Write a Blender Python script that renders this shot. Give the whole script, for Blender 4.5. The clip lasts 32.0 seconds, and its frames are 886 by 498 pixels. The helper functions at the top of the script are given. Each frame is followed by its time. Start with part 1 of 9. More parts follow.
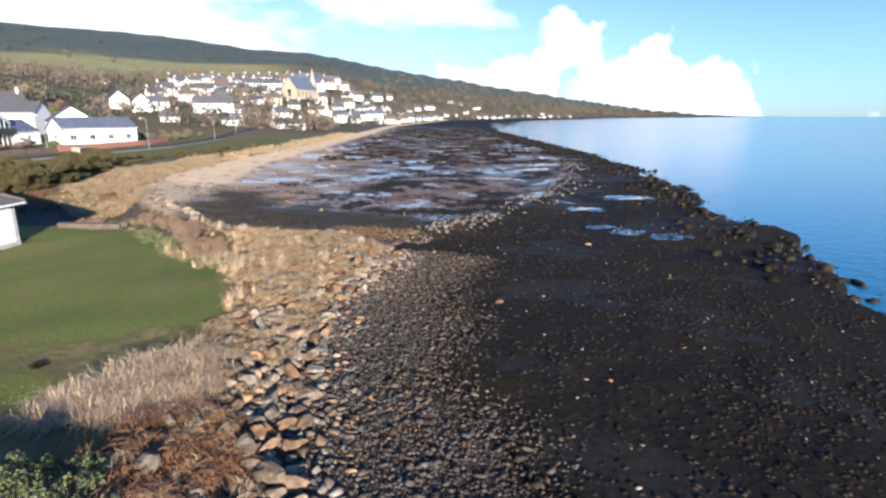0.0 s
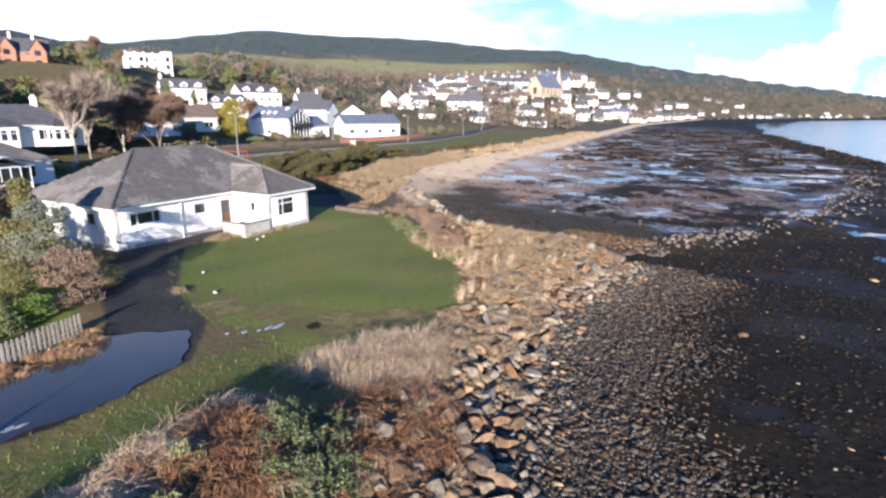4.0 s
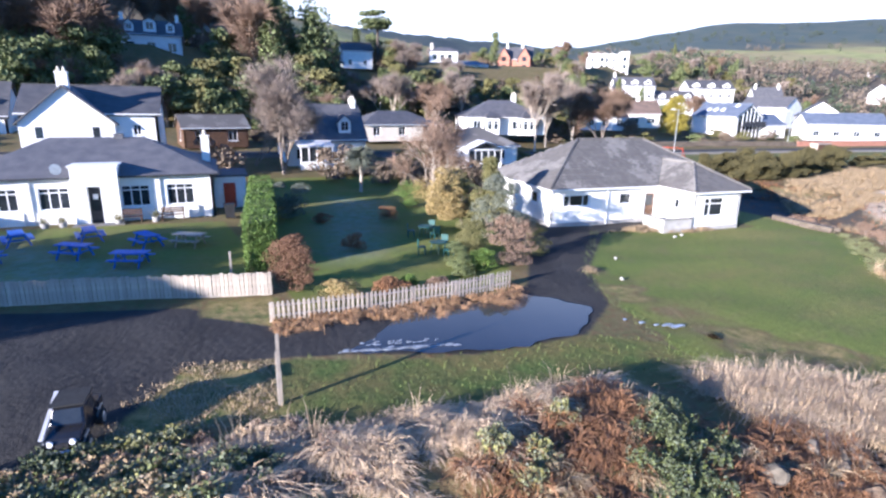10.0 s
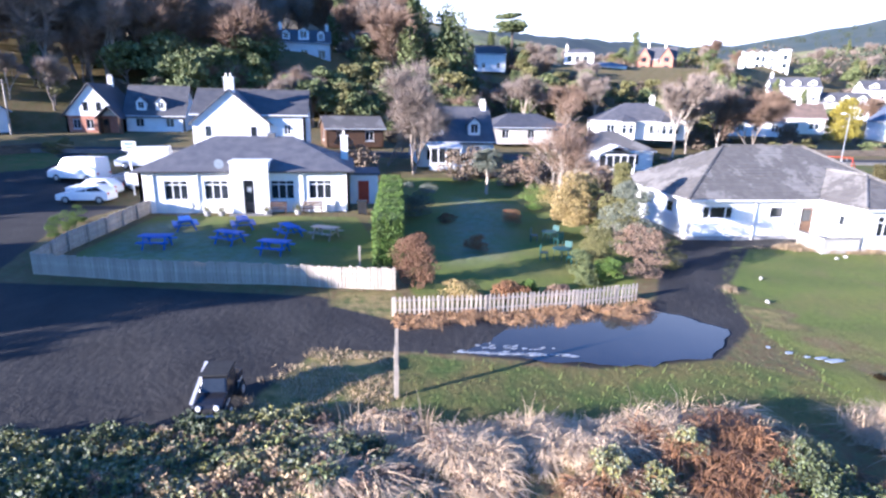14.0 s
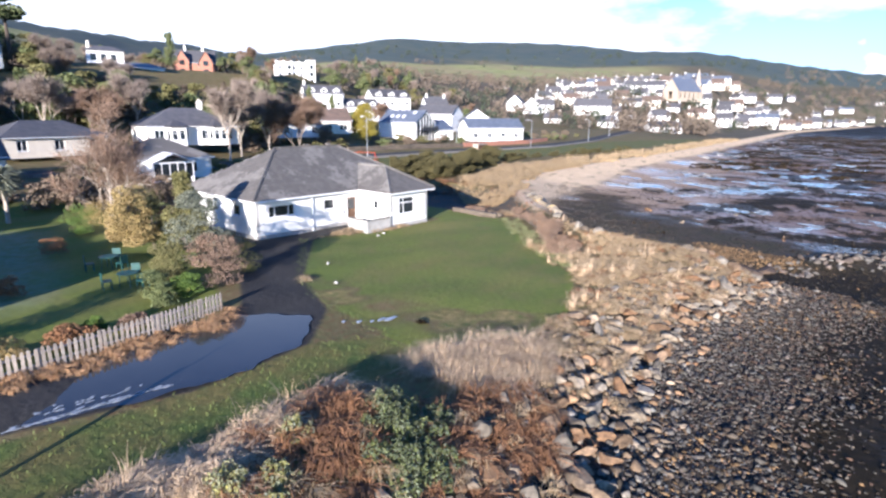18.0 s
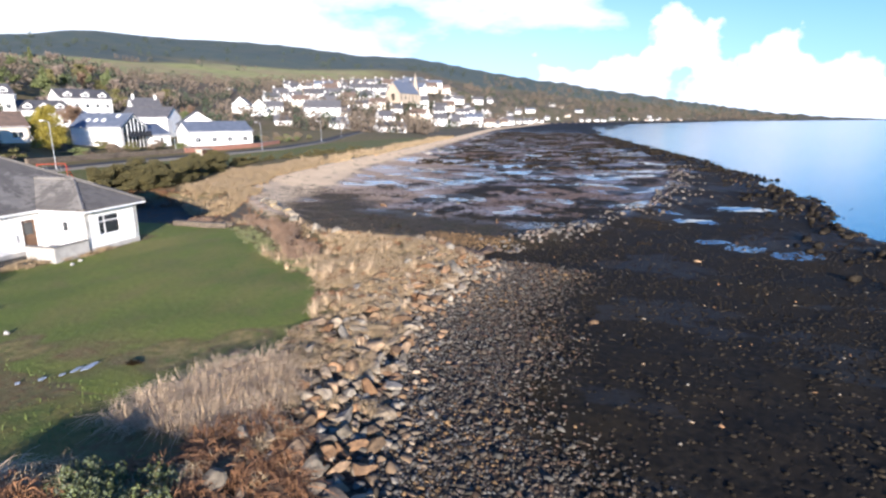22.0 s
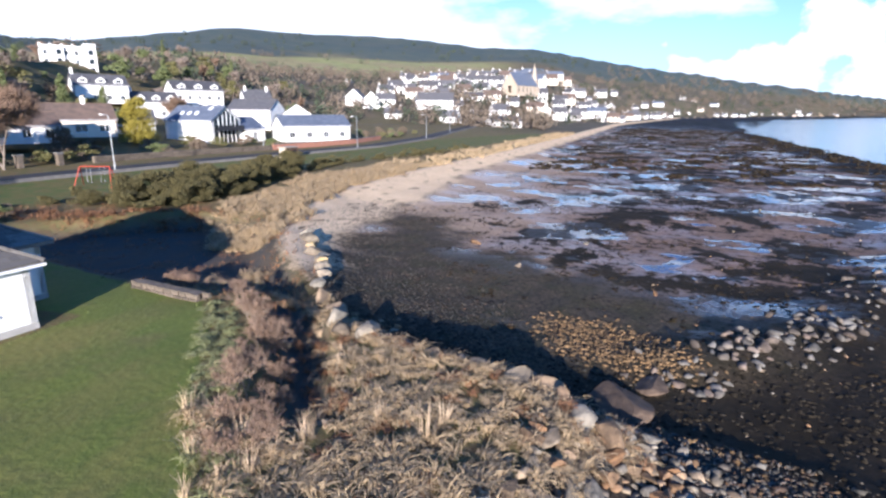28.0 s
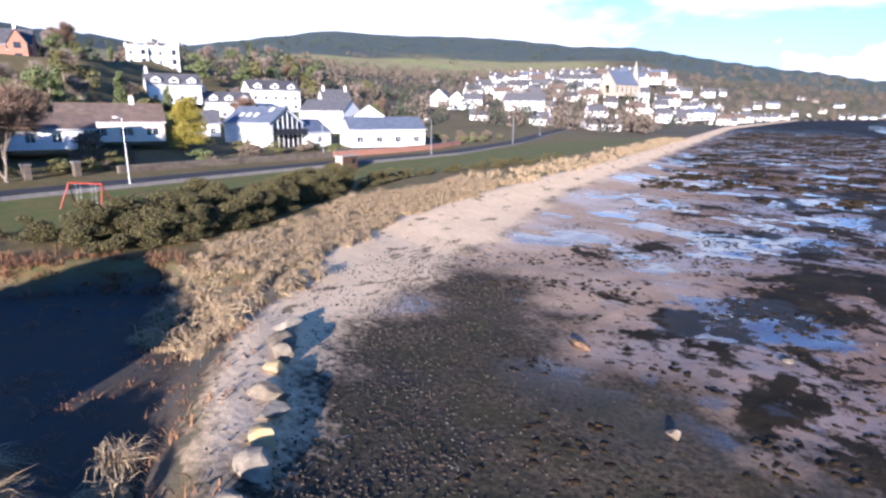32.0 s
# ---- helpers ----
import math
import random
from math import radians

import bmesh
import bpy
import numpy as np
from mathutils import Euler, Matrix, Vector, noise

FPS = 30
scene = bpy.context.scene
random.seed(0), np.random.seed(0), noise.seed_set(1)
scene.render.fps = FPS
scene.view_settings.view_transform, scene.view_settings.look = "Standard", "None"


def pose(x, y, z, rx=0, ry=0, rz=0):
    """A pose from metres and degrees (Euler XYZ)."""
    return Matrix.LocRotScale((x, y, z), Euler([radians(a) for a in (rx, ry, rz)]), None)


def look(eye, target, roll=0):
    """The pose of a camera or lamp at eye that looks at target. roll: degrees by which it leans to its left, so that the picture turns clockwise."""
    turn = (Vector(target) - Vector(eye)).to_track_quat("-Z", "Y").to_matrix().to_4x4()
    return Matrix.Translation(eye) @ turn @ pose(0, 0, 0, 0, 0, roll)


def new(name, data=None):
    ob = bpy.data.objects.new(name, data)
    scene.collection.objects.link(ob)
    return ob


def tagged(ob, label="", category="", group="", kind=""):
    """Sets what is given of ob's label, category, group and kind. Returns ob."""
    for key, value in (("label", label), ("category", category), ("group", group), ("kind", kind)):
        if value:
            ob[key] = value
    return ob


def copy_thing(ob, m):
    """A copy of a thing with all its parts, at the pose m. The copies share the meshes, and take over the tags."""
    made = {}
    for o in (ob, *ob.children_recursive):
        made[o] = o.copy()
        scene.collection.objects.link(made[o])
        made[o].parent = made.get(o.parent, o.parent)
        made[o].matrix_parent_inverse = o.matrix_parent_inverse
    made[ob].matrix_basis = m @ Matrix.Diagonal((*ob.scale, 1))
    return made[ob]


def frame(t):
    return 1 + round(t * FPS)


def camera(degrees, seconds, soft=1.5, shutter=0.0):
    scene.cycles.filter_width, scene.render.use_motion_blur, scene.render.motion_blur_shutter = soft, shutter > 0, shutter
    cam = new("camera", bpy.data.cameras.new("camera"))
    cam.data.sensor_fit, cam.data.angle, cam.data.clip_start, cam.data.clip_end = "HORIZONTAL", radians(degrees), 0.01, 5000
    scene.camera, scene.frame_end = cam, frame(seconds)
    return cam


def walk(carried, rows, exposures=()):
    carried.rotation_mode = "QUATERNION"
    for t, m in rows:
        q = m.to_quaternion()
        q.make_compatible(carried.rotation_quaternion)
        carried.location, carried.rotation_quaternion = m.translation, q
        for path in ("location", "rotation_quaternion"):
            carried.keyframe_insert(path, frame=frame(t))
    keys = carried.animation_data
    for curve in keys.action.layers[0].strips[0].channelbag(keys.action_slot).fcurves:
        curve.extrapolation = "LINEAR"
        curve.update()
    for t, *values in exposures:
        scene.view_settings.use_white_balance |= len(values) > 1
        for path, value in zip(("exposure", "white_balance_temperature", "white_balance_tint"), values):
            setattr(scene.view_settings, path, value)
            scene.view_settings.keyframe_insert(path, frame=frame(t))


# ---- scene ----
cam = camera(78.0, 32.0, 2.5)
PATH = [
    (0, (0.0, 0.0, 8.2), (0.0, 1.943, 7.726), 0.0),
    (0.5, (0.0, -0.065, 8.255), (-0.094, 1.875, 7.778), 0.0),
    (1, (0.0, -0.121, 8.347), (-0.181, 1.813, 7.868), 0.1),
    (1.5, (-0.038, -0.14, 8.43), (-0.302, 1.784, 7.95), 0.2),
    (2, (-0.076, -0.159, 8.512), (-0.433, 1.749, 8.029), 0.2),
    (2.5, (-0.076, -0.141, 8.586), (-0.545, 1.743, 8.102), 0.3),
    (3, (-0.076, -0.132, 8.623), (-0.655, 1.721, 8.139), 0.3),
    (3.5, (-0.114, -0.114, 8.697), (-0.801, 1.701, 8.212), 0.4),
    (5.5, (0.0, -0.094, 8.458), (-1.102, 1.501, 7.966), 0.6),
    (6, (0.038, -0.094, 8.458), (-1.162, 1.428, 7.963), 0.7),
    (6.5, (0.038, -0.057, 8.449), (-1.255, 1.386, 7.952), 0.7),
    (7, (0.038, -0.094, 8.458), (-1.345, 1.262, 7.958), 0.8),
    (7.5, (0.038, -0.085, 8.494), (-1.427, 1.182, 7.995), 0.8),
    (8, (0.038, -0.048, 8.485), (-1.503, 1.125, 7.985), 0.7),
    (8.5, (0.038, -0.057, 8.449), (-1.574, 1.015, 7.945), 0.8),
    (9, (0.038, -0.029, 8.403), (-1.636, 0.941, 7.897), 0.8),
    (9.5, (0.038, -0.038, 8.366), (-1.692, 0.827, 7.858), 0.9),
    (10, (0.038, -0.038, 8.366), (-1.743, 0.716, 7.855), 0.9),
    (10.5, (0.038, -0.029, 8.403), (-1.787, 0.612, 7.892), 0.9),
    (11, (0.038, -0.02, 8.44), (-1.823, 0.505, 7.927), 0.9),
    (11.5, (0.0, -0.002, 8.513), (-1.89, 0.402, 8.0), 0.9),
    (12, (-0.038, -0.021, 8.596), (-1.948, 0.273, 8.083), 0.9),
    (12.5, (-0.038, -0.021, 8.596), (-1.951, 0.257, 8.083), 0.9),
    (13, (-0.076, 0.007, 8.55), (-1.99, 0.279, 8.039), 1.0),
    (13.5, (-0.076, -0.011, 8.476), (-1.99, 0.261, 7.965), 1.0),
    (15.5, (-0.038, 0.111, 8.173), (-1.785, 0.948, 7.676), 1.1),
    (16, (-0.038, 0.12, 8.21), (-1.703, 1.112, 7.716), 1.0),
    (16.5, (0.0, 0.092, 8.256), (-1.563, 1.241, 7.769), 1.0),
    (17, (0.038, 0.082, 8.376), (-1.407, 1.376, 7.891), 0.8),
    (17.5, (0.076, 0.026, 8.467), (-1.235, 1.458, 7.987), 0.8),
    (18, (0.114, 0.007, 8.55), (-1.049, 1.564, 8.075), 0.7),
    (18.5, (0.152, 0.007, 8.55), (-0.849, 1.673, 8.077), 0.5),
    (19, (0.19, -0.03, 8.559), (-0.635, 1.73, 8.087), 0.3),
    (19.5, (0.228, -0.104, 8.577), (-0.408, 1.733, 8.108), 0.2),
    (20, (0.266, -0.141, 8.586), (-0.184, 1.751, 8.118), -0.0),
    (20.5, (0.304, -0.15, 8.549), (-0.088, 1.755, 8.081), -0.0),
    (21, (0.304, 0.072, 8.495), (-0.071, 1.981, 8.03), -0.0),
    (21.5, (0.266, 0.607, 8.443), (-0.092, 2.519, 7.977), 0.0),
    (22, (0.19, 1.4, 8.328), (-0.154, 3.315, 7.865), -0.1),
    (22.5, (0.114, 2.525, 8.289), (-0.213, 4.443, 7.825), -0.1),
    (23, (0.0, 3.695, 8.277), (-0.378, 5.603, 7.812), -0.0),
    (23.5, (-0.152, 5.023, 8.266), (-0.585, 6.919, 7.8), -0.0),
    (24, (-0.38, 6.451, 8.348), (-0.88, 8.329, 7.876), 0.0),
    (24.5, (-0.646, 8.008, 8.477), (-1.145, 9.884, 7.998), 0.0),
    (25, (-0.988, 9.656, 8.662), (-1.48, 11.533, 8.176), 0.1),
    (25.5, (-1.33, 11.379, 8.829), (-1.865, 13.242, 8.339), 0.1),
    (26, (-1.786, 13.212, 8.969), (-2.404, 15.05, 8.478), 0.2),
    (26.5, (-2.356, 15.138, 9.008), (-3.043, 16.952, 8.519), 0.2),
    (28.5, (-4.703, 23.582, 8.804), (-5.454, 25.37, 8.316), 0.4),
    (29, (-5.353, 25.725, 8.809), (-6.162, 27.488, 8.32), 0.4),
    (29.5, (-6.525, 28.19, 8.762), (-7.38, 29.931, 8.272), 0.4),
    (30, (-7.476, 30.37, 8.82), (-8.365, 32.093, 8.329), 0.4),
    (30.5, (-8.394, 32.59, 8.945), (-9.318, 34.294, 8.452), 0.4),
    (31, (-9.338, 34.869, 8.982), (-10.299, 36.554, 8.492), 0.5),
    (31.5, (-10.325, 37.072, 9.026), (-11.322, 38.736, 8.538), 0.4),
    (32, (-11.27, 39.113, 9.095), (-12.268, 40.776, 8.607), 0.5),
]
walk(cam, [(t, look(eye, target, roll)) for t, eye, target, roll in PATH],
     exposures=((0.0, 1.36, 5900, 13), (3.0, 1.38, 5850, 15), (8.0, 1.65, 5500, 18), (11.0, 2.02, 5250, 18), (13.0, 2.25, 5250, 21), (16.0, 1.95, 5300, 19), (20.0, 1.42, 5700, 14), (24.0, 1.4, 5750, 14), (29.0, 1.45, 5450, 17), (32.0, 1.58, 5500, 21)))

# ---- world, sun ----
SUN_AZ, SUN_EL = 159.5, 11.8          # degrees clockwise from +y, and up
world = bpy.data.worlds.new("sky")
scene.world = world
world.use_nodes = True
wn, wl = world.node_tree.nodes, world.node_tree.links
wn.clear()
w_out = wn.new("ShaderNodeOutputWorld")
w_bg = wn.new("ShaderNodeBackground")
w_sky = wn.new("ShaderNodeTexSky")
w_sky.sky_type, w_sky.sun_disc = "NISHITA", False
w_sky.sun_elevation, w_sky.sun_rotation = radians(SUN_EL), radians(SUN_AZ)
w_sky.air_density, w_sky.dust_density, w_sky.ozone_density = 1.0, 0.2, 3.5
w_bg.inputs["Strength"].default_value = 0.053
w_tc = wn.new("ShaderNodeTexCoord")
w_map = wn.new("ShaderNodeMapping")
w_map.inputs["Scale"].default_value = (1.0, 1.0, 2.6)
w_noise = wn.new("ShaderNodeTexNoise")
w_noise.inputs["Scale"].default_value, w_noise.inputs["Detail"].default_value = 3.1, 7.0
w_noise.inputs["Roughness"].default_value = 0.52
wl.new(w_tc.outputs["Generated"], w_map.inputs["Vector"])
wl.new(w_map.outputs["Vector"], w_noise.inputs["Vector"])
w_sep = wn.new("ShaderNodeSeparateXYZ")
wl.new(w_tc.outputs["Generated"], w_sep.inputs["Vector"])


def w_math(op, a, b, c=None):
    """A math node of the sky, from sockets or numbers."""
    m = wn.new("ShaderNodeMath")
    m.operation = op
    for socket, v in zip(m.inputs, (a, b, c)):
        if isinstance(v, (int, float)):
            socket.default_value = v
        elif v is not None:
            wl.new(v, socket)
    return m.outputs[0]


def w_range(v, a, b, c=0.0, d=1.0, kind="SMOOTHSTEP"):
    m = wn.new("ShaderNodeMapRange")
    m.interpolation_type = kind
    for k, q in (("From Min", a), ("From Max", b), ("To Min", c), ("To Max", d)):
        m.inputs[k].default_value = q
    wl.new(v, m.inputs["Value"])
    return m.outputs["Result"]


# thin white cloud inland, blue over the sea, and a bank of cumulus low over the water
w_thin = w_math("MULTIPLY", w_range(w_math("MULTIPLY_ADD", w_sep.outputs["X"], -0.55, w_noise.outputs["Fac"]), 0.47, 0.66), w_range(w_sep.outputs["Z"], 0.20, 0.46, 1.0, 0.0))
w_puff = wn.new("ShaderNodeTexNoise")
w_puff.inputs["Scale"].default_value, w_puff.inputs["Detail"].default_value, w_puff.inputs["Roughness"].default_value = 8.0, 6.0, 0.5
wl.new(w_tc.outputs["Generated"], w_puff.inputs["Vector"])
w_top = wn.new("ShaderNodeValToRGB")          # height of the bank by bearing
w_top.color_ramp.interpolation = "EASE"
for k, (pos, h) in enumerate(((0.06, 0.04), (0.18, 0.085), (0.36, 0.12), (0.50, 0.13), (0.63, 0.155), (0.72, 0.09), (0.82, 0.0))):
    e = w_top.color_ramp.elements[k] if k < 2 else w_top.color_ramp.elements.new(pos)
    e.position, e.color = pos, (h, h, h, 1)
wl.new(w_math("ADD", w_sep.outputs["X"], 0.3), w_top.inputs["Fac"])
w_over = w_math("SUBTRACT", w_top.outputs["Color"], w_sep.outputs["Z"])
w_cum = w_range(w_math("MULTIPLY_ADD", w_over, 2.6, w_puff.outputs["Fac"]), 0.50, 0.58)
w_fac = w_math("MAXIMUM", w_math("MAXIMUM", w_thin, w_cum), w_math("MULTIPLY", w_range(w_sep.outputs["Z"], 0.0, 0.36, 0.62, 0.0), w_range(w_sep.outputs["X"], -0.2, 0.6, 1.0, 0.45)))
w_mix = wn.new("ShaderNodeMixRGB")
w_mix.inputs["Color2"].default_value = (9.2, 9.6, 9.9, 1)
w_tint = wn.new("ShaderNodeMixRGB")
w_tint.blend_type = "MULTIPLY"
w_tint.inputs["Fac"].default_value = 1.0
w_tint.inputs["Color2"].default_value = (0.70, 1.25, 1.75, 1)
wl.new(w_fac, w_mix.inputs["Fac"])
wl.new(w_sky.outputs["Color"], w_tint.inputs["Color1"])
wl.new(w_tint.outputs["Color"], w_mix.inputs["Color1"])
wl.new(w_mix.outputs["Color"], w_bg.inputs["Color"])
wl.new(w_bg.outputs["Background"], w_out.inputs["Surface"])
sun_lamp = bpy.data.lights.new("sun", "SUN")
sun_lamp.energy, sun_lamp.angle, sun_lamp.color = 5.0, radians(0.6), (1.0, 0.86, 0.68)
sun = new("sun", sun_lamp)
sa, se = radians(SUN_AZ), radians(SUN_EL)
SUN_DIR = Vector((math.sin(sa) * math.cos(se), math.cos(sa) * math.cos(se), math.sin(se)))
sun.matrix_world = look(SUN_DIR * 200, (0, 0, 0))

# ---- materials ----


def mat(name, base, other=None, rough=0.8, scale=4.0, bump=0.2, metal=0.0, spec=0.4, contrast=(0.35, 0.65), vary=0.0, fine=None, trans=0.0, hue=0.0):
    """A node material: two colours mixed by noise at two scales, bump, and a random shade per object."""
    m = bpy.data.materials.new(name)
    m.use_nodes = True
    n, l = m.node_tree.nodes, m.node_tree.links
    b = n["Principled BSDF"]
    b.inputs["Roughness"].default_value, b.inputs["Metallic"].default_value = rough, metal
    b.inputs["Specular IOR Level"].default_value = spec
    if trans:
        b.inputs["Transmission Weight"].default_value = trans
    other = other or tuple(c * 0.72 for c in base)
    tc = n.new("ShaderNodeTexCoord")
    na = n.new("ShaderNodeTexNoise")
    na.inputs["Scale"].default_value, na.inputs["Detail"].default_value = scale, 5.0
    nb = n.new("ShaderNodeTexNoise")
    nb.inputs["Scale"].default_value, nb.inputs["Detail"].default_value = fine or scale * 9, 3.0
    mr = n.new("ShaderNodeMapRange")
    mr.inputs["From Min"].default_value, mr.inputs["From Max"].default_value = contrast
    mixv = n.new("ShaderNodeMath")
    mixv.operation = "MULTIPLY_ADD"
    mixv.inputs[1].default_value = 0.35
    mix = n.new("ShaderNodeMixRGB")
    mix.inputs["Color1"].default_value, mix.inputs["Color2"].default_value = (*base, 1), (*other, 1)
    l.new(tc.outputs["Object"], na.inputs["Vector"])
    l.new(tc.outputs["Object"], nb.inputs["Vector"])
    l.new(nb.outputs["Fac"], mixv.inputs[0])
    l.new(na.outputs["Fac"], mixv.inputs[2])
    mr.inputs["From Min"].default_value += 0.175
    mr.inputs["From Max"].default_value += 0.175
    l.new(mixv.outputs[0], mr.inputs["Value"])
    l.new(mr.outputs["Result"], mix.inputs["Fac"])
    col = mix.outputs["Color"]
    if vary:
        oi = n.new("ShaderNodeObjectInfo")
        geo = n.new("ShaderNodeNewGeometry")
        add = n.new("ShaderNodeMath")
        add.operation = "ADD"
        fr = n.new("ShaderNodeMath")
        fr.operation = "FRACT"
        l.new(oi.outputs["Random"], add.inputs[0])
        l.new(geo.outputs["Random Per Island"], add.inputs[1])
        l.new(add.outputs[0], fr.inputs[0])
        vr = n.new("ShaderNodeMapRange")
        vr.inputs["To Min"].default_value, vr.inputs["To Max"].default_value = 1 - vary, 1 + vary
        l.new(fr.outputs[0], vr.inputs["Value"])
        hs = n.new("ShaderNodeHueSaturation")
        l.new(vr.outputs["Result"], hs.inputs["Value"])
        if hue:
            tw = n.new("ShaderNodeMath")
            tw.operation = "MULTIPLY"
            tw.inputs[1].default_value = 7.31
            fr2 = n.new("ShaderNodeMath")
            fr2.operation = "FRACT"
            hr = n.new("ShaderNodeMapRange")
            hr.inputs["To Min"].default_value, hr.inputs["To Max"].default_value = 0.5 - hue, 0.5 + hue
            sr = n.new("ShaderNodeMapRange")
            sr.inputs["To Min"].default_value, sr.inputs["To Max"].default_value = 1.25, 0.45
            l.new(add.outputs[0], tw.inputs[0])
            l.new(tw.outputs[0], fr2.inputs[0])
            l.new(fr2.outputs[0], hr.inputs["Value"])
            l.new(fr2.outputs[0], sr.inputs["Value"])
            l.new(hr.outputs["Result"], hs.inputs["Hue"])
            l.new(sr.outputs["Result"], hs.inputs["Saturation"])
        l.new(col, hs.inputs["Color"])
        col = hs.outputs["Color"]
    l.new(col, b.inputs["Base Color"])
    if bump:
        bp = n.new("ShaderNodeBump")
        bp.inputs["Strength"].default_value, bp.inputs["Distance"].default_value = bump, 0.05
        l.new(mixv.outputs[0], bp.inputs["Height"])
        l.new(bp.outputs["Normal"], b.inputs["Normal"])
    return m


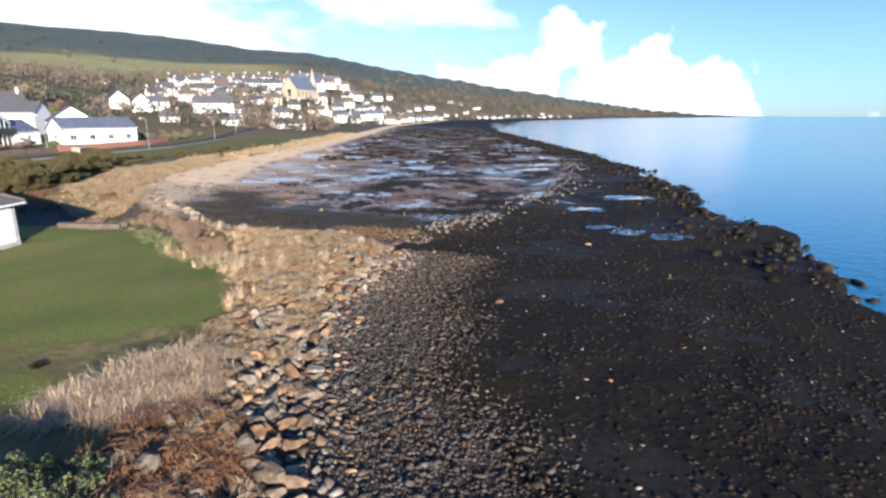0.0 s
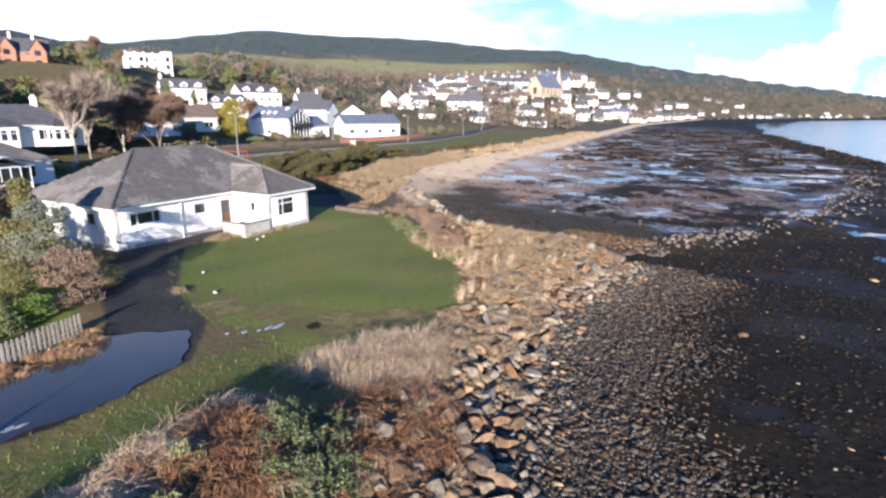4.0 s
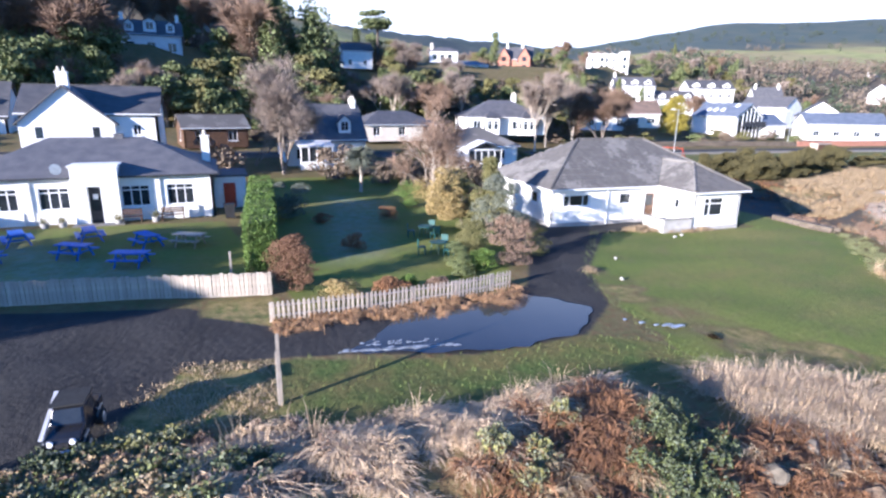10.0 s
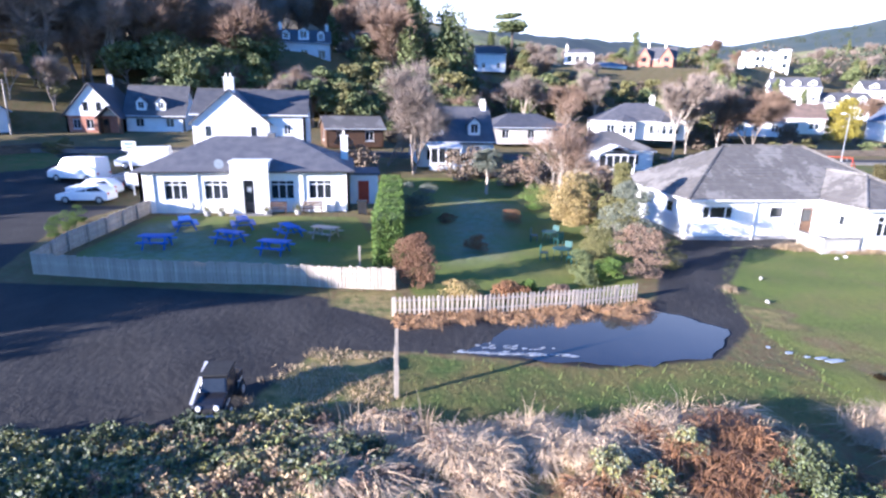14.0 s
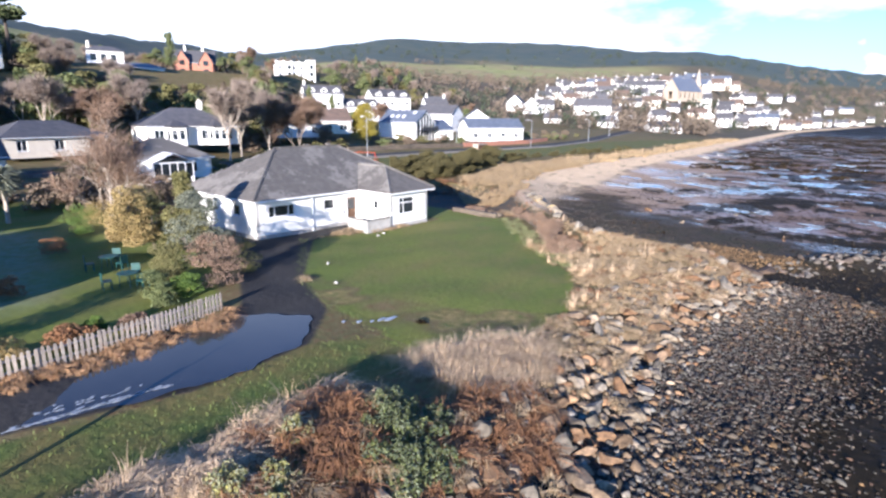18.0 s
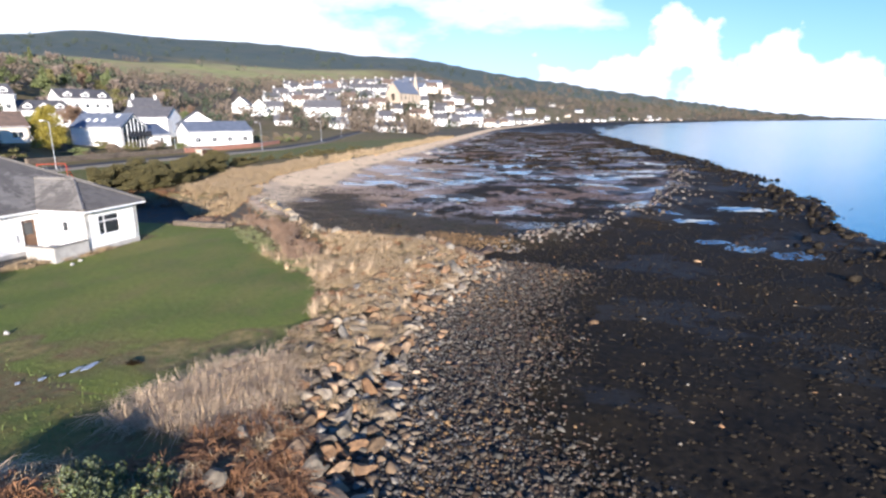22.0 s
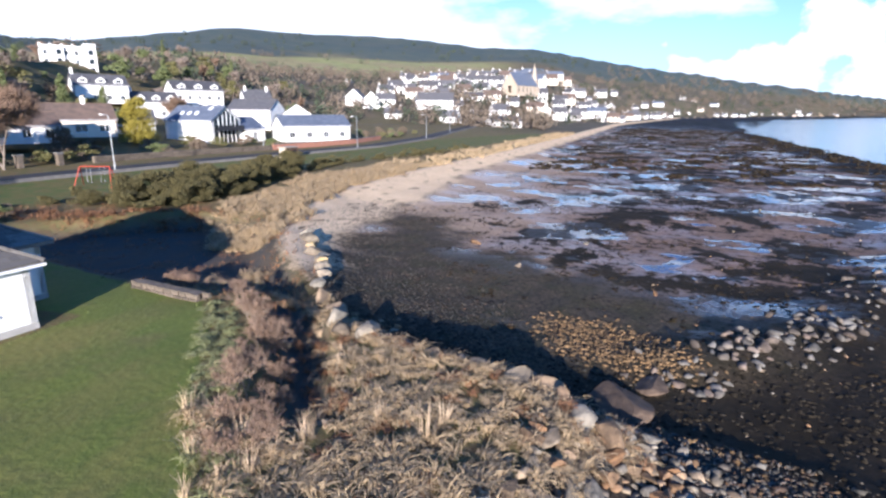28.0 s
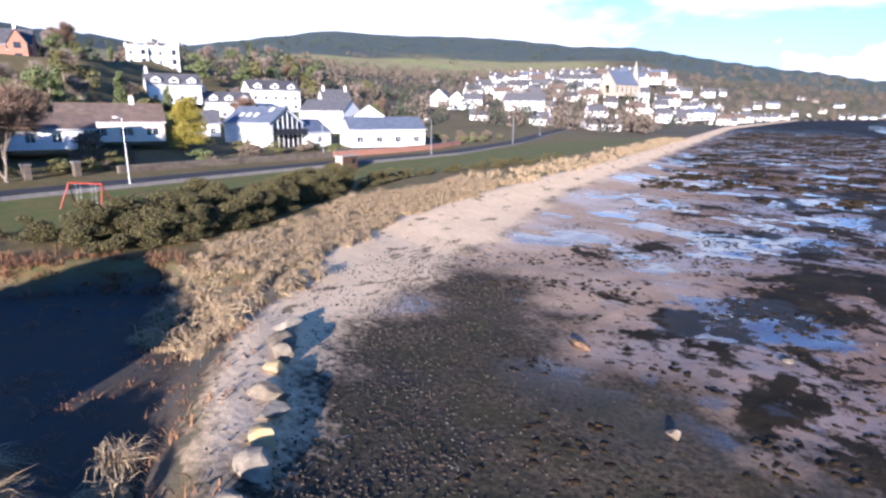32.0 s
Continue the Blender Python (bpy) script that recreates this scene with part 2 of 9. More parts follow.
M = dict(
    render=mat("white_render", (0.80, 0.79, 0.76), (0.70, 0.69, 0.66), 0.85, 0.8, 0.12, fine=30),
    plinth=mat("grey_render", (0.42, 0.40, 0.37), (0.30, 0.29, 0.27), 0.9, 1.5, 0.2),
    slate=mat("roof_slate", (0.108, 0.104, 0.108), (0.072, 0.072, 0.08), 0.62, 1.2, 0.3, vary=0.18),
    tile=mat("concrete_roof_tile", (0.118, 0.108, 0.098), (0.185, 0.172, 0.155), 0.82, 0.42, 0.25, vary=0.14, contrast=(0.50, 0.545)),
    browntile=mat("brown_roof_tile", (0.16, 0.11, 0.085), (0.10, 0.075, 0.06), 0.85, 1.0, 0.3),
    bluetile=mat("blue_grey_roof", (0.13, 0.15, 0.19), (0.09, 0.105, 0.14), 0.5, 1.0, 0.2),
    glass=mat("window_glass", (0.015, 0.018, 0.022), (0.03, 0.035, 0.04), 0.04, 0.6, 0.0, spec=0.6),
    upvc=mat("white_frame", (0.80, 0.80, 0.80), (0.72, 0.72, 0.72), 0.4, 3, 0.0),
    brown=mat("brown_wood", (0.12, 0.065, 0.035), (0.07, 0.04, 0.025), 0.6, 3, 0.2),
    redstone=mat("red_sandstone", (0.40, 0.19, 0.125), (0.30, 0.14, 0.095), 0.9, 1.5, 0.3),
    palestone=mat("pale_sandstone", (0.42, 0.35, 0.27), (0.32, 0.27, 0.21), 0.9, 1.5, 0.3),
    cream=mat("cream_wall", (0.74, 0.66, 0.54), (0.66, 0.58, 0.47), 0.85, 1.0, 0.15),
    timber=mat("weathered_timber", (0.42, 0.36, 0.29), (0.29, 0.25, 0.21), 0.85, 2.5, 0.3, vary=0.16),
    bluepaint=mat("blue_paint", (0.018, 0.13, 0.52), (0.014, 0.095, 0.40), 0.5, 4, 0.1),
    greenpaint=mat("green_paint", (0.02, 0.085, 0.075), (0.015, 0.06, 0.055), 0.5, 4, 0.1),
    redpaint=mat("red_paint", (0.45, 0.06, 0.025), (0.34, 0.045, 0.02), 0.5, 4, 0.1),
    carwhite=mat("white_car_paint", (0.78, 0.79, 0.80), (0.74, 0.75, 0.76), 0.22, 1, 0.0, spec=0.6),
    carblack=mat("black_car_paint", (0.014, 0.015, 0.018), (0.02, 0.02, 0.024), 0.22, 1, 0.0, spec=0.6),
    cardark=mat("dark_blue_car_paint", (0.02, 0.03, 0.055), (0.018, 0.026, 0.05), 0.22, 1, 0.0, spec=0.6),
    rubber=mat("tyre_rubber", (0.018, 0.018, 0.018), (0.03, 0.03, 0.03), 0.9, 8, 0.2),
    metal=mat("galvanised_metal", (0.50, 0.51, 0.52), (0.40, 0.41, 0.42), 0.4, 5, 0.1, metal=0.8),
    darkmetal=mat("dark_metal", (0.05, 0.05, 0.055), (0.03, 0.03, 0.035), 0.5, 5, 0.1, metal=0.4),
    asphalt=mat("asphalt", (0.062, 0.062, 0.065), (0.045, 0.045, 0.048), 0.9, 0.5, 0.2, spec=0.15, fine=40),
    paving=mat("grey_paving", (0.19, 0.18, 0.165), (0.14, 0.132, 0.125), 0.9, 2, 0.2),
    stonewall=mat("rubble_wall_stone", (0.145, 0.115, 0.085), (0.085, 0.07, 0.055), 0.9, 3, 0.5, vary=0.25),
    boulder=mat("pale_boulder", (0.265, 0.19, 0.112), (0.125, 0.092, 0.06), 0.95, 1.6, 0.6, spec=0.08, vary=0.42, hue=0.02),
    lichen=mat("lichen_boulder", (0.42, 0.31, 0.13), (0.30, 0.24, 0.17), 0.9, 2.0, 0.5, vary=0.15),
    cobble=mat("shore_cobble", (0.095, 0.073, 0.05), (0.043, 0.035, 0.026), 0.85, 3.0, 0.4, spec=0.12, vary=0.45, hue=0.03),
    weedrock=mat("weed_covered_stone", (0.034, 0.027, 0.018), (0.011, 0.0095, 0.0075), 0.8, 3.0, 0.5, spec=0.08, vary=0.6),
    wrack=mat("wet_wrack", (0.015, 0.012, 0.006), (0.03, 0.02, 0.01), 0.75, 2.0, 0.5, spec=0.1, vary=0.5),
    reed=mat("dead_reed", (0.60, 0.45, 0.29), (0.44, 0.325, 0.205), 0.9, 3.0, 0.0, vary=0.22),
    tussock=mat("tan_tussock", (0.45, 0.335, 0.195), (0.31, 0.225, 0.125), 0.9, 3.0, 0.0, vary=0.25),
    bramble=mat("bramble_leaf", (0.12, 0.145, 0.05), (0.08, 0.10, 0.036), 0.6, 3.0, 0.0, vary=0.4, hue=0.02),
    palebramble=mat("pale_bramble_leaf", (0.26, 0.255, 0.095), (0.18, 0.185, 0.065), 0.7, 3.0, 0.0, vary=0.35, hue=0.02),
    paletuft=mat("pale_green_tuft", (0.27, 0.27, 0.12), (0.18, 0.19, 0.08), 0.9, 3.0, 0.0, vary=0.25),
    orangegrass=mat("orange_dead_grass", (0.46, 0.28, 0.14), (0.33, 0.19, 0.09), 0.9, 3.0, 0.0, vary=0.25),
    beech=mat("dead_beech_leaf", (0.19, 0.10, 0.052), (0.13, 0.072, 0.042), 0.8, 3.0, 0.0, vary=0.15),
    bracken=mat("rusty_bracken", (0.29, 0.145, 0.065), (0.18, 0.092, 0.045), 0.9, 3.0, 0.0, vary=0.3),
    grassblade=mat("grass_blade", (0.115, 0.145, 0.03), (0.085, 0.11, 0.028), 0.8, 3.0, 0.0, vary=0.25),
    evergreen=mat("evergreen_leaf", (0.145, 0.165, 0.06), (0.10, 0.122, 0.046), 0.7, 2.0, 0.0, vary=0.35),
    olive=mat("olive_leaf", (0.17, 0.155, 0.055), (0.115, 0.11, 0.04), 0.75, 2.0, 0.0, vary=0.3),
    golden=mat("golden_conifer_leaf", (0.30, 0.24, 0.03), (0.20, 0.17, 0.025), 0.75, 2.0, 0.0, vary=0.22),
    yellowleaf=mat("pale_yellow_leaf", (0.336, 0.252, 0.095), (0.256, 0.185, 0.076), 0.75, 2.0, 0.0, vary=0.25),
    greyleaf=mat("grey_green_leaf", (0.17, 0.18, 0.13), (0.11, 0.12, 0.085), 0.75, 2.0, 0.0, vary=0.25),
    hedge=mat("bright_hedge_leaf", (0.11, 0.17, 0.025), (0.065, 0.11, 0.02), 0.7, 2.0, 0.0, vary=0.25),
    gorse=mat("gorse_leaf", (0.105, 0.088, 0.03), (0.055, 0.05, 0.02), 0.8, 2.0, 0.0, vary=0.35),
    thicket=mat("brown_thicket", (0.20, 0.15, 0.105), (0.13, 0.10, 0.07), 0.9, 2.0, 0.0, vary=0.25),
    twig=mat("winter_twig", (0.29, 0.23, 0.185), (0.20, 0.16, 0.13), 0.9, 2.0, 0.0, vary=0.15),
    redtwig=mat("reddish_twig", (0.25, 0.165, 0.11), (0.17, 0.115, 0.08), 0.9, 2.0, 0.0, vary=0.2),
    bark=mat("tree_bark", (0.25, 0.205, 0.165), (0.16, 0.13, 0.105), 0.9, 3.0, 0.4),
    darkbark=mat("dark_pine_bark", (0.09, 0.07, 0.055), (0.06, 0.045, 0.035), 0.9, 3.0, 0.4),
    palebark=mat("pale_birch_bark", (0.42, 0.36, 0.29), (0.30, 0.25, 0.20), 0.85, 3.0, 0.3),
    farwood=mat("far_winter_wood", (0.155, 0.122, 0.09), (0.115, 0.092, 0.07), 0.95, 0.12, 0.0, vary=0.2),
    fargreen=mat("far_evergreen", (0.055, 0.07, 0.04), (0.04, 0.052, 0.032), 0.95, 0.12, 0.0, vary=0.2),
    greycobble=mat("grey_cobble", (0.125, 0.11, 0.09), (0.062, 0.055, 0.046), 0.85, 3.0, 0.4, spec=0.15, vary=0.4, hue=0.03),
    brownrock=mat("brown_shore_rock", (0.12, 0.085, 0.06), (0.06, 0.045, 0.035), 0.85, 1.2, 0.5, spec=0.2),
    reachstone=mat("grey_brown_stone", (0.17, 0.14, 0.11), (0.07, 0.06, 0.05), 0.9, 1.8, 0.5, spec=0.2, vary=0.4, hue=0.02),
    edgestone=mat("pale_edge_boulder", (0.29, 0.225, 0.145), (0.165, 0.13, 0.09), 0.95, 1.3, 0.6, spec=0.08, vary=0.3, hue=0.02),
    paleplank=mat("pale_plank", (0.52, 0.52, 0.55), (0.40, 0.40, 0.43), 0.7, 3, 0.1),
    darkcobble=mat("dark_wet_cobble", (0.055, 0.046, 0.033), (0.024, 0.021, 0.016), 0.8, 3.0, 0.4, spec=0.15, vary=0.4, hue=0.02),
    copper=mat("rusty_cobble", (0.20, 0.125, 0.06), (0.085, 0.06, 0.035), 0.85, 3.0, 0.4, spec=0.12, vary=0.4),
    ice=mat("thin_ice", (0.38, 0.41, 0.45), (0.27, 0.30, 0.34), 0.25, 3.0, 0.1),
)

# ---- plan of the shore and the land ----
Y_EDGE = [-400, -10, 0, 9, 18, 27, 33, 37, 38.8, 39.6, 41, 43.5, 50, 56, 73, 93, 116, 151, 258, 470, 1175, 2300, 3600, 5000]
X_EDGE = [-14, -9, -7.5, -6.5, -8, -8.5, -6.5, -6.0, -9.0, -14.5, -17.5, -20, -26, -31, -38, -39, -39, -38, -40, -44, 10, 480, 1650, 3000]
Y_SEA = [-400, 0, 27, 43, 74, 110, 140, 396, 1100, 2300, 3600, 5000]
X_SEA = [18, 24, 29.5, 32, 36, 44, 44, 42, 160, 700, 1900, 3200]
SEA_Z = -2.3
AZ = [-180, -125, -94, -68, -54, -42, -30, -12, 0, 12, 20, 26, 180]
R0 = [104, 104, 104, 102, 140, 200, 270, 300, 900, 2000, 3200, 4000, 4800]
R1 = [140, 140, 136, 185, 200, 380, 600, 600, 1300, 2400, 3700, 4500, 4900]
Z1 = [16, 18, 16, 18, 18, 32, 38, 40, 34, 30, 8, 0, 0]
RR = [350, 350, 380, 900, 1500, 1700, 1800, 1900, 2200, 2800, 4000, 4800, 4900]
ELEV = [7, 8.5, 8.6, 6.2, 5.4, 7.2, 7.0, 5.6, 3.6, 1.8, 0.6, 0.0, 0.0]


def smooth(a, b, v):
    t = np.clip((v - a) / (b - a), 0, 1)
    return t * t * (3 - 2 * t)


def wave(x, y, size, seed=0.0):
    """A cheap smooth noise in -1..1, from turned sine waves."""
    x, y = x / size + seed * 17.3, y / size - seed * 9.1
    a = np.sin(x * 1.0 + 1.7 * np.sin(y * 0.63 + seed)) * np.cos(y * 1.13 + 1.3 * np.sin(x * 0.71 - seed))
    b = np.sin(x * 2.3 - y * 1.9 + 2.1 * np.sin(x * 0.9 + y * 0.4)) * 0.5
    return (a + b) / 1.5


def polar(x, y):
    return np.hypot(x, y), np.degrees(np.arctan2(x, y))


def far_profile(x, y):
    r, az = polar(x, y)
    return [np.interp(az, AZ, t) for t in (R0, R1, Z1, RR, ELEV)] + [r, az]


MARSH = [(-50, 50), (-46, 55), (-42, 57.5), (-36, 57.5), (-32.5, 54.5), (-28.6, 49.8), (-24.6, 46.2), (-20.6, 43.4), (-27, 42.4), (-31, 42.2), (-42, 43.4), (-52, 38)]

DITCH = [(-20.6, 43.4), (-18.0, 40.8), (-15.4, 37.6), (-12.8, 33.8), (-13.8, 33.0), (-16.3, 35.9), (-18.6, 38.8), (-21.8, 41.8)]


def inside(poly, x, y, soft=0.5):
    """1 inside a closed outline, 0 outside, blurred over soft metres."""
    n, best, odd = len(poly), np.full(np.shape(x), 1e9), np.zeros(np.shape(x), bool)
    for i in range(n):
        (ax, ay), (bx, by) = poly[i], poly[(i + 1) % n]
        dx, dy = bx - ax, by - ay
        t = np.clip(((x - ax) * dx + (y - ay) * dy) / (dx * dx + dy * dy), 0, 1)
        best = np.minimum(best, np.hypot(x - ax - t * dx, y - ay - t * dy))
        odd = odd ^ (((ay > y) != (by > y)) & (x < (bx - ax) * (y - ay) / (by - ay + 1e-12) + ax))
    return smooth(-soft, soft, np.where(odd, best, -best))


def height(x, y):
    """The ground's height over the plan, in metres."""
    x, y = np.asarray(x, float), np.asarray(y, float)
    s = x - np.interp(y, Y_EDGE, X_EDGE)
    w = x - np.interp(y, Y_SEA, X_SEA) + smooth(1200, 500, y) * (3.0 * wave(x, y, 11, 12) + 1.4 * wave(x, y, 3.6, 13))
    d = -x
    # land
    k = np.interp(y, [-10, 60], [1.0, 0.75])
    land = 0.085 * k * np.clip(d - np.interp(y, [-10, 60], [50, 62]), 0, 48)
    r0, r1, z1, rr, el, r, az = far_profile(x, y)
    zr = 8 + rr * np.tan(np.radians(el))
    up = np.where(r < r1, z1 * np.clip((r - r0) / (r1 - r0), 0, 1), z1 + (zr - z1) * np.clip((r - r1) / (rr - r1), 0, 1) ** 1.6)
    up = np.where(r > rr, zr - (r - rr) * 0.12, up)
    up = up * smooth(0, 60, -s - 20) * (y > -2000)
    land = np.maximum(land + np.maximum(up, -3), np.minimum(0, land))
    land = land + smooth(60, 400, r) * smooth(20, 200, -s) * (2.0 * wave(x, y, 40, 1) + 5 * smooth(300, 1500, r) * wave(x, y, 140, 2))
    near = smooth(60, 20, np.hypot(x + 20, y - 20))
    land = land + 0.05 * near * wave(x, y, 2.2, 3)
    # the mound of the bank
    land = land + (0.85 + 0.2 * wave(x, y, 2.4, 8) + 0.16 * wave(x, y, 0.75, 6)) * np.exp(-((x + 10.0) / 1.6) ** 2) * smooth(12.0, 9.2, y) * smooth(-30, -12, y)
    # the hollow with the pool
    land = land - 0.22 * smooth(4.5, 1.5, np.hypot((x + 17.9) / 0.62, (y - 10.0))) 
    # low ground behind the beach wall
    land = land - 1.4 * inside(MARSH, x, y, 1.2) - 0.8 * inside(DITCH, x, y, 0.7)
    # shore
    bay = smooth(40, 46, y) * smooth(1400, 500, y)
    slope = -0.15 - np.interp(s, [0, 2.2, 5, 14, 45], [0, 0.75, 1.15, 1.55, 2.05])
    sand = 0.15 - np.interp(s, [0, 4, 10, 18, 60, 90], [0.1, 0.9, 1.6, 1.85, 2.2, 2.45])
    shore = slope * (1 - bay) + sand * bay
    shore = shore + (0.06 * wave(x, y, 1.3, 4) + 0.10 * wave(x, y, 6, 5)) * smooth(3, 12, s)
    # the second reach of boulders beyond the point
    ridge_x = np.interp(y, [44, 52, 66, 80, 130], [-4, 4, 12, 18, 30])
    shore = shore + 0.55 * np.exp(-((x - ridge_x) / 3.0) ** 2) * smooth(43, 46, y) * smooth(140, 100, y)
    shore = np.where(w > -4, np.minimum(shore, SEA_Z + 0.05 - 0.14 * (w + 4)), shore)
    shore = np.maximum(shore, -8)
    t = smooth(-1.2, 0.6, s)
    return land * (1 - t) + shore * t


def hgt(x, y):
    return float(height(x, y))


def along(line, x, y, half, soft):
    """1 within half metres of a line of points."""
    best = np.full(np.shape(x), 1e9)
    for (ax, ay), (bx, by) in zip(line, line[1:]):
        dx, dy = bx - ax, by - ay
        t = np.clip(((x - ax) * dx + (y - ay) * dy) / (dx * dx + dy * dy), 0, 1)
        best = np.minimum(best, np.hypot(x - ax - t * dx, y - ay - t * dy))
    return smooth(half + soft, half - soft, best)


LAWN = [(-22.5, 17.8), (-19.4, 16.2), (-16.0, 15.4), (-12.5, 14.6), (-11.0, 16.4), (-9.2, 18.6), (-9.3, 22.0), (-10.3, 25.0), (-11.8, 28.0), (-14.3, 30.0), (-17.4, 33.0), (-21.0, 37.5), (-24.4, 40.4), (-29.6, 40.6), (-34.0, 41.4), (-41.0, 42.3), (-44.0, 39.0), (-42.5, 35.0), (-27.4, 36.5), (-27.4, 30.5), (-30.0, 24.0)]
VERGE = [(-14.2, 1.0), (-12.4, 2.0), (-12.0, 8.0), (-11.5, 14.0), (-12.5, 16.0), (-15.4, 12.8), (-15.3, 8.0), (-16.6, 4.0), (-17.6, 1.6)]
PATCH = [(-13.9, -3.4), (-14.4, 1.2), (-17.4, 1.0), (-18.2, -1.4), (-16.2, -3.0)]
PUBLAWN = [(-43.0, -14.3), (-33.1, -15.2), (-28.9, -14.8), (-26.6, -9.0), (-25.0, -1.0), (-24.5, 1.6), (-30.0, 2.0), (-41.5, 0.5), (-42.4, -6.0)]
GARDEN = [(-24.0, 2.6), (-21.4, 3.2), (-21.4, 12.6), (-28.0, 16.0), (-40.0, 21.0), (-52.0, 22.0), (-60.0, 18.0), (-60.0, 5.0), (-42.0, 3.5)]
CARPARK = [(-13.4, -60.0), (-13.6, -10.0), (-13.5, -3.6), (-15.8, -2.6), (-18.3, -1.2), (-23.6, -1.0), (-25.8, -9.0), (-27.6, -17.0), (-40.0, -19.5), (-47.5, -17.5), (-47.8, -22.0), (-60.0, -26.0), (-78.0, -33.0), (-80.0, -44.0), (-62.0, -40.0), (-40.0, -36.0), (-30.0, -60.0)]
DRIVE = [(-18.2, -1.4), (-17.6, 1.8), (-17.0, 4.0), (-15.6, 8.0), (-15.6, 12.6), (-18.0, 15.6), (-19.8, 16.5), (-22.6, 18.0), (-29.4, 24.4), (-30.8, 30.0), (-33.0, 30.0), (-33.0, 20.0), (-27.0, 17.0), (-21.3, 13.4), (-20.6, 9.0), (-20.3, 2.0), (-22.6, -1.0)]
POOL = [(-17.2, 3.6), (-18.6, 5.6), (-19.9, 9.8), (-20.3, 12.4), (-19.2, 13.8), (-17.6, 14.3), (-16.4, 13.2), (-15.7, 10.6), (-15.9, 8.0), (-16.7, 5.6)]
ROAD = [(-82, -160), (-78, -60), (-76, -10), (-76, 30), (-76, 62), (-75, 90), (-71.5, 140), (-75, 180), (-84, 225), (-96, 290), (-104, 380), (-100, 480)]
ROADGRASS = [(-72.0, 20.0), (-72.5, 62.0), (-71.0, 92.0), (-67.8, 140.0), (-70.0, 180.0), (-60.0, 250.0), (-50.0, 250.0), (-50.0, 150.0), (-57.0, 100.0), (-56.0, 75.0), (-58.0, 55.0)]

# ---- ground ----


def spaced(lo, hi, step, grow, end):
    a = list(np.arange(lo, hi + 1e-6, step))
    d, up, down = step, [], []
    v = hi
    while v < end:
        d *= grow
        v += d
        up.append(v)
    d, v = step, lo
    while v > -end:
        d *= grow
        v -= d
        down.append(v)
    return np.array(down[::-1] + a + up)


def grid_mesh(name, xs, ys, z):
    nx, ny = len(xs), len(ys)
    gx, gy = np.meshgrid(xs, ys)
    co = np.stack([gx, gy, z], -1).reshape(-1, 3)
    i = np.arange(nx * ny).reshape(ny, nx)
    quads = np.stack([i[:-1, :-1], i[:-1, 1:], i[1:, 1:], i[1:, :-1]], -1).reshape(-1, 4)
    me = bpy.data.meshes.new(name)
    me.vertices.add(len(co))
    me.vertices.foreach_set("co", co.astype(np.float32).ravel())
    me.loops.add(quads.size)
    me.loops.foreach_set("vertex_index", quads.astype(np.int32).ravel())
    me.polygons.add(len(quads))
    me.polygons.foreach_set("loop_start", np.arange(0, quads.size, 4, dtype=np.int32))
    me.polygons.foreach_set("use_smooth", np.ones(len(quads), bool))
    me.update(calc_edges=True)
    return me


gxs, gys = spaced(-46, 26, 0.42, 1.032, 4900), spaced(-14, 72, 0.42, 1.032, 4900)
GX, GY = np.meshgrid(gxs, gys)
GZ = height(GX, GY)
ground_me = grid_mesh("ground", gxs, gys, GZ)
S = GX - np.interp(GY, Y_EDGE, X_EDGE)
r0, r1, z1, rr, el, RAD, AZM = far_profile(GX, GY)
land_m = smooth(0.5, -0.8, S)
DRY = [(-20.6, 16.2), (-14.0, 15.2), (-11.5, 16.6), (-9.4, 19.4), (-9.6, 21.6), (-12.5, 20.0), (-15.5, 19.0), (-18.5, 18.6), (-23.0, 19.6), (-24.5, 18.6)]
dry_m = np.clip(0.62 + 0.5 * wave(GX, GY, 0.9, 3), 0, 0.95) * inside(DRY, GX + 0.5 * wave(GX, GY, 1.1, 4), GY + 0.5 * wave(GX, GY, 1.3, 5), 0.9)
lawn_m = np.maximum.reduce([inside(LAWN, GX, GY, 0.25), inside(PUBLAWN, GX, GY, 0.4) * 0.85, inside(GARDEN, GX, GY, 0.5) * 0.9])
verge_m = np.maximum.reduce([inside(VERGE, GX, GY, 0.6), inside(PATCH, GX, GY, 0.5) * 0.8, inside(ROADGRASS, GX, GY, 2.0)])
lawn_m = lawn_m * (1 - dry_m)
verge_m = np.maximum(verge_m, dry_m)
BANK = [(-57.0, -42.0), (-60.8, -36.6), (-64.0, -31.6), (-68.5, -31.6), (-74.5, -36.0), (-73.5, -41.0), (-62.0, -48.0)]
hard_m = np.maximum(inside(CARPARK, GX, GY, 0.4) * (1 - inside(BANK, GX, GY, 0.5)), inside(DRIVE, GX, GY, 0.4))
verge_m = np.maximum(verge_m, inside(BANK, GX, GY, 0.6))
bay = smooth(42, 50, GY)
SANDW = np.interp(GY, [45, 54, 59, 67, 79, 102, 143, 260], [0.8, 2.6, 3.8, 6.4, 8.0, 5.0, 4.0, 4.0])
sand_m = bay * smooth(-2.5, 0.5, S) * smooth(3.2, -2.2, S - SANDW + 0.7 * wave(GX, GY, 2.6, 6))
wet_m = np.zeros_like(GX)
for px_, py_, pa, pb in ((15.9, 60.2, 2.6, 1.6), (16.6, 48.0, 1.6, 1.7), (10.8, 65.9, 1.4, 1.0), (14.1, 64.3, 1.6, 0.9), (14.8, 50.2, 1.6, 0.8), (19.5, 46.0, 2.2, 1.4), (24.0, 70.0, 4.0, 2.0)):
    wet_m = np.maximum(wet_m, np.exp(-((GX - px_) / pa) ** 2 - ((GY - py_) / pb) ** 2))
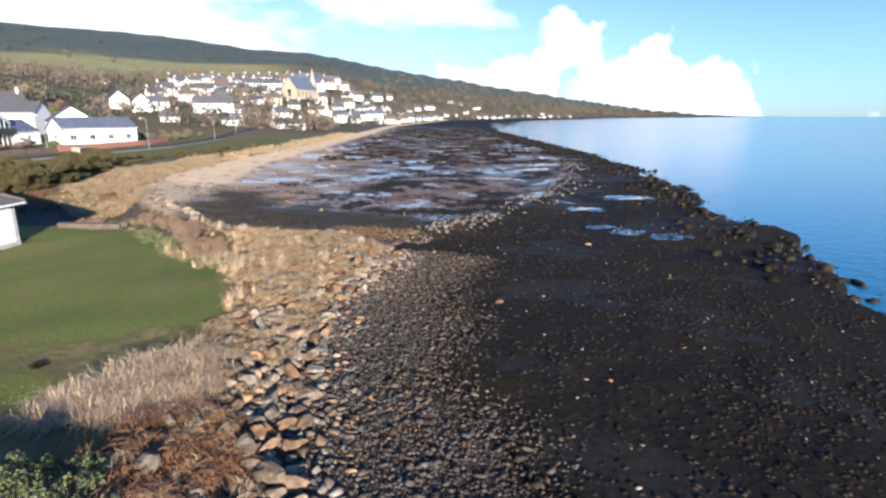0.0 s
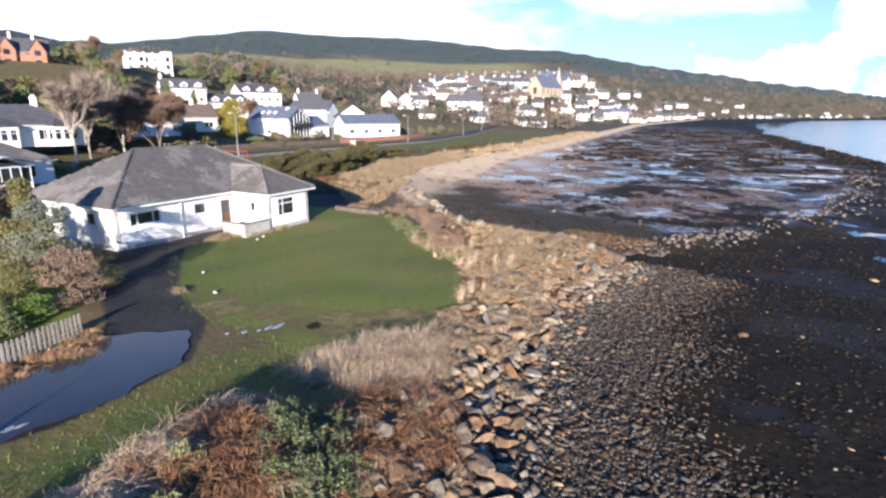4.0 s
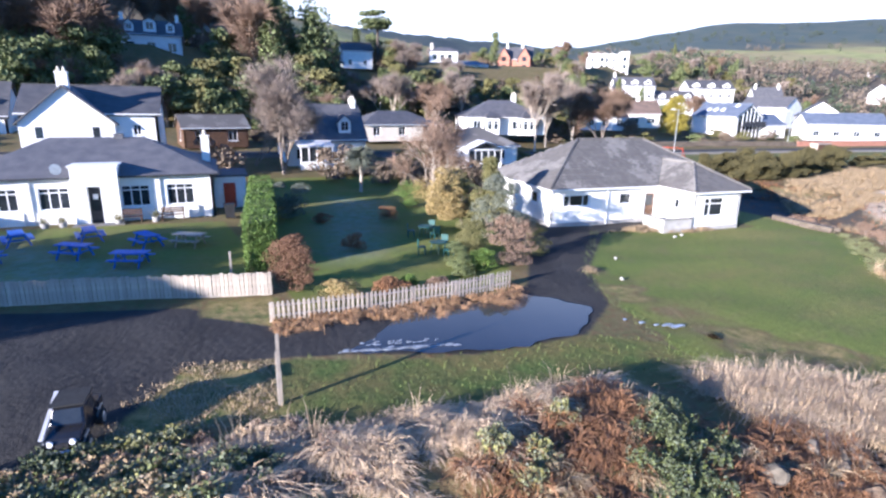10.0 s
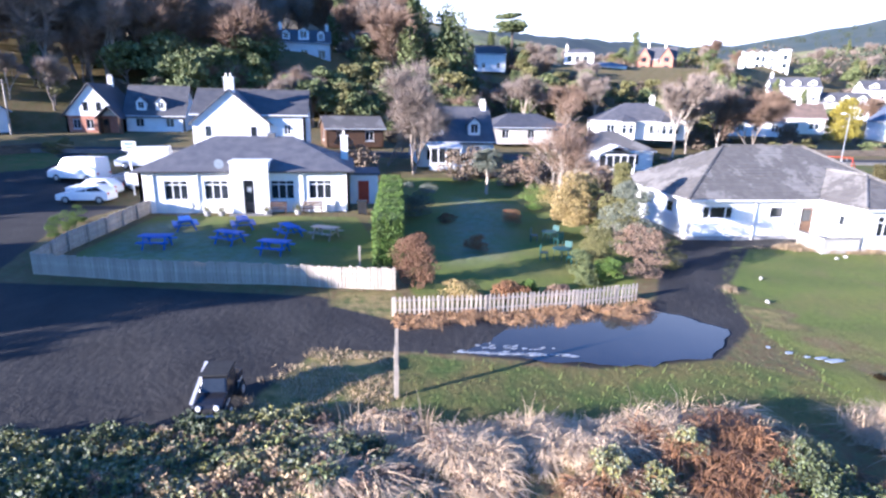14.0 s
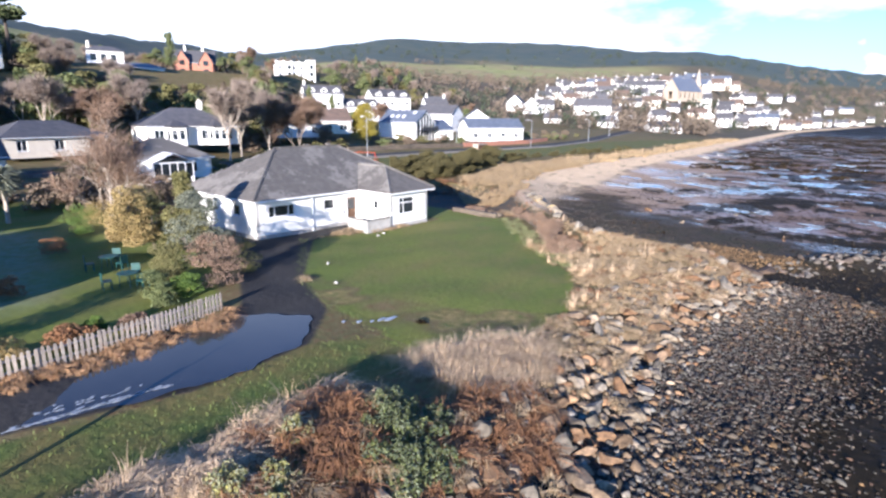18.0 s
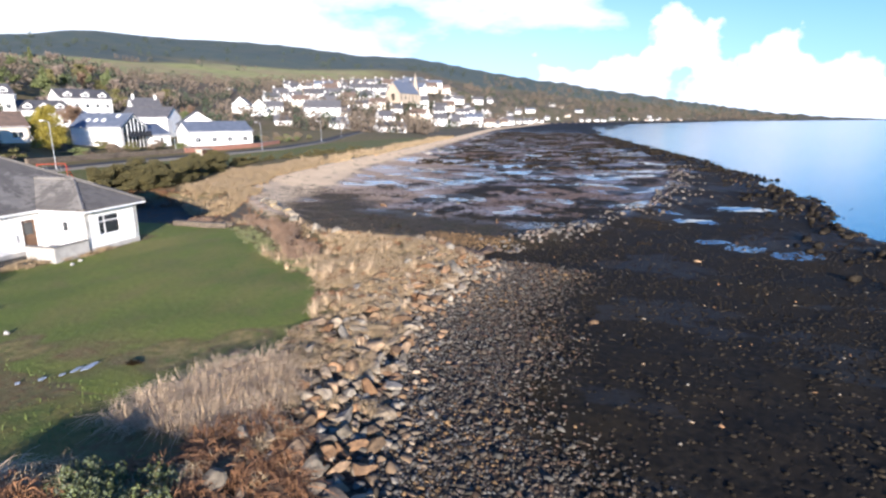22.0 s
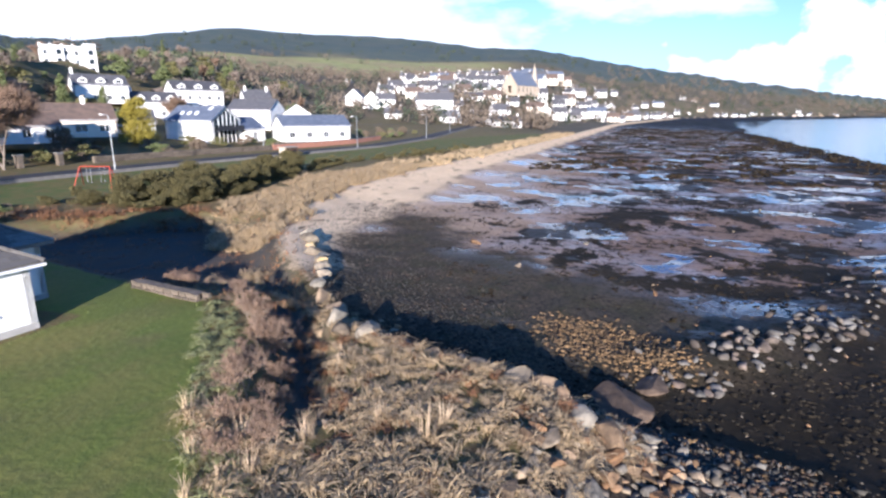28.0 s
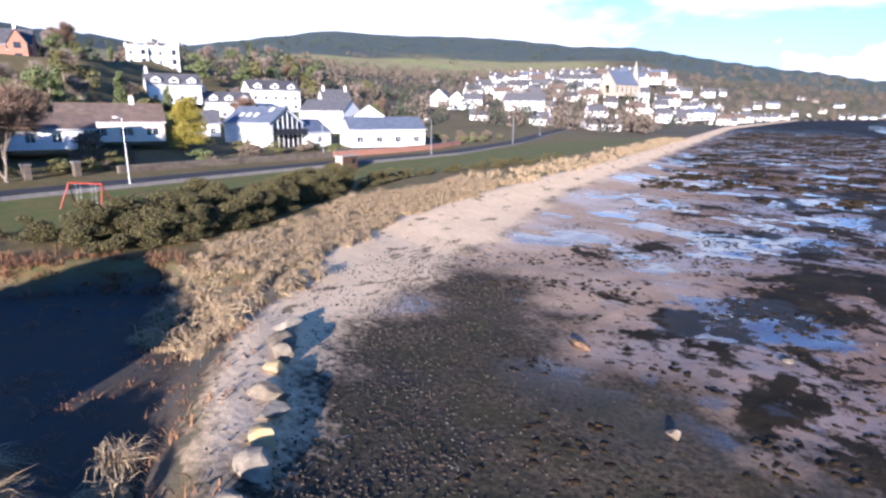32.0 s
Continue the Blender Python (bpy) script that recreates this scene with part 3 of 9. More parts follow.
STRAW = [(-18.6, -1.6), (-21.5, -1.2), (-24.2, -0.6), (-24.0, 2.2), (-21.2, 2.4), (-19.4, 0.6)]
straw_m = np.maximum.reduce([inside(PATCH, GX, GY, 0.7), inside(STRAW, GX, GY, 0.7), dry_m])
verge_m = np.maximum(verge_m, inside(STRAW, GX, GY, 0.6))
FROST = [(-28.6, 5.6), (-29.0, 7.6), (-30.5, 9.0), (-37.0, 11.0), (-46.0, 13.5), (-50.0, 10.0), (-40.0, 7.4), (-31.0, 5.6)]
FROST_INN = [(-27.4, -12.6), (-27.0, -4.0), (-30.0, -3.0), (-36.0, -9.0), (-41.0, -12.0), (-40.0, -14.0), (-32.0, -14.4)]
frost_m = np.maximum(0.42 * inside(FROST, GX, GY, 1.6), 0.4 * inside(FROST_INN, GX, GY, 1.4))
RIDGE = np.interp(GY, [44, 52, 66, 80, 130], [-4, 4, 12, 18, 30])
DARK = [(-26, 54), (-26.5, 61), (-28, 70), (-25.5, 72), (-22.5, 68), (-18, 63), (-12, 60), (-6, 58), (0, 55), (2, 48), (-10, 42), (-19, 43), (-24, 50)]
dark_m = inside(DARK, GX + 2.2 * wave(GX, GY, 3.5, 3), GY + 2.2 * wave(GX, GY, 4.1, 5), 4.5)
weedy_m = np.clip(smooth(3, 24, S - SANDW - 4 * wave(GX, GY, 7, 2)) + smooth(130, 190, GY), 0, 1)
mud_m = bay * smooth(-1.5, 1.5, S - SANDW - 0.5) * smooth(3, -5, GX - RIDGE + 4 * wave(GX, GY, 9, 7)) * smooth(600, 200, GY) * (1 - dark_m)
# mask of the wet low ground, darkened for the shade over it too
WET_SHADE = [(-52, 36), (-50, 50), (-46, 55), (-42, 57.8), (-34, 58), (-30.5, 55), (-27.2, 50.0), (-23.2, 45.4), (-20, 43.2), (-27, 42), (-31, 41)]
marsh_shade_m = np.maximum(inside(WET_SHADE, GX + 0.6 * wave(GX, GY, 2.5, 1), GY, 0.9), inside(DITCH, GX + 0.3 * wave(GX, GY, 1.2, 1), GY, 0.9))
gravel_m = (1 - smooth(38, 44, GY)) * smooth(-1.0, 1.5, S) * smooth(10.5, 6.0, S + 1.2 * wave(GX, GY, 4, 8))
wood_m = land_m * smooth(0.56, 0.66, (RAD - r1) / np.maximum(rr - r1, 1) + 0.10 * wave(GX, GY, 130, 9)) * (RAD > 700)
field_m = land_m * smooth(0.02, 0.1, (RAD - r1) / np.maximum(rr - r1, 1)) * (1 - wood_m) * (RAD > 500) * smooth(-13, -19, AZM)
brown_m = land_m * smooth(230, 330, RAD) * (1 - field_m) * (1 - wood_m)
for nm, four in (("cover_a", (lawn_m, verge_m * (1 - lawn_m), hard_m, sand_m)), ("cover_b", (mud_m, gravel_m, wood_m, field_m))):
    at = ground_me.color_attributes.new(nm, "FLOAT_COLOR", "POINT")
    at.data.foreach_set("color", np.stack(four, -1).astype(np.float32).ravel())
for nm, one in (("pebbly", dark_m * (1 - land_m)), ("winter", brown_m), ("weedy", weedy_m), ("frost", frost_m), ("straw", straw_m), ("wet", wet_m)):
    at = ground_me.attributes.new(nm, "FLOAT", "POINT")
    at.data.foreach_set("value", one.astype(np.float32).ravel())
at = ground_me.attributes.new("marsh", "FLOAT", "POINT")
at.data.foreach_set("value", marsh_shade_m.astype(np.float32).ravel())
at = ground_me.attributes.new("shore", "FLOAT", "POINT")
at.data.foreach_set("value", (1 - land_m).astype(np.float32).ravel())


def ground_material():
    m = bpy.data.materials.new("ground")
    m.use_nodes = True
    n, l = m.node_tree.nodes, m.node_tree.links
    b = n["Principled BSDF"]
    b.inputs["Specular IOR Level"].default_value = 0.28
    tc = n.new("ShaderNodeTexCoord")

    def noise_node(scale, detail=5.0, rough=0.55, stretch=None):
        t = n.new("ShaderNodeTexNoise")
        t.inputs["Scale"].default_value, t.inputs["Detail"].default_value, t.inputs["Roughness"].default_value = scale, detail, rough
        if stretch:
            mp = n.new("ShaderNodeMapping")
            mp.inputs["Scale"].default_value = stretch
            mp.inputs["Rotation"].default_value = (0, 0, 0.35)
            l.new(tc.outputs["Object"], mp.inputs["Vector"])
            l.new(mp.outputs["Vector"], t.inputs["Vector"])
        else:
            l.new(tc.outputs["Object"], t.inputs["Vector"])
        return t.outputs["Fac"]

    def ranged(v, a, c):
        r = n.new("ShaderNodeMapRange")
        r.inputs["From Min"].default_value, r.inputs["From Max"].default_value = a, c
        l.new(v, r.inputs["Value"])
        return r.outputs["Result"]

    def math_node(op, a, c):
        r = n.new("ShaderNodeMath")
        r.operation = op
        for s, v in ((r.inputs[0], a), (r.inputs[1], c)):
            if isinstance(v, (int, float)):
                s.default_value = v
            else:
                l.new(v, s)
        return r.outputs[0]

    def mix(f, a, c):
        r = n.new("ShaderNodeMixRGB")
        for s, v in ((r.inputs["Fac"], f), (r.inputs["Color1"], a), (r.inputs["Color2"], c)):
            if isinstance(v, tuple):
                s.default_value = (*v, 1)
            elif isinstance(v, (int, float)):
                s.default_value = v
            else:
                l.new(v, s)
        return r.outputs["Color"]

    parts = []
    for nm in ("cover_a", "cover_b"):
        a = n.new("ShaderNodeAttribute")
        a.attribute_name = nm
        sp = n.new("ShaderNodeSeparateColor")
        l.new(a.outputs["Color"], sp.inputs["Color"])
        parts += [sp.outputs["Red"], sp.outputs["Green"], sp.outputs["Blue"], a.outputs["Alpha"]]
    lawn, verge, hard, sand, mud, gravel, wood, field = parts
    sh = n.new("ShaderNodeAttribute")
    sh.attribute_name = "shore"
    shore = sh.outputs["Fac"]
    big, mid, small, tiny = noise_node(0.09), noise_node(0.55), noise_node(3.2), noise_node(22.0, 3.0)
    edge = math_node("MULTIPLY", math_node("SUBTRACT", mid, 0.5), 0.5)
    fray = lambda v, k=1.0: ranged(math_node("ADD", v, math_node("MULTIPLY", edge, k)), 0.35, 0.65)  # noqa: E731
    # rough land: tan and rusty winter grass
    rough_land = mix(ranged(mid, 0.35, 0.65), (0.20, 0.155, 0.07), (0.11, 0.115, 0.035))
    rough_land = mix(ranged(small, 0.42, 0.7), rough_land, (0.16, 0.09, 0.04))
    rough_land = mix(math_node("MULTIPLY", ranged(tiny, 0.4, 0.7), 0.4), rough_land, (0.05, 0.045, 0.025))
    # shore: dark weed over stones
    mh = n.new("ShaderNodeAttribute")
    mh.attribute_name = "marsh"
    # marsh and ditch: wet soil tone, with the hollow's shade painted in
    rough_land = mix(mh.outputs["Fac"], rough_land, mix(ranged(mid, 0.4, 0.6), (0.055, 0.055, 0.052), (0.075, 0.058, 0.042)))
    wi = n.new("ShaderNodeAttribute")
    wi.attribute_name = "winter"
    rough_land = mix(wi.outputs["Fac"], rough_land, mix(ranged(noise_node(0.05, 5.0), 0.4, 0.6), (0.115, 0.09, 0.062), (0.075, 0.07, 0.04)))
    weed = mix(ranged(small, 0.35, 0.65), (0.028, 0.022, 0.015), (0.010, 0.009, 0.0075))
    weed = mix(math_node("MULTIPLY", ranged(big, 0.5, 0.62), 0.6), weed, (0.030, 0.022, 0.011))
    weed = mix(math_node("MULTIPLY", ranged(tiny, 0.6, 0.75), 0.3), weed, (0.09, 0.08, 0.062))
    pb = n.new("ShaderNodeAttribute")
    pb.attribute_name = "pebbly"
    pebbly = mix(ranged(noise_node(5.0, 5.0, 0.65), 0.38, 0.62), (0.11, 0.085, 0.058), (0.03, 0.026, 0.018))
    pebbly = mix(math_node("MULTIPLY", ranged(mid, 0.45, 0.65), 0.7), pebbly, (0.045, 0.043, 0.022))
    weed = mix(pb.outputs["Fac"], weed, pebbly)
    col = mix(shore, rough_land, weed)
    stones = mix(ranged(noise_node(6.0, 4.0), 0.4, 0.6), (0.075, 0.06, 0.046), (0.03, 0.026, 0.021))
    stones = mix(math_node("MULTIPLY", ranged(mid, 0.5, 0.7), 0.5), stones, (0.07, 0.046, 0.022))
    col = mix(fray(gravel, 0.8), col, stones)
    streak = noise_node(0.13, 7.0, 0.62, (0.75, 1.0, 1.0))
    mudc = mix(ranged(small, 0.3, 0.7), (0.46, 0.335, 0.23), (0.35, 0.25, 0.17))
    wd = n.new("ShaderNodeAttribute")
    wd.attribute_name = "weedy"
    more = math_node("MULTIPLY", math_node("SUBTRACT", wd.outputs["Fac"], 0.75), 0.15)
    mudc = mix(wd.outputs["Fac"], mudc, mix(ranged(small, 0.3, 0.7), (0.26, 0.175, 0.13), (0.18, 0.12, 0.088)))
    patchy = math_node("MAXIMUM", ranged(math_node("ADD", noise_node(0.16, 7.0, 0.68), more), 0.535, 0.565), math_node("MULTIPLY", ranged(math_node("ADD", noise_node(1.1, 5.0, 0.7), math_node("MULTIPLY", more, 0.5)), 0.565, 0.60), 0.85))
    mudc = mix(patchy, mudc, mix(ranged(mid, 0.4, 0.6), (0.016, 0.013, 0.008), (0.032, 0.024, 0.014)))
    grain = math_node("ADD", math_node("MULTIPLY", math_node("SUBTRACT", small, 0.5), 0.9), math_node("MULTIPLY", math_node("SUBTRACT", mid, 0.5), 0.9))
    col = mix(ranged(math_node("ADD", mud, grain), 0.25, 0.75), col, mudc)
    sandc = mix(ranged(mid, 0.3, 0.7), (0.80, 0.60, 0.38), (0.68, 0.50, 0.31))
    sandc = mix(math_node("MULTIPLY", ranged(tiny, 0.5, 0.7), 0.3), sandc, (0.2, 0.15, 0.11))
    wrackline = ranged(noise_node(0.55, 6.0, 0.72, (1.3, 0.5, 1.0)), 0.585, 0.62)
    sandc = mix(math_node("MULTIPLY", wrackline, 0.75), sandc, (0.06, 0.04, 0.025))
    col = mix(ranged(math_node("ADD", sand, math_node("MULTIPLY", grain, 0.9)), 0.2, 0.75), col, sandc)
    fieldc = mix(ranged(noise_node(0.006, 4.0), 0.42, 0.58), (0.25, 0.26, 0.10), (0.26, 0.215, 0.11))
    fieldc = mix(math_node("MULTIPLY", ranged(noise_node(0.05, 4.0), 0.5, 0.7), 0.5), fieldc, (0.09, 0.085, 0.04))
    col = mix(field, col, fieldc)
    # far upper woods: distance haze put into the colour, paler and bluer
    hazy_woodc = mix(ranged(noise_node(0.02, 5.0, 0.7), 0.4, 0.6), (0.050, 0.072, 0.070), (0.072, 0.085, 0.072))
    col = mix(wood, col, hazy_woodc)
    turf = mix(ranged(big, 0.35, 0.65), (0.18, 0.195, 0.036), (0.13, 0.163, 0.030))
    turf = mix(math_node("MULTIPLY", ranged(mid, 0.5, 0.72), 0.7), turf, (0.20, 0.165, 0.058))
    turf = mix(math_node("MULTIPLY", ranged(noise_node(0.22, 4.0, 0.6, (1.0, 0.35, 1.0)), 0.47, 0.64), 0.6), turf, (0.24, 0.19, 0.06))
    turf = mix(math_node("MULTIPLY", ranged(small, 0.45, 0.7), 0.42), turf, (0.075, 0.10, 0.024))
    turf = mix(math_node("MULTIPLY", ranged(tiny, 0.42, 0.68), 0.5), turf, (0.07, 0.095, 0.022))
    fz = n.new("ShaderNodeAttribute")
    fz.attribute_name = "frost"
    rime = math_node("MULTIPLY", fz.outputs["Fac"], math_node("ADD", math_node("MULTIPLY", ranged(noise_node(1.4, 5.0, 0.7), 0.38, 0.62), 0.55), 0.25))
    turf = mix(rime, turf, (0.30, 0.36, 0.36))
    col = mix(fray(lawn, 0.35), col, turf)
    vturf = mix(ranged(mid, 0.35, 0.6), (0.085, 0.12, 0.026), (0.15, 0.125, 0.04))
    vturf = mix(math_node("MULTIPLY", ranged(small, 0.45, 0.7), 0.5), vturf, (0.06, 0.075, 0.02))
    stw = n.new("ShaderNodeAttribute")
    stw.attribute_name = "straw"
    vturf = mix(math_node("MULTIPLY", stw.outputs["Fac"], ranged(noise_node(1.8, 5.0, 0.65), 0.36, 0.6)), vturf, (0.29, 0.215, 0.085))
    col = mix(fray(verge), col, vturf)
    hardc = mix(ranged(mid, 0.35, 0.65), (0.042, 0.039, 0.036), (0.027, 0.0255, 0.0245))
    hardc = mix(math_node("MULTIPLY", ranged(tiny, 0.5, 0.72), 0.25), hardc, (0.10, 0.09, 0.08))
    col = mix(fray(hard, 0.5), col, hardc)
    # wet pools left by the tide
    lows = ranged(streak, 0.535, 0.56)
    pools = math_node("MULTIPLY", lows, math_node("MULTIPLY", math_node("SUBTRACT", 1.0, sand), math_node("MULTIPLY", shore, math_node("SUBTRACT", 1.0, gravel))))
    pools = math_node("MULTIPLY", pools, math_node("ADD", mud, 0.12))
    pools = math_node("MULTIPLY", math_node("MINIMUM", pools, 1.0), math_node("SUBTRACT", 1.0, math_node("MULTIPLY", patchy, math_node("MULTIPLY", mud, 0.8))))
    wt = n.new("ShaderNodeAttribute")
    wt.attribute_name = "wet"
    pools = math_node("MAXIMUM", pools, ranged(math_node("ADD", wt.outputs["Fac"], math_node("MULTIPLY", math_node("SUBTRACT", noise_node(0.9, 5.0, 0.65), 0.5), 1.6)), 0.45, 0.55))
    bare_mud = math_node("MULTIPLY", math_node("MULTIPLY", mud, ranged(noise_node(0.07, 4.0, 0.6, (0.6, 1.0, 1.0)), 0.46, 0.56)), math_node("SUBTRACT", 1.0, patchy))
    gloss = math_node("ADD", math_node("MULTIPLY", math_node("SUBTRACT", 1.0, shore), 0.2), 0.05)
    gloss = math_node("ADD", gloss, math_node("ADD", math_node("MULTIPLY", bare_mud, 0.5), math_node("MULTIPLY", pools, 0.45)))
    l.new(gloss, b.inputs["Specular IOR Level"])
    col = mix(math_node("MULTIPLY", pools, 0.7), col, (0.03, 0.032, 0.034))
    l.new(col, b.inputs["Base Color"])
    dry = math_node("ADD", math_node("MULTIPLY", shore, -0.22), 0.94)
    dry = math_node("SUBTRACT", dry, math_node("MULTIPLY", bare_mud, 0.42))
    dry = math_node("ADD", dry, math_node("MULTIPLY", math_node("ADD", sand, gravel), 0.3))
    rough = math_node("SUBTRACT", dry, math_node("MULTIPLY", pools, 0.9))
    l.new(math_node("MAXIMUM", math_node("MINIMUM", rough, 0.95), 0.05), b.inputs["Roughness"])
    bp = n.new("ShaderNodeBump")
    bp.inputs["Distance"].default_value = 0.12
    hsum = math_node("ADD", math_node("MULTIPLY", small, 0.6), math_node("MULTIPLY", tiny, 0.25))
    l.new(hsum, bp.inputs["Height"])
    l.new(math_node("MAXIMUM", math_node("SUBTRACT", 0.75, math_node("ADD", math_node("MULTIPLY", pools, 0.74), math_node("MULTIPLY", lawn, 0.2))), 0.0), bp.inputs["Strength"])
    l.new(bp.outputs["Normal"], b.inputs["Normal"])
    return m


ground = new("ground", ground_me)
ground_me.materials.append(ground_material())
tagged(ground, "ground of lawn, track, shingle, sand and weed-covered foreshore", "ground", kind="structure")


def water_material():
    m = mat("sea_water", (0.006, 0.15, 0.26), (0.008, 0.165, 0.29), 0.14, 0.02, 0.0, spec=0.5)
    n, l = m.node_tree.nodes, m.node_tree.links
    tc, t, bp = n.new("ShaderNodeTexCoord"), n.new("ShaderNodeTexNoise"), n.new("ShaderNodeBump")
    t.inputs["Scale"].default_value, t.inputs["Detail"].default_value = 0.9, 6.0
    bp.inputs["Strength"].default_value, bp.inputs["Distance"].default_value = 0.28, 0.2
    l.new(tc.outputs["Object"], t.inputs["Vector"])
    l.new(t.outputs["Fac"], bp.inputs["Height"])
    l.new(bp.outputs["Normal"], n["Principled BSDF"].inputs["Normal"])
    return m


sea_me = grid_mesh("water", spaced(-10, 60, 5, 1.1, 4900)[1:], spaced(-50, 100, 5, 1.1, 4900), SEA_Z + 0 * np.zeros((len(spaced(-50, 100, 5, 1.1, 4900)), len(spaced(-10, 60, 5, 1.1, 4900)) - 1)))
sea_me.materials.append(water_material())
tagged(new("water", sea_me), "calm blue sea water off the foreshore", "water", kind="structure")

# ---- helpers for parts ----


def mesh_of(name, verts, faces, material):
    me = bpy.data.meshes.new(name)
    me.from_pydata([tuple(map(float, v)) for v in verts], [], faces)
    me.materials.append(material)
    me.update()
    return me


def part(name, bm, material, parent, label=""):
    """Links a bmesh, a mesh, or (verts, faces), as one mesh object under parent."""
    if isinstance(bm, tuple):
        me = mesh_of(name, bm[0], bm[1], material)
    elif isinstance(bm, bpy.types.Mesh):
        me = bm
    else:
        me = bpy.data.meshes.new(name)
        bmesh.ops.recalc_face_normals(bm, faces=bm.faces[:])
        bm.to_mesh(me)
        bm.free()
        me.materials.append(material)
    ob = new(name, me)
    ob.parent = parent
    return tagged(ob, label)


def thing(name, m, label, category, group="", kind=""):
    ob = new(name)
    ob.empty_display_size = 0.2
    ob.matrix_world = m
    return tagged(ob, label, category, group, kind)


BOXF = [(0, 3, 2, 1), (4, 5, 6, 7), (0, 1, 5, 4), (1, 2, 6, 5), (2, 3, 7, 6), (3, 0, 4, 7)]


def boxes(*items, m=None):
    """(verts, faces) of boxes (x0, y0, z0, x1, y1, z1)."""
    vs, fs = [], []
    for x0, y0, z0, x1, y1, z1 in items:
        b = len(vs)
        vs += [(x0, y0, z0), (x1, y0, z0), (x1, y1, z0), (x0, y1, z0), (x0, y0, z1), (x1, y0, z1), (x1, y1, z1), (x0, y1, z1)]
        fs += [tuple(b + i for i in f) for f in BOXF]
    if m is not None:
        vs = [tuple(m @ Vector(v)) for v in vs]
    return vs, fs


def tube(points, radii, sides=6, cap=True):
    """(verts, faces) of a tapered tube through points."""
    vs, fs = [], []
    pts = [Vector(p) for p in points]
    for i, p in enumerate(pts):
        d = (pts[min(i + 1, len(pts) - 1)] - pts[max(i - 1, 0)]).normalized()
        a = d.orthogonal().normalized()
        b = d.cross(a)
        for k in range(sides):
            t = 2 * math.pi * k / sides
            vs.append(tuple(p + radii[i] * (math.cos(t) * a + math.sin(t) * b)))
    for i in range(len(pts) - 1):
        for k in range(sides):
            k2 = (k + 1) % sides
            fs.append((i * sides + k, i * sides + k2, (i + 1) * sides + k2, (i + 1) * sides + k))
    if cap:
        fs.append(tuple(range(sides))[::-1])
        fs.append(tuple((len(pts) - 1) * sides + k for k in range(sides)))
    return vs, fs


def joined(*pairs):
    vs, fs = [], []
    for v, f in pairs:
        b = len(vs)
        vs += list(v)
        fs += [tuple(b + i for i in q) for q in f]
    return vs, fs


def side_frame(p0, p1, z=0.0):
    """Axes of a wall from p0 to p1: x along it, y outward (to the right), z up."""
    a, b = Vector((*p0, z)), Vector((*p1, z))
    u = (b - a).normalized()
    o = Vector((u.y, -u.x, 0))
    m = Matrix((u, o, Vector((0, 0, 1)))).transposed().to_4x4()
    m.translation = a
    return m, (b - a).length


def wall(parent, p0, p1, h, holes, material, thick=0.28, z=0.0, peak=0.0, name="wall", label=""):
    """A wall with openings (x0, z0, x1, z1), and a gable of height peak over it."""
    m, n = side_frame(p0, p1, z)
    xs = sorted({0.0, n, *(v for q in holes for v in (q[0], q[2]))})
    zs = sorted({0.0, h, *(v for q in holes for v in (q[1], q[3]))})
    full = {(i, j) for i in range(len(xs) - 1) for j in range(len(zs) - 1) if not any(q[0] <= xs[i] and xs[i + 1] <= q[2] and q[1] <= zs[j] and zs[j + 1] <= q[3] for q in holes)}
    vs, fs, ids = [], [], {}

    def corner(i, j, back):
        if (i, j, back) not in ids:
            ids[i, j, back] = len(vs)
            vs.append((xs[i], -thick if back else 0.0, zs[j]))
        return ids[i, j, back]

    for i, j in sorted(full):
        ring = [(i, j), (i + 1, j), (i + 1, j + 1), (i, j + 1)]
        fs.append(tuple(corner(a, b, False) for a, b in reversed(ring)))
        fs.append(tuple(corner(a, b, True) for a, b in ring))
        for k, (di, dj) in enumerate(((0, -1), (1, 0), (0, 1), (-1, 0))):
            if (i + di, j + dj) not in full:
                (a, b), (c, d) = ring[k], ring[(k + 1) % 4]
                fs.append((corner(a, b, False), corner(c, d, False), corner(c, d, True), corner(a, b, True)))
    vf = (vs, fs)
    if peak:
        g = [(0, 0, h), (n, 0, h), (n / 2, 0, h + peak), (0, -thick, h), (n, -thick, h), (n / 2, -thick, h + peak)]
        vf = joined(vf, (g, [(0, 1, 2), (5, 4, 3), (0, 3, 4, 1), (1, 4, 5, 2), (2, 5, 3, 0)]))
    return part(name, ([tuple(m @ Vector(v)) for v in vf[0]], vf[1]), material, parent, label)


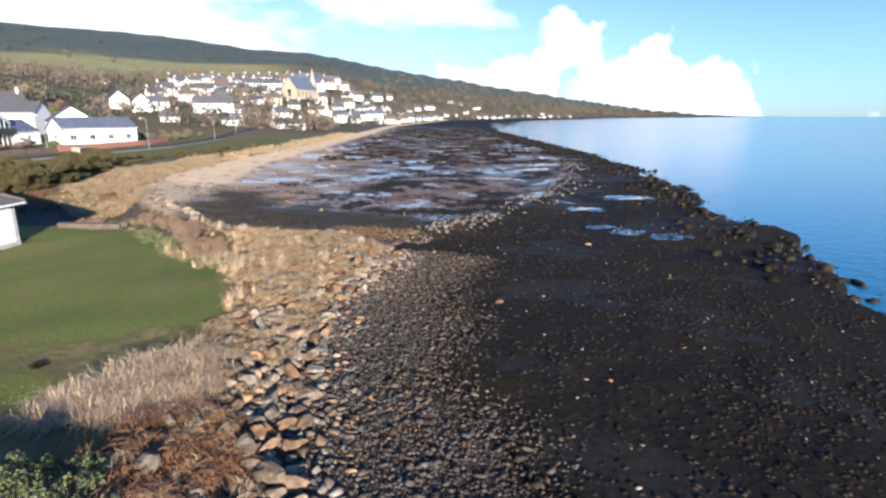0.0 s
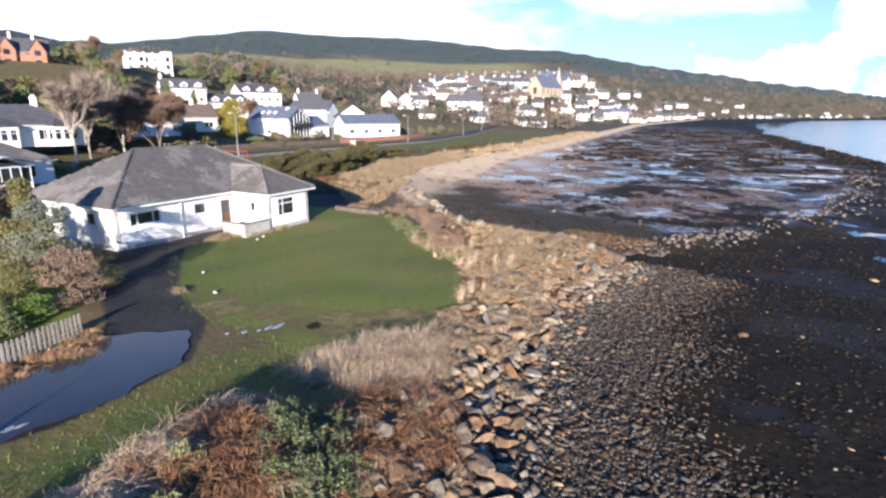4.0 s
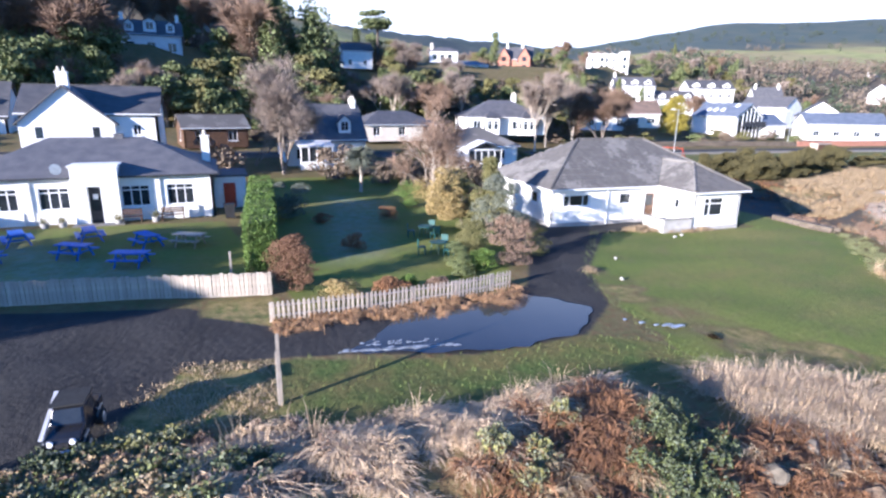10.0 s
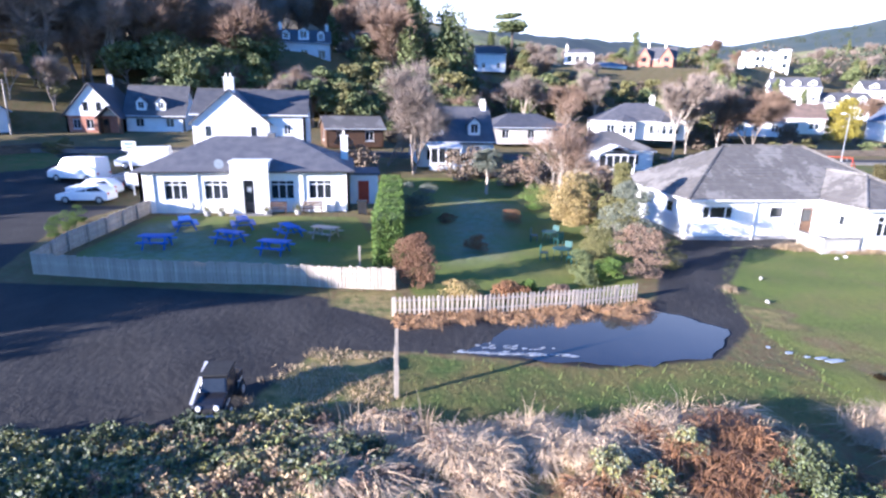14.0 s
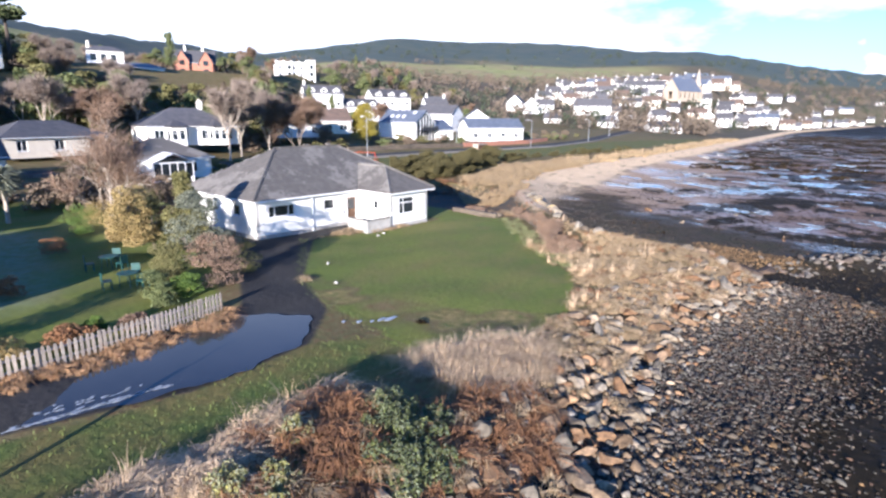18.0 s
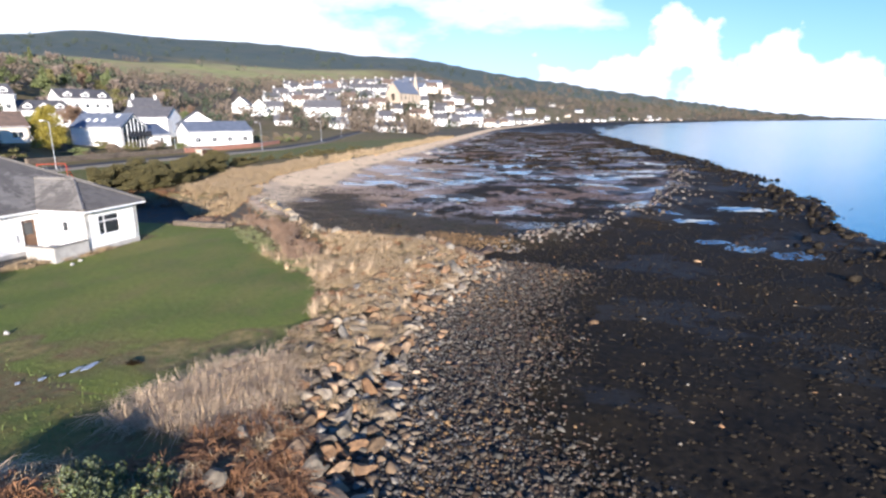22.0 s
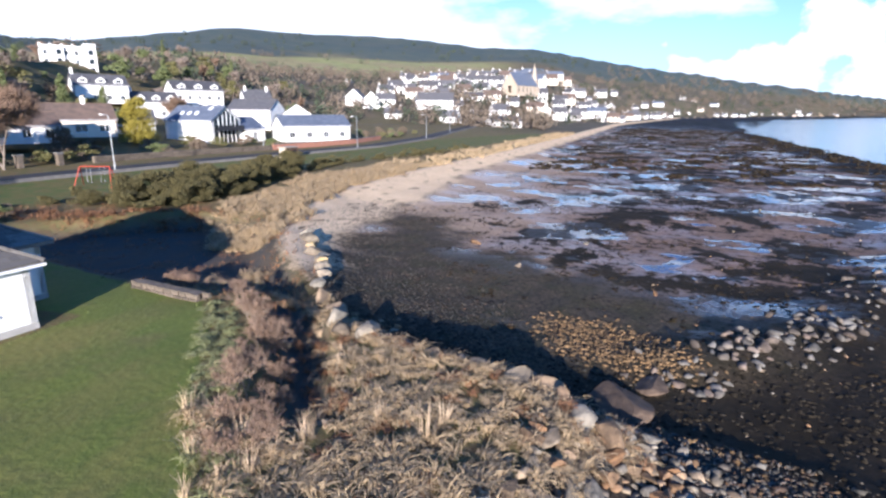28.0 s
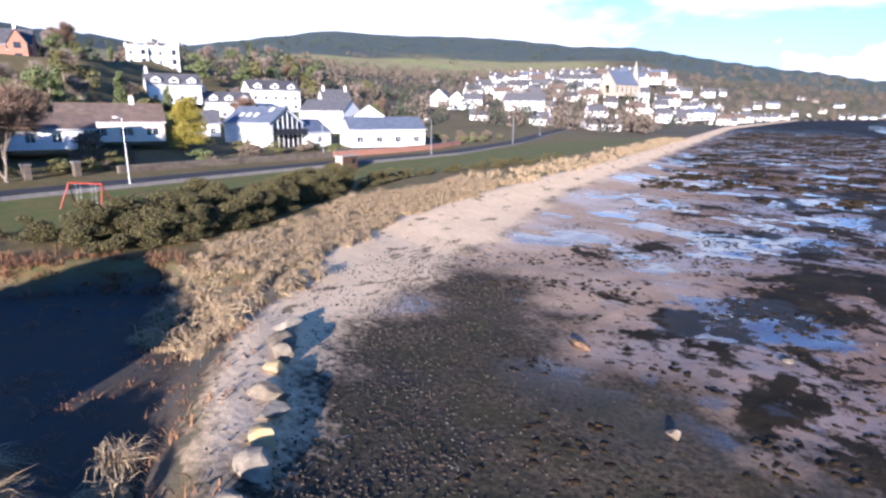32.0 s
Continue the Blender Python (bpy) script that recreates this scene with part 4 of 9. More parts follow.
def window(parent, p0, p1, q, bars=(), cross=(), z=0.0, back=0.10, material=None, fr=0.07, sill=True, name="window"):
    """A window in the opening q of a wall: frame with bars, a pane behind, and a sill."""
    m, _ = side_frame(p0, p1, z)
    x0, z0, x1, z1 = q
    w, h = x1 - x0, z1 - z0
    ring = [(x, y, k) for y in (-back - 0.06, -back) for x, k in ((x0, z0), (x1, z0), (x1, z1), (x0, z1), (x0 + fr, z0 + fr), (x1 - fr, z0 + fr), (x1 - fr, z1 - fr), (x0 + fr, z1 - fr))]
    fs = []
    for i in range(4):
        j = (i + 1) % 4
        fs += [(i, j, 4 + j, 4 + i), (8 + i, 12 + i, 12 + j, 8 + j), (i, 8 + i, 8 + j, j), (4 + i, 4 + j, 12 + j, 12 + i)]
    ob = part(name, ([tuple(m @ Vector(v)) for v in ring], fs), material or M["upvc"], parent)
    for f in bars:
        part("glazing_bar", boxes((x0 + f * w - fr / 2, -back - 0.05, z0 + fr, x0 + f * w + fr / 2, -back - 0.01, z1 - fr), m=m), material or M["upvc"], ob)
    for f in cross:
        part("glazing_bar", boxes((x0 + fr, -back - 0.05, z0 + f * h - fr / 2, x1 - fr, -back - 0.012, z0 + f * h + fr / 2), m=m), material or M["upvc"], ob)
    part("pane", boxes((x0 + 0.02, -back - 0.05, z0 + 0.02, x1 - 0.02, -back - 0.03, z1 - 0.02), m=m), M["glass"], ob)
    if sill:
        part("sill", boxes((x0 - 0.08, -0.12, z0 - 0.09, x1 + 0.08, 0.07, z0 - 0.003), m=m), M["upvc"], ob)
    return ob


def door(parent, p0, p1, q, material, z=0.0, back=0.12, name="door"):
    m, _ = side_frame(p0, p1, z)
    x0, z0, x1, z1 = q
    ob = part(name, boxes((x0, -back - 0.05, z0, x1, -back, z1), m=m), material, parent)
    w, h = x1 - x0, z1 - z0
    part("panel", boxes((x0 + 0.15 * w, -back + 0.002, z0 + 0.1 * h, x1 - 0.15 * w, -back + 0.02, z0 + 0.45 * h), m=m), material, ob)
    part("pane", boxes((x0 + 0.2 * w, -back + 0.002, z0 + 0.55 * h, x1 - 0.2 * w, -back + 0.014, z0 + 0.92 * h), m=m), M["glass"], ob)
    part("handle", boxes((x0 + 0.06 * w, -back + 0.002, z0 + 0.48 * h, x0 + 0.11 * w, -back + 0.06, z0 + 0.52 * h), m=m), M["metal"], ob)
    return ob


def solid_roof(tops, faces, t=0.16):
    """A roof slab: the top surface, the same lowered by t, and an edge round it."""
    n = len(tops)
    vs = [tuple(v) for v in tops] + [(v[0], v[1], v[2] - t) for v in tops]
    fs = [tuple(f) for f in faces] + [tuple(n + i for i in reversed(f)) for f in faces]
    edges = {}
    for f in faces:
        for a, b in zip(f, (*f[1:], f[0])):
            edges[(a, b)] = True
    for a, b in edges:
        if (b, a) not in edges:
            fs.append((b, a, n + a, n + b))
    return vs, fs


def hip(x0, y0, x1, y1, z, rise):
    """Top surface of a hipped roof over a rectangle."""
    if x1 - x0 >= y1 - y0:
        e, c = (y1 - y0) / 2, (y0 + y1) / 2
        tops = [(x0, y0, z), (x1, y0, z), (x1, y1, z), (x0, y1, z), (x0 + e, c, z + rise), (x1 - e, c, z + rise)]
        return tops, [(0, 1, 5, 4), (1, 2, 5), (2, 3, 4, 5), (3, 0, 4)]
    e, c = (x1 - x0) / 2, (x0 + x1) / 2
    tops = [(x0, y0, z), (x1, y0, z), (x1, y1, z), (x0, y1, z), (c, y0 + e, z + rise), (c, y1 - e, z + rise)]
    return tops, [(0, 1, 4), (1, 2, 5, 4), (2, 3, 5), (3, 0, 4, 5)]


def gable(x0, y0, x1, y1, z, rise, along_x=True):
    if along_x:
        c = (y0 + y1) / 2
        return [(x0, y0, z), (x1, y0, z), (x1, y1, z), (x0, y1, z), (x0, c, z + rise), (x1, c, z + rise)], [(0, 1, 5, 4), (2, 3, 4, 5)]
    c = (x0 + x1) / 2
    return [(x0, y0, z), (x1, y0, z), (x1, y1, z), (x0, y1, z), (c, y0, z + rise), (c, y1, z + rise)], [(1, 2, 5, 4), (3, 0, 4, 5)]


def chimney(parent, x, y, z0, z1, w=0.7, d=0.5, pots=2, material=None, potmat=None):
    ob = part("chimney", boxes((x - w / 2, y - d / 2, z0, x + w / 2, y + d / 2, z1), (x - w / 2 - 0.06, y - d / 2 - 0.06, z1, x + w / 2 + 0.06, y + d / 2 + 0.06, z1 + 0.1)), material or M["render"], parent)
    for i in range(pots):
        px = x + (i - (pots - 1) / 2) * w / max(pots, 1)
        part("chimney_pot", tube([(px, y, z1 + 0.1), (px, y, z1 + 0.5)], [0.12, 0.10], 8), potmat or M["cream"], ob)
    return ob


def tiles(parent, poly, single, material, course=0.34, width=0.31):
    """Roof tiles over a flat outline whose first edge is the eave: single objects, or joined into one part."""
    p = [Vector(v) for v in poly]
    u = (p[1] - p[0]).normalized()
    nrm = u.cross(p[-1] - p[0]).normalized()
    v = nrm.cross(u)
    flat = [((q - p[0]).dot(u), (q - p[0]).dot(v)) for q in p]

    def within(x, y):
        odd = False
        for (ax, ay), (bx, by) in zip(flat, flat[1:] + flat[:1]):
            if (ay > y) != (by > y) and x < (bx - ax) * (y - ay) / (by - ay) + ax:
                odd = not odd
        return odd

    proto = mesh_of("roof_tile", *boxes((-width * 0.485, -0.02, 0.0, width * 0.485, course + 0.03, 0.022), m=Matrix.Rotation(-0.055, 4, "X") @ Matrix.Translation((0, 0, 0.018))), material)
    turn = Matrix((u, v, nrm)).transposed().to_4x4()
    rest = []
    x0, x1, y1 = min(q[0] for q in flat), max(q[0] for q in flat), max(q[1] for q in flat)
    for j in range(int(y1 / course) + 1):
        for i in range(int((x1 - x0) / width) + 2):
            x, y = x0 + (i + 0.5 * (j % 2)) * width, j * course
            if not within(x, y + course * 0.5):
                continue
            m = Matrix.Translation(p[0] + u * x + v * y + nrm * (0.004 + 0.006 * random.random())) @ turn
            if single:
                ob = new("roof_tile", proto)
                ob.parent = parent
                ob.matrix_local = m
            else:
                rest.append(([tuple(m @ w.co) for w in proto.vertices], BOXF))
    if rest:
        tagged(part("roof_tiles", joined(*rest), material, parent), kind="stuff")


def gutter(parent, p0, p1, z, out=0.0):
    m, n = side_frame(p0, p1, z)
    return part("gutter", boxes((0, out, -0.06, n, out + 0.09, 0.04), m=m), M["upvc"], parent)


def even(n, length, w, z0, z1, lo=0.0, hi=None):
    """n openings of width w spaced evenly along a wall."""
    hi = length if hi is None else hi
    step = (hi - lo) / n
    return [(lo + step * (i + 0.5) - w / 2, z0, lo + step * (i + 0.5) + w / 2, z1) for i in range(n)]


def dormer(parent, x, y, z, w, h, depth, roofmat, wallmat, rise=0.7):
    """A gabled dormer on a front slope: face at y, window in it."""
    vs = [(x - w / 2, y, z), (x + w / 2, y, z), (x + w / 2, y, z + h), (x, y, z + h + rise), (x - w / 2, y, z + h)]
    vs += [(a, y + depth, c) for a, _, c in vs]
    fs = [(0, 1, 2, 3, 4), (9, 8, 7, 6, 5), (1, 6, 7, 2), (0, 4, 9, 5)]
    ob = part("dormer", (vs, fs), wallmat, parent)
    e = 0.16
    tops = [(x - w / 2 - e, y - e, z + h - 0.1), (x, y - e, z + h + rise + 0.08), (x + w / 2 + e, y - e, z + h - 0.1), (x - w / 2 - e, y + depth, z + h - 0.1), (x, y + depth, z + h + rise + 0.08), (x + w / 2 + e, y + depth, z + h - 0.1)]
    part("dormer_roof", solid_roof(tops, [(0, 1, 4, 3), (1, 2, 5, 4)], 0.09), roofmat, ob)
    part("pane", boxes((x - w * 0.28, y - 0.02, z + 0.25 * h, x + w * 0.28, y - 0.005, z + 0.95 * h)), M["glass"], ob)
    part("frame", boxes((x - w * 0.33, y - 0.03, z + 0.2 * h, x - w * 0.28, y - 0.004, z + h), (x + w * 0.28, y - 0.03, z + 0.2 * h, x + w * 0.33, y - 0.004, z + h), (x - 0.03, y - 0.03, z + 0.2 * h, x + 0.03, y - 0.004, z + h)), M["upvc"], ob)
    return ob


def house(name, m, label, w, d, eave, rise, roof="gable", wallmat="render", roofmat="slate", front=(3,), back=(), ends=(1,), wsize=(1.2, 1.3), sill_z=0.9, storey=2.7, doors=(), chimneys=(), dormers=(), group="", category="house", over=0.3, bars=(0.5,), has_sill=True):
    """A house, front towards local -y. front, back, ends: number of windows on each storey."""
    h = thing(name, m, label, category, group)
    f, s = M[wallmat], M[roofmat]
    corners = [(0, 0), (w, 0), (w, d), (0, d)]
    for k, counts in enumerate((front, ends, back, ends)):
        p0, p1 = corners[k], corners[(k + 1) % 4]
        n = math.dist(p0, p1)
        holes = []
        for st, c in enumerate(counts):
            z0 = st * storey + sill_z
            if c and z0 + wsize[1] < eave + (rise * 0.6 if roof == "gable" and k % 2 else 0):
                holes += [q for q in even(c, n, min(wsize[0], n / c * 0.7), z0, min(z0 + wsize[1], eave - 0.1 if not (roof == "gable" and k % 2) else 99))]
        low = [q for q in holes if q[3] <= eave]
        dq = [(x, 0.05, x + 0.95, 2.1) for x in doors] if k == 0 else []
        low = [q for q in low if not any(q[0] < e[2] + 0.1 and e[0] - 0.1 < q[2] for e in dq)]
        wall(h, p0, p1, eave, low + dq, f, peak=rise if roof == "gable" and k % 2 else 0.0)
        for q in low:
            window(h, p0, p1, q, bars, sill=has_sill)
        for q in dq:
            door(h, p0, p1, q, M["brown"])
    if roof == "gable":
        sl = rise / (d / 2)
        part("roof", solid_roof(*gable(-over, -over, w + over, d + over, eave - over * sl + 0.12, rise + over * sl)), s, h)
        part("ridge", boxes((-over, d / 2 - 0.12, eave + rise + 0.09, w + over, d / 2 + 0.12, eave + rise + 0.18)), s, h)
    else:
        part("roof", solid_roof(*hip(-over, -over, w + over, d + over, eave + 0.06, rise)), s, h)
    gutter(h, (-over, -over), (w + over, -over), eave - 0.06, 0.005)
    for x, y, zt in chimneys:
        chimney(h, x, y, eave + rise * 0.35, zt)
    for x, ww, hh in dormers:
        sl = rise / (d / 2)
        dormer(h, x, 0.6, eave + 0.6 * sl + 0.1, ww, hh, d / 2 - 0.8, s, f)
    return h


def at(x, y, rz=90.0, z=None, sink=0.0):
    return pose(x, y, (hgt(x, y) if z is None else z) - sink, 0, 0, rz)


# ---- the white bungalow on the lawn ----


def lawn_bungalow():
    h = thing("bungalow", pose(-32.1, 21.8, -0.05, 0, 0, 86.56), "white rendered bungalow with grey hipped tile roof beside a lawn", "house")
    W = M["render"]
    e = 2.85
    c = [(0, 0), (9.2, 0), (9.2, -3.6), (13.4, -3.6), (13.4, 0), (15.8, 0), (15.8, 9.6), (0, 9.6)]
    holes = {
        0: [(1.0, 1.45, 3.15, 2.3), (5.75, 1.47, 6.8, 2.27), (8.0, 0.12, 8.95, 2.22)],
        1: [(1.6, 1.35, 2.2, 2.1)], 2: [(1.0, 1.0, 2.75, 2.32)], 5: [(2.0, 1.0, 3.6, 2.2), (6.0, 1.0, 7.6, 2.2)],
        7: [(2.4, 1.45, 3.7, 2.3), (6.4, 1.45, 7.5, 2.3)],
    }
    for k in range(8):
        p0, p1 = c[k], c[(k + 1) % 8]
        wall(h, p0, p1, e, holes.get(k, []), W)
        m, n = side_frame(p0, p1)
        if k != 1:
            part("plinth", boxes((0.0, 0.004, 0, n, 0.03, 0.32), m=m), M["plinth"], h, "grey painted base course")
        for i, q in enumerate(holes.get(k, [])):
            if k == 0 and i == 2:
                door(h, p0, p1, q, M["brown"])
            else:
                window(h, p0, p1, q, (0.24, 0.76) if k == 0 and i == 0 else (0.3,) if k == 2 else (), (0.68,) if k == 2 else ())
    o, rz = 0.42, 5.9
    tops, fs = hip(-o, -o, 15.8 + o, 9.6 + o, e, rz - e)
    sl = (rz - e) / (4.8 + o)
    mr_ = part("roof", solid_roof(tops, fs, 0.14), M["tile"], h, "grey concrete tile hipped roof with lichen patches")
    va = (4.45 - e) / sl - o
    wing = [(9.2 - o, -o + 0.02, e + 0.03), (9.2 - o, -3.6 - o, e + 0.03), (13.4 + o, -3.6 - o, e + 0.03), (13.4 + o, -o + 0.02, e + 0.03), (11.3, -0.9, 4.48), (11.3, va, 4.48)]
    wr = part("wing_roof", solid_roof(wing, [(0, 1, 4, 5), (1, 2, 4), (2, 3, 5, 4)], 0.14), M["tile"], h, "grey concrete tile hipped roof over the front wing")
    tiles(wr, [wing[1], wing[2], wing[4]], True, M["tile"])
    tiles(wr, [wing[2], wing[3], wing[5], wing[4]], True, M["tile"])
    tiles(wr, [wing[0], wing[1], wing[4], wing[5]], False, M["tile"])
    tiles(mr_, [tops[0], tops[1], tops[5], tops[4]], False, M["tile"])
    tiles(mr_, [tops[3], tops[0], tops[4]], False, M["tile"])
    for a, b in ((tops[0], tops[4]), (tops[1], tops[5]), (tops[4], tops[5]), (wing[1], wing[4]), (wing[2], wing[4]), (wing[4], wing[5])):
        part("ridge_tile", tube([Vector(a) + Vector((0, 0, 0.02)), Vector(b) + Vector((0, 0, 0.02))], [0.11, 0.11], 6), M["tile"], h)
    for p0, p1 in (((-o, -o), (9.2 - o, -o)), ((9.2 - o, -o), (9.2 - o, -3.6 - o)), ((9.2 - o, -3.6 - o), (13.4 + o, -3.6 - o)), ((-o, 9.6 + o), (-o, -o))):
        gutter(h, p0, p1, e - 0.08, 0.003)
    part("downpipe", tube([(4.6, -0.1, 0.05), (4.6, -0.1, e - 0.25), (4.6, -0.38, e - 0.1)], [0.045] * 3, 8), M["upvc"], h)
    part("soffit", boxes((-o + 0.05, -o + 0.05, e - 0.17, 9.1, 0.0, e - 0.15), (9.2 - o + 0.05, -3.6 - o + 0.05, e - 0.17, 13.4 + o - 0.05, -3.6, e - 0.15)), M["upvc"], h)
    part("meter_box", boxes((7.15, -0.12, 0.95, 7.45, -0.003, 1.45)), M["upvc"], h)
    part("door_step", boxes((7.8, -0.9, -0.05, 9.15, -0.01, 0.12)), M["paving"], h)
    # low wall of the ramp
    w = thing("porch_wall", pose(-32.1, 21.8, -0.05, 0, 0, 86.56), "low pale rendered wall beside the bungalow entrance ramp", "wall")
    part("wall", boxes((6.7, -3.75, -0.1, 9.1, -3.55, 0.95), (6.7, -3.55, -0.1, 6.9, -1.6, 0.95)), M["plinth"], w)
    part("coping", boxes((6.66, -3.8, 0.953, 9.12, -3.5, 1.02), (6.66, -3.5, 0.953, 6.94, -1.56, 1.02)), M["paving"], w)


lawn_bungalow()

# ---- the inn with the lawn and picnic tables ----


def inn():
    h = thing("inn", pose(-44.1, -15.6, -0.02, 0, 0, 90), "white single-storey inn with slate hipped roof and four bay windows", "inn")
    L, D, e = 15.6, 9.4, 3.2
    c = [(0, 0), (L, 0), (L, D), (0, D)]
    wins = [(1.75, 1.0, 3.45, 2.5), (4.6, 1.0, 6.4, 2.5), (9.5, 1.0, 11.3, 2.5), (12.4, 1.0, 14.2, 2.5)]
    for k in range(4):
        holes = wins if k == 0 else [(2.0, 1.0, 3.2, 2.3), (5.5, 1.0, 6.7, 2.3)]
        wall(h, c[k], c[(k + 1) % 4], e, holes, M["render"])
        for q in holes:
            window(h, c[k], c[(k + 1) % 4], q, (0.34, 0.66) if k == 0 else (0.5,), (0.78,))
            if k == 0:
                for f, g in ((0.05, 0.24), (0.76, 0.95)):
                    x0, x1 = q[0] + f * (q[2] - q[0]), q[0] + g * (q[2] - q[0])
                    part("curtain", boxes((min(x0, x1), 0.20, q[1] + 0.1, max(x0, x1), 0.23, q[3] - 0.1)), M["upvc"], h)
    for x in (0.9, 4.05, 6.6, 9.1, 11.85, 15.2):
        part("pilaster", boxes((x - 0.16, -0.1, 0, x + 0.16, -0.003, e - 0.12)), M["render"], h)
    for q in wins:
        part("apron", boxes((q[0] - 0.2, -0.14, 0.0, q[2] + 0.2, -0.003, 0.86)), M["render"], h)
    part("roof", solid_roof(*hip(-0.4, -0.4, L + 0.4, D + 0.4, e + 0.06, 2.35), 0.15), M["slate"], h, "dark slate hipped roof")
    part("porch", joined(boxes((6.75, -0.9, 0, 7.6, 0.3, 2.62), (8.4, -0.9, 0, 9.5, 0.3, 2.62), (6.75, -0.9, 2.62, 9.5, 1.2, 3.95)), boxes((6.65, -1.0, 3.95, 9.6, 1.3, 4.05))), M["render"], h, "white flat-topped entrance block")
    d = part("door", boxes((7.6, -0.45, 0.1, 8.4, -0.38, 2.6)), M["darkmetal"], h)
    part("pane", boxes((7.7, -0.47, 0.9, 8.3, -0.452, 1.95)), M["glass"], d)
    part("notice", boxes((7.85, -0.485, 1.7, 8.15, -0.472, 2.05)), M["upvc"], d)
    chimney(h, 15.2, 5.0, 3.6, 5.6, 0.6, 0.55, 1)
    chimney(h, 9.2, 4.7, 5.3, 5.75, 0.6, 0.5, 0, M["slate"])
    part("annex", joined(boxes((L + 0.003, 3.2, 0, L + 2.4, 7.5, 2.5))), M["render"], h, "low white side annex with red door")
    part("annex_roof", boxes((L + 0.01, 3.0, 2.503, L + 2.6, 7.7, 2.68)), M["slate"], h)
    part("door", boxes((L + 0.7, 3.14, 0.05, L + 1.6, 3.195, 2.0)), M["redpaint"], h)
    part("satellite_dish", joined(tube([(5.9, -0.3, 3.45), (5.9, -0.2, 3.75)], [0.03, 0.03], 6), tube([(5.9, -0.36, 3.8), (5.9, -0.3, 3.8), (5.9, -0.25, 3.8)], [0.36, 0.28, 0.05], 14)), M["metal"], h)
    part("step", boxes((6.6, -1.6, -0.05, 9.7, -0.91, 0.1)), M["paving"], h)
    part("gutter", boxes((-0.4, -0.5, e - 0.06, L + 0.4, -0.403, e + 0.03)), M["darkmetal"], h)


inn()

# ---- neighbouring houses ----


def inn_house():
    h = house("rear_house", pose(-60, -15.4, 0.9, 0, 0, 90), "tall white two-storey house with steep slate gable behind the inn", 11.0, 8.0, 6.2, 2.4, front=(0, 3), ends=(1, 2), wsize=(0.7, 1.0), sill_z=1.6, storey=2.6, chimneys=(), category="house")
    vs = [(0, -0.5, 0), (7.4, -0.5, 0), (7.4, -0.5, 5.4), (3.7, -0.5, 8.5), (0, -0.5, 5.4), (0, 4, 0), (7.4, 4, 0), (7.4, 4, 5.4), (3.7, 4, 8.5), (0, 4, 5.4)]
    part("gable_wall", (vs, [(0, 1, 2, 3, 4), (1, 6, 7, 2), (0, 4, 9, 5)]), M["render"], h)
    part("gable_roof", solid_roof([(-0.3, -0.8, 5.25), (3.7, -0.8, 8.66), (7.7, -0.8, 5.25), (-0.3, 4, 5.25), (3.7, 4, 8.66), (7.7, 4, 5.25)], [(0, 1, 4, 3), (1, 2, 5, 4)], 0.14), M["slate"], h)
    chimney(h, 3.7, 0.2, 8.2, 9.7, 0.9, 0.6, 2)
    for x in (1.2, 5.6):
        part("pane", boxes((x, -0.52, 4.0, x + 0.55, -0.503, 5.0)), M["glass"], h)


inn_house()


def stone_cottage():
    z = 3.4
    h = house("villa_cottage", pose(-92.5, -33.6, z, 0, 0, 90), "white cottage with red stone gable, steep slate roof and dormers", 8.6, 8.0, 2.6, 4.4, front=(2,), ends=(1,), dormers=((2.4, 1.4, 1.3), (5.2, 1.4, 1.3)), category="house")
    p0, p1 = (-7.4, -1.6), (0.0, -1.6)
    lower = [(0.9, 0.6, 1.9, 2.0), (2.7, 0.6, 3.7, 2.0), (4.7, 0.05, 5.9, 2.1)]
    wall(h, p0, p1, 2.5, lower, M["redstone"], name="stone_wall", label="red sandstone ground-floor wall")
    for q in lower[:2]:
        window(h, p0, p1, q, (0.5,))
    door(h, p0, p1, lower[2], M["brown"])
    wall(h, p0, p1, 0.2, [], M["render"], z=2.5, peak=4.3, name="gable_wall")
    for x in (2.5, 4.3):
        part("pane", boxes((-7.4 + x, -1.63, 3.2, -7.4 + x + 0.7, -1.603, 4.5)), M["glass"], h)
    wall(h, (-7.4, 8.0), p0, 2.6, [(2, 0.8, 3.2, 2.0)], M["redstone"])
    part("gable_roof", solid_roof([(-7.9, -2.0, 2.4), (-3.7, -2.0, 7.25), (0.4, -2.0, 2.4), (-7.9, 8, 2.4), (-3.7, 8, 7.25), (0.4, 8, 2.4)], [(0, 1, 4, 3), (1, 2, 5, 4)], 0.16), M["slate"], h)
    for x in (-2.6, 0.2):
        part("porch_side", boxes((x, -3.0, 0, x + 0.2, -1.61, 2.2)), M["brown"], h)
    part("porch_roof", solid_roof([(-2.9, -3.3, 2.2), (-1.1, -3.3, 4.0), (0.7, -3.3, 2.2), (-2.9, -1.5, 2.2), (-1.1, -1.5, 4.0), (0.7, -1.5, 2.2)], [(0, 1, 4, 3), (1, 2, 5, 4)], 0.1), M["slate"], h)
    chimney(h, -3.7, 6.5, 6.6, 8.3, 0.7, 0.6, 2)
    g = house("garage", pose(-89.0, -47.4, 3.5, 0, 0, 210), "small white gabled garage with a grey slate roof", 8.0, 7.0, 3.0, 2.6, front=(1,), ends=(), category="garage")
    part("garage_door", boxes((-0.06, 3.4, 0, -0.004, 6.2, 2.1)), M["upvc"], g)
    house("brown_bungalow", pose(-78, -3.0, 2.4, 0, 0, 100), "brown timber bungalow with a grey roof and white windows", 8.0, 6.0, 2.6, 1.5, wallmat="brown", roofmat="tile", front=(2,), ends=(1,))


stone_cottage()


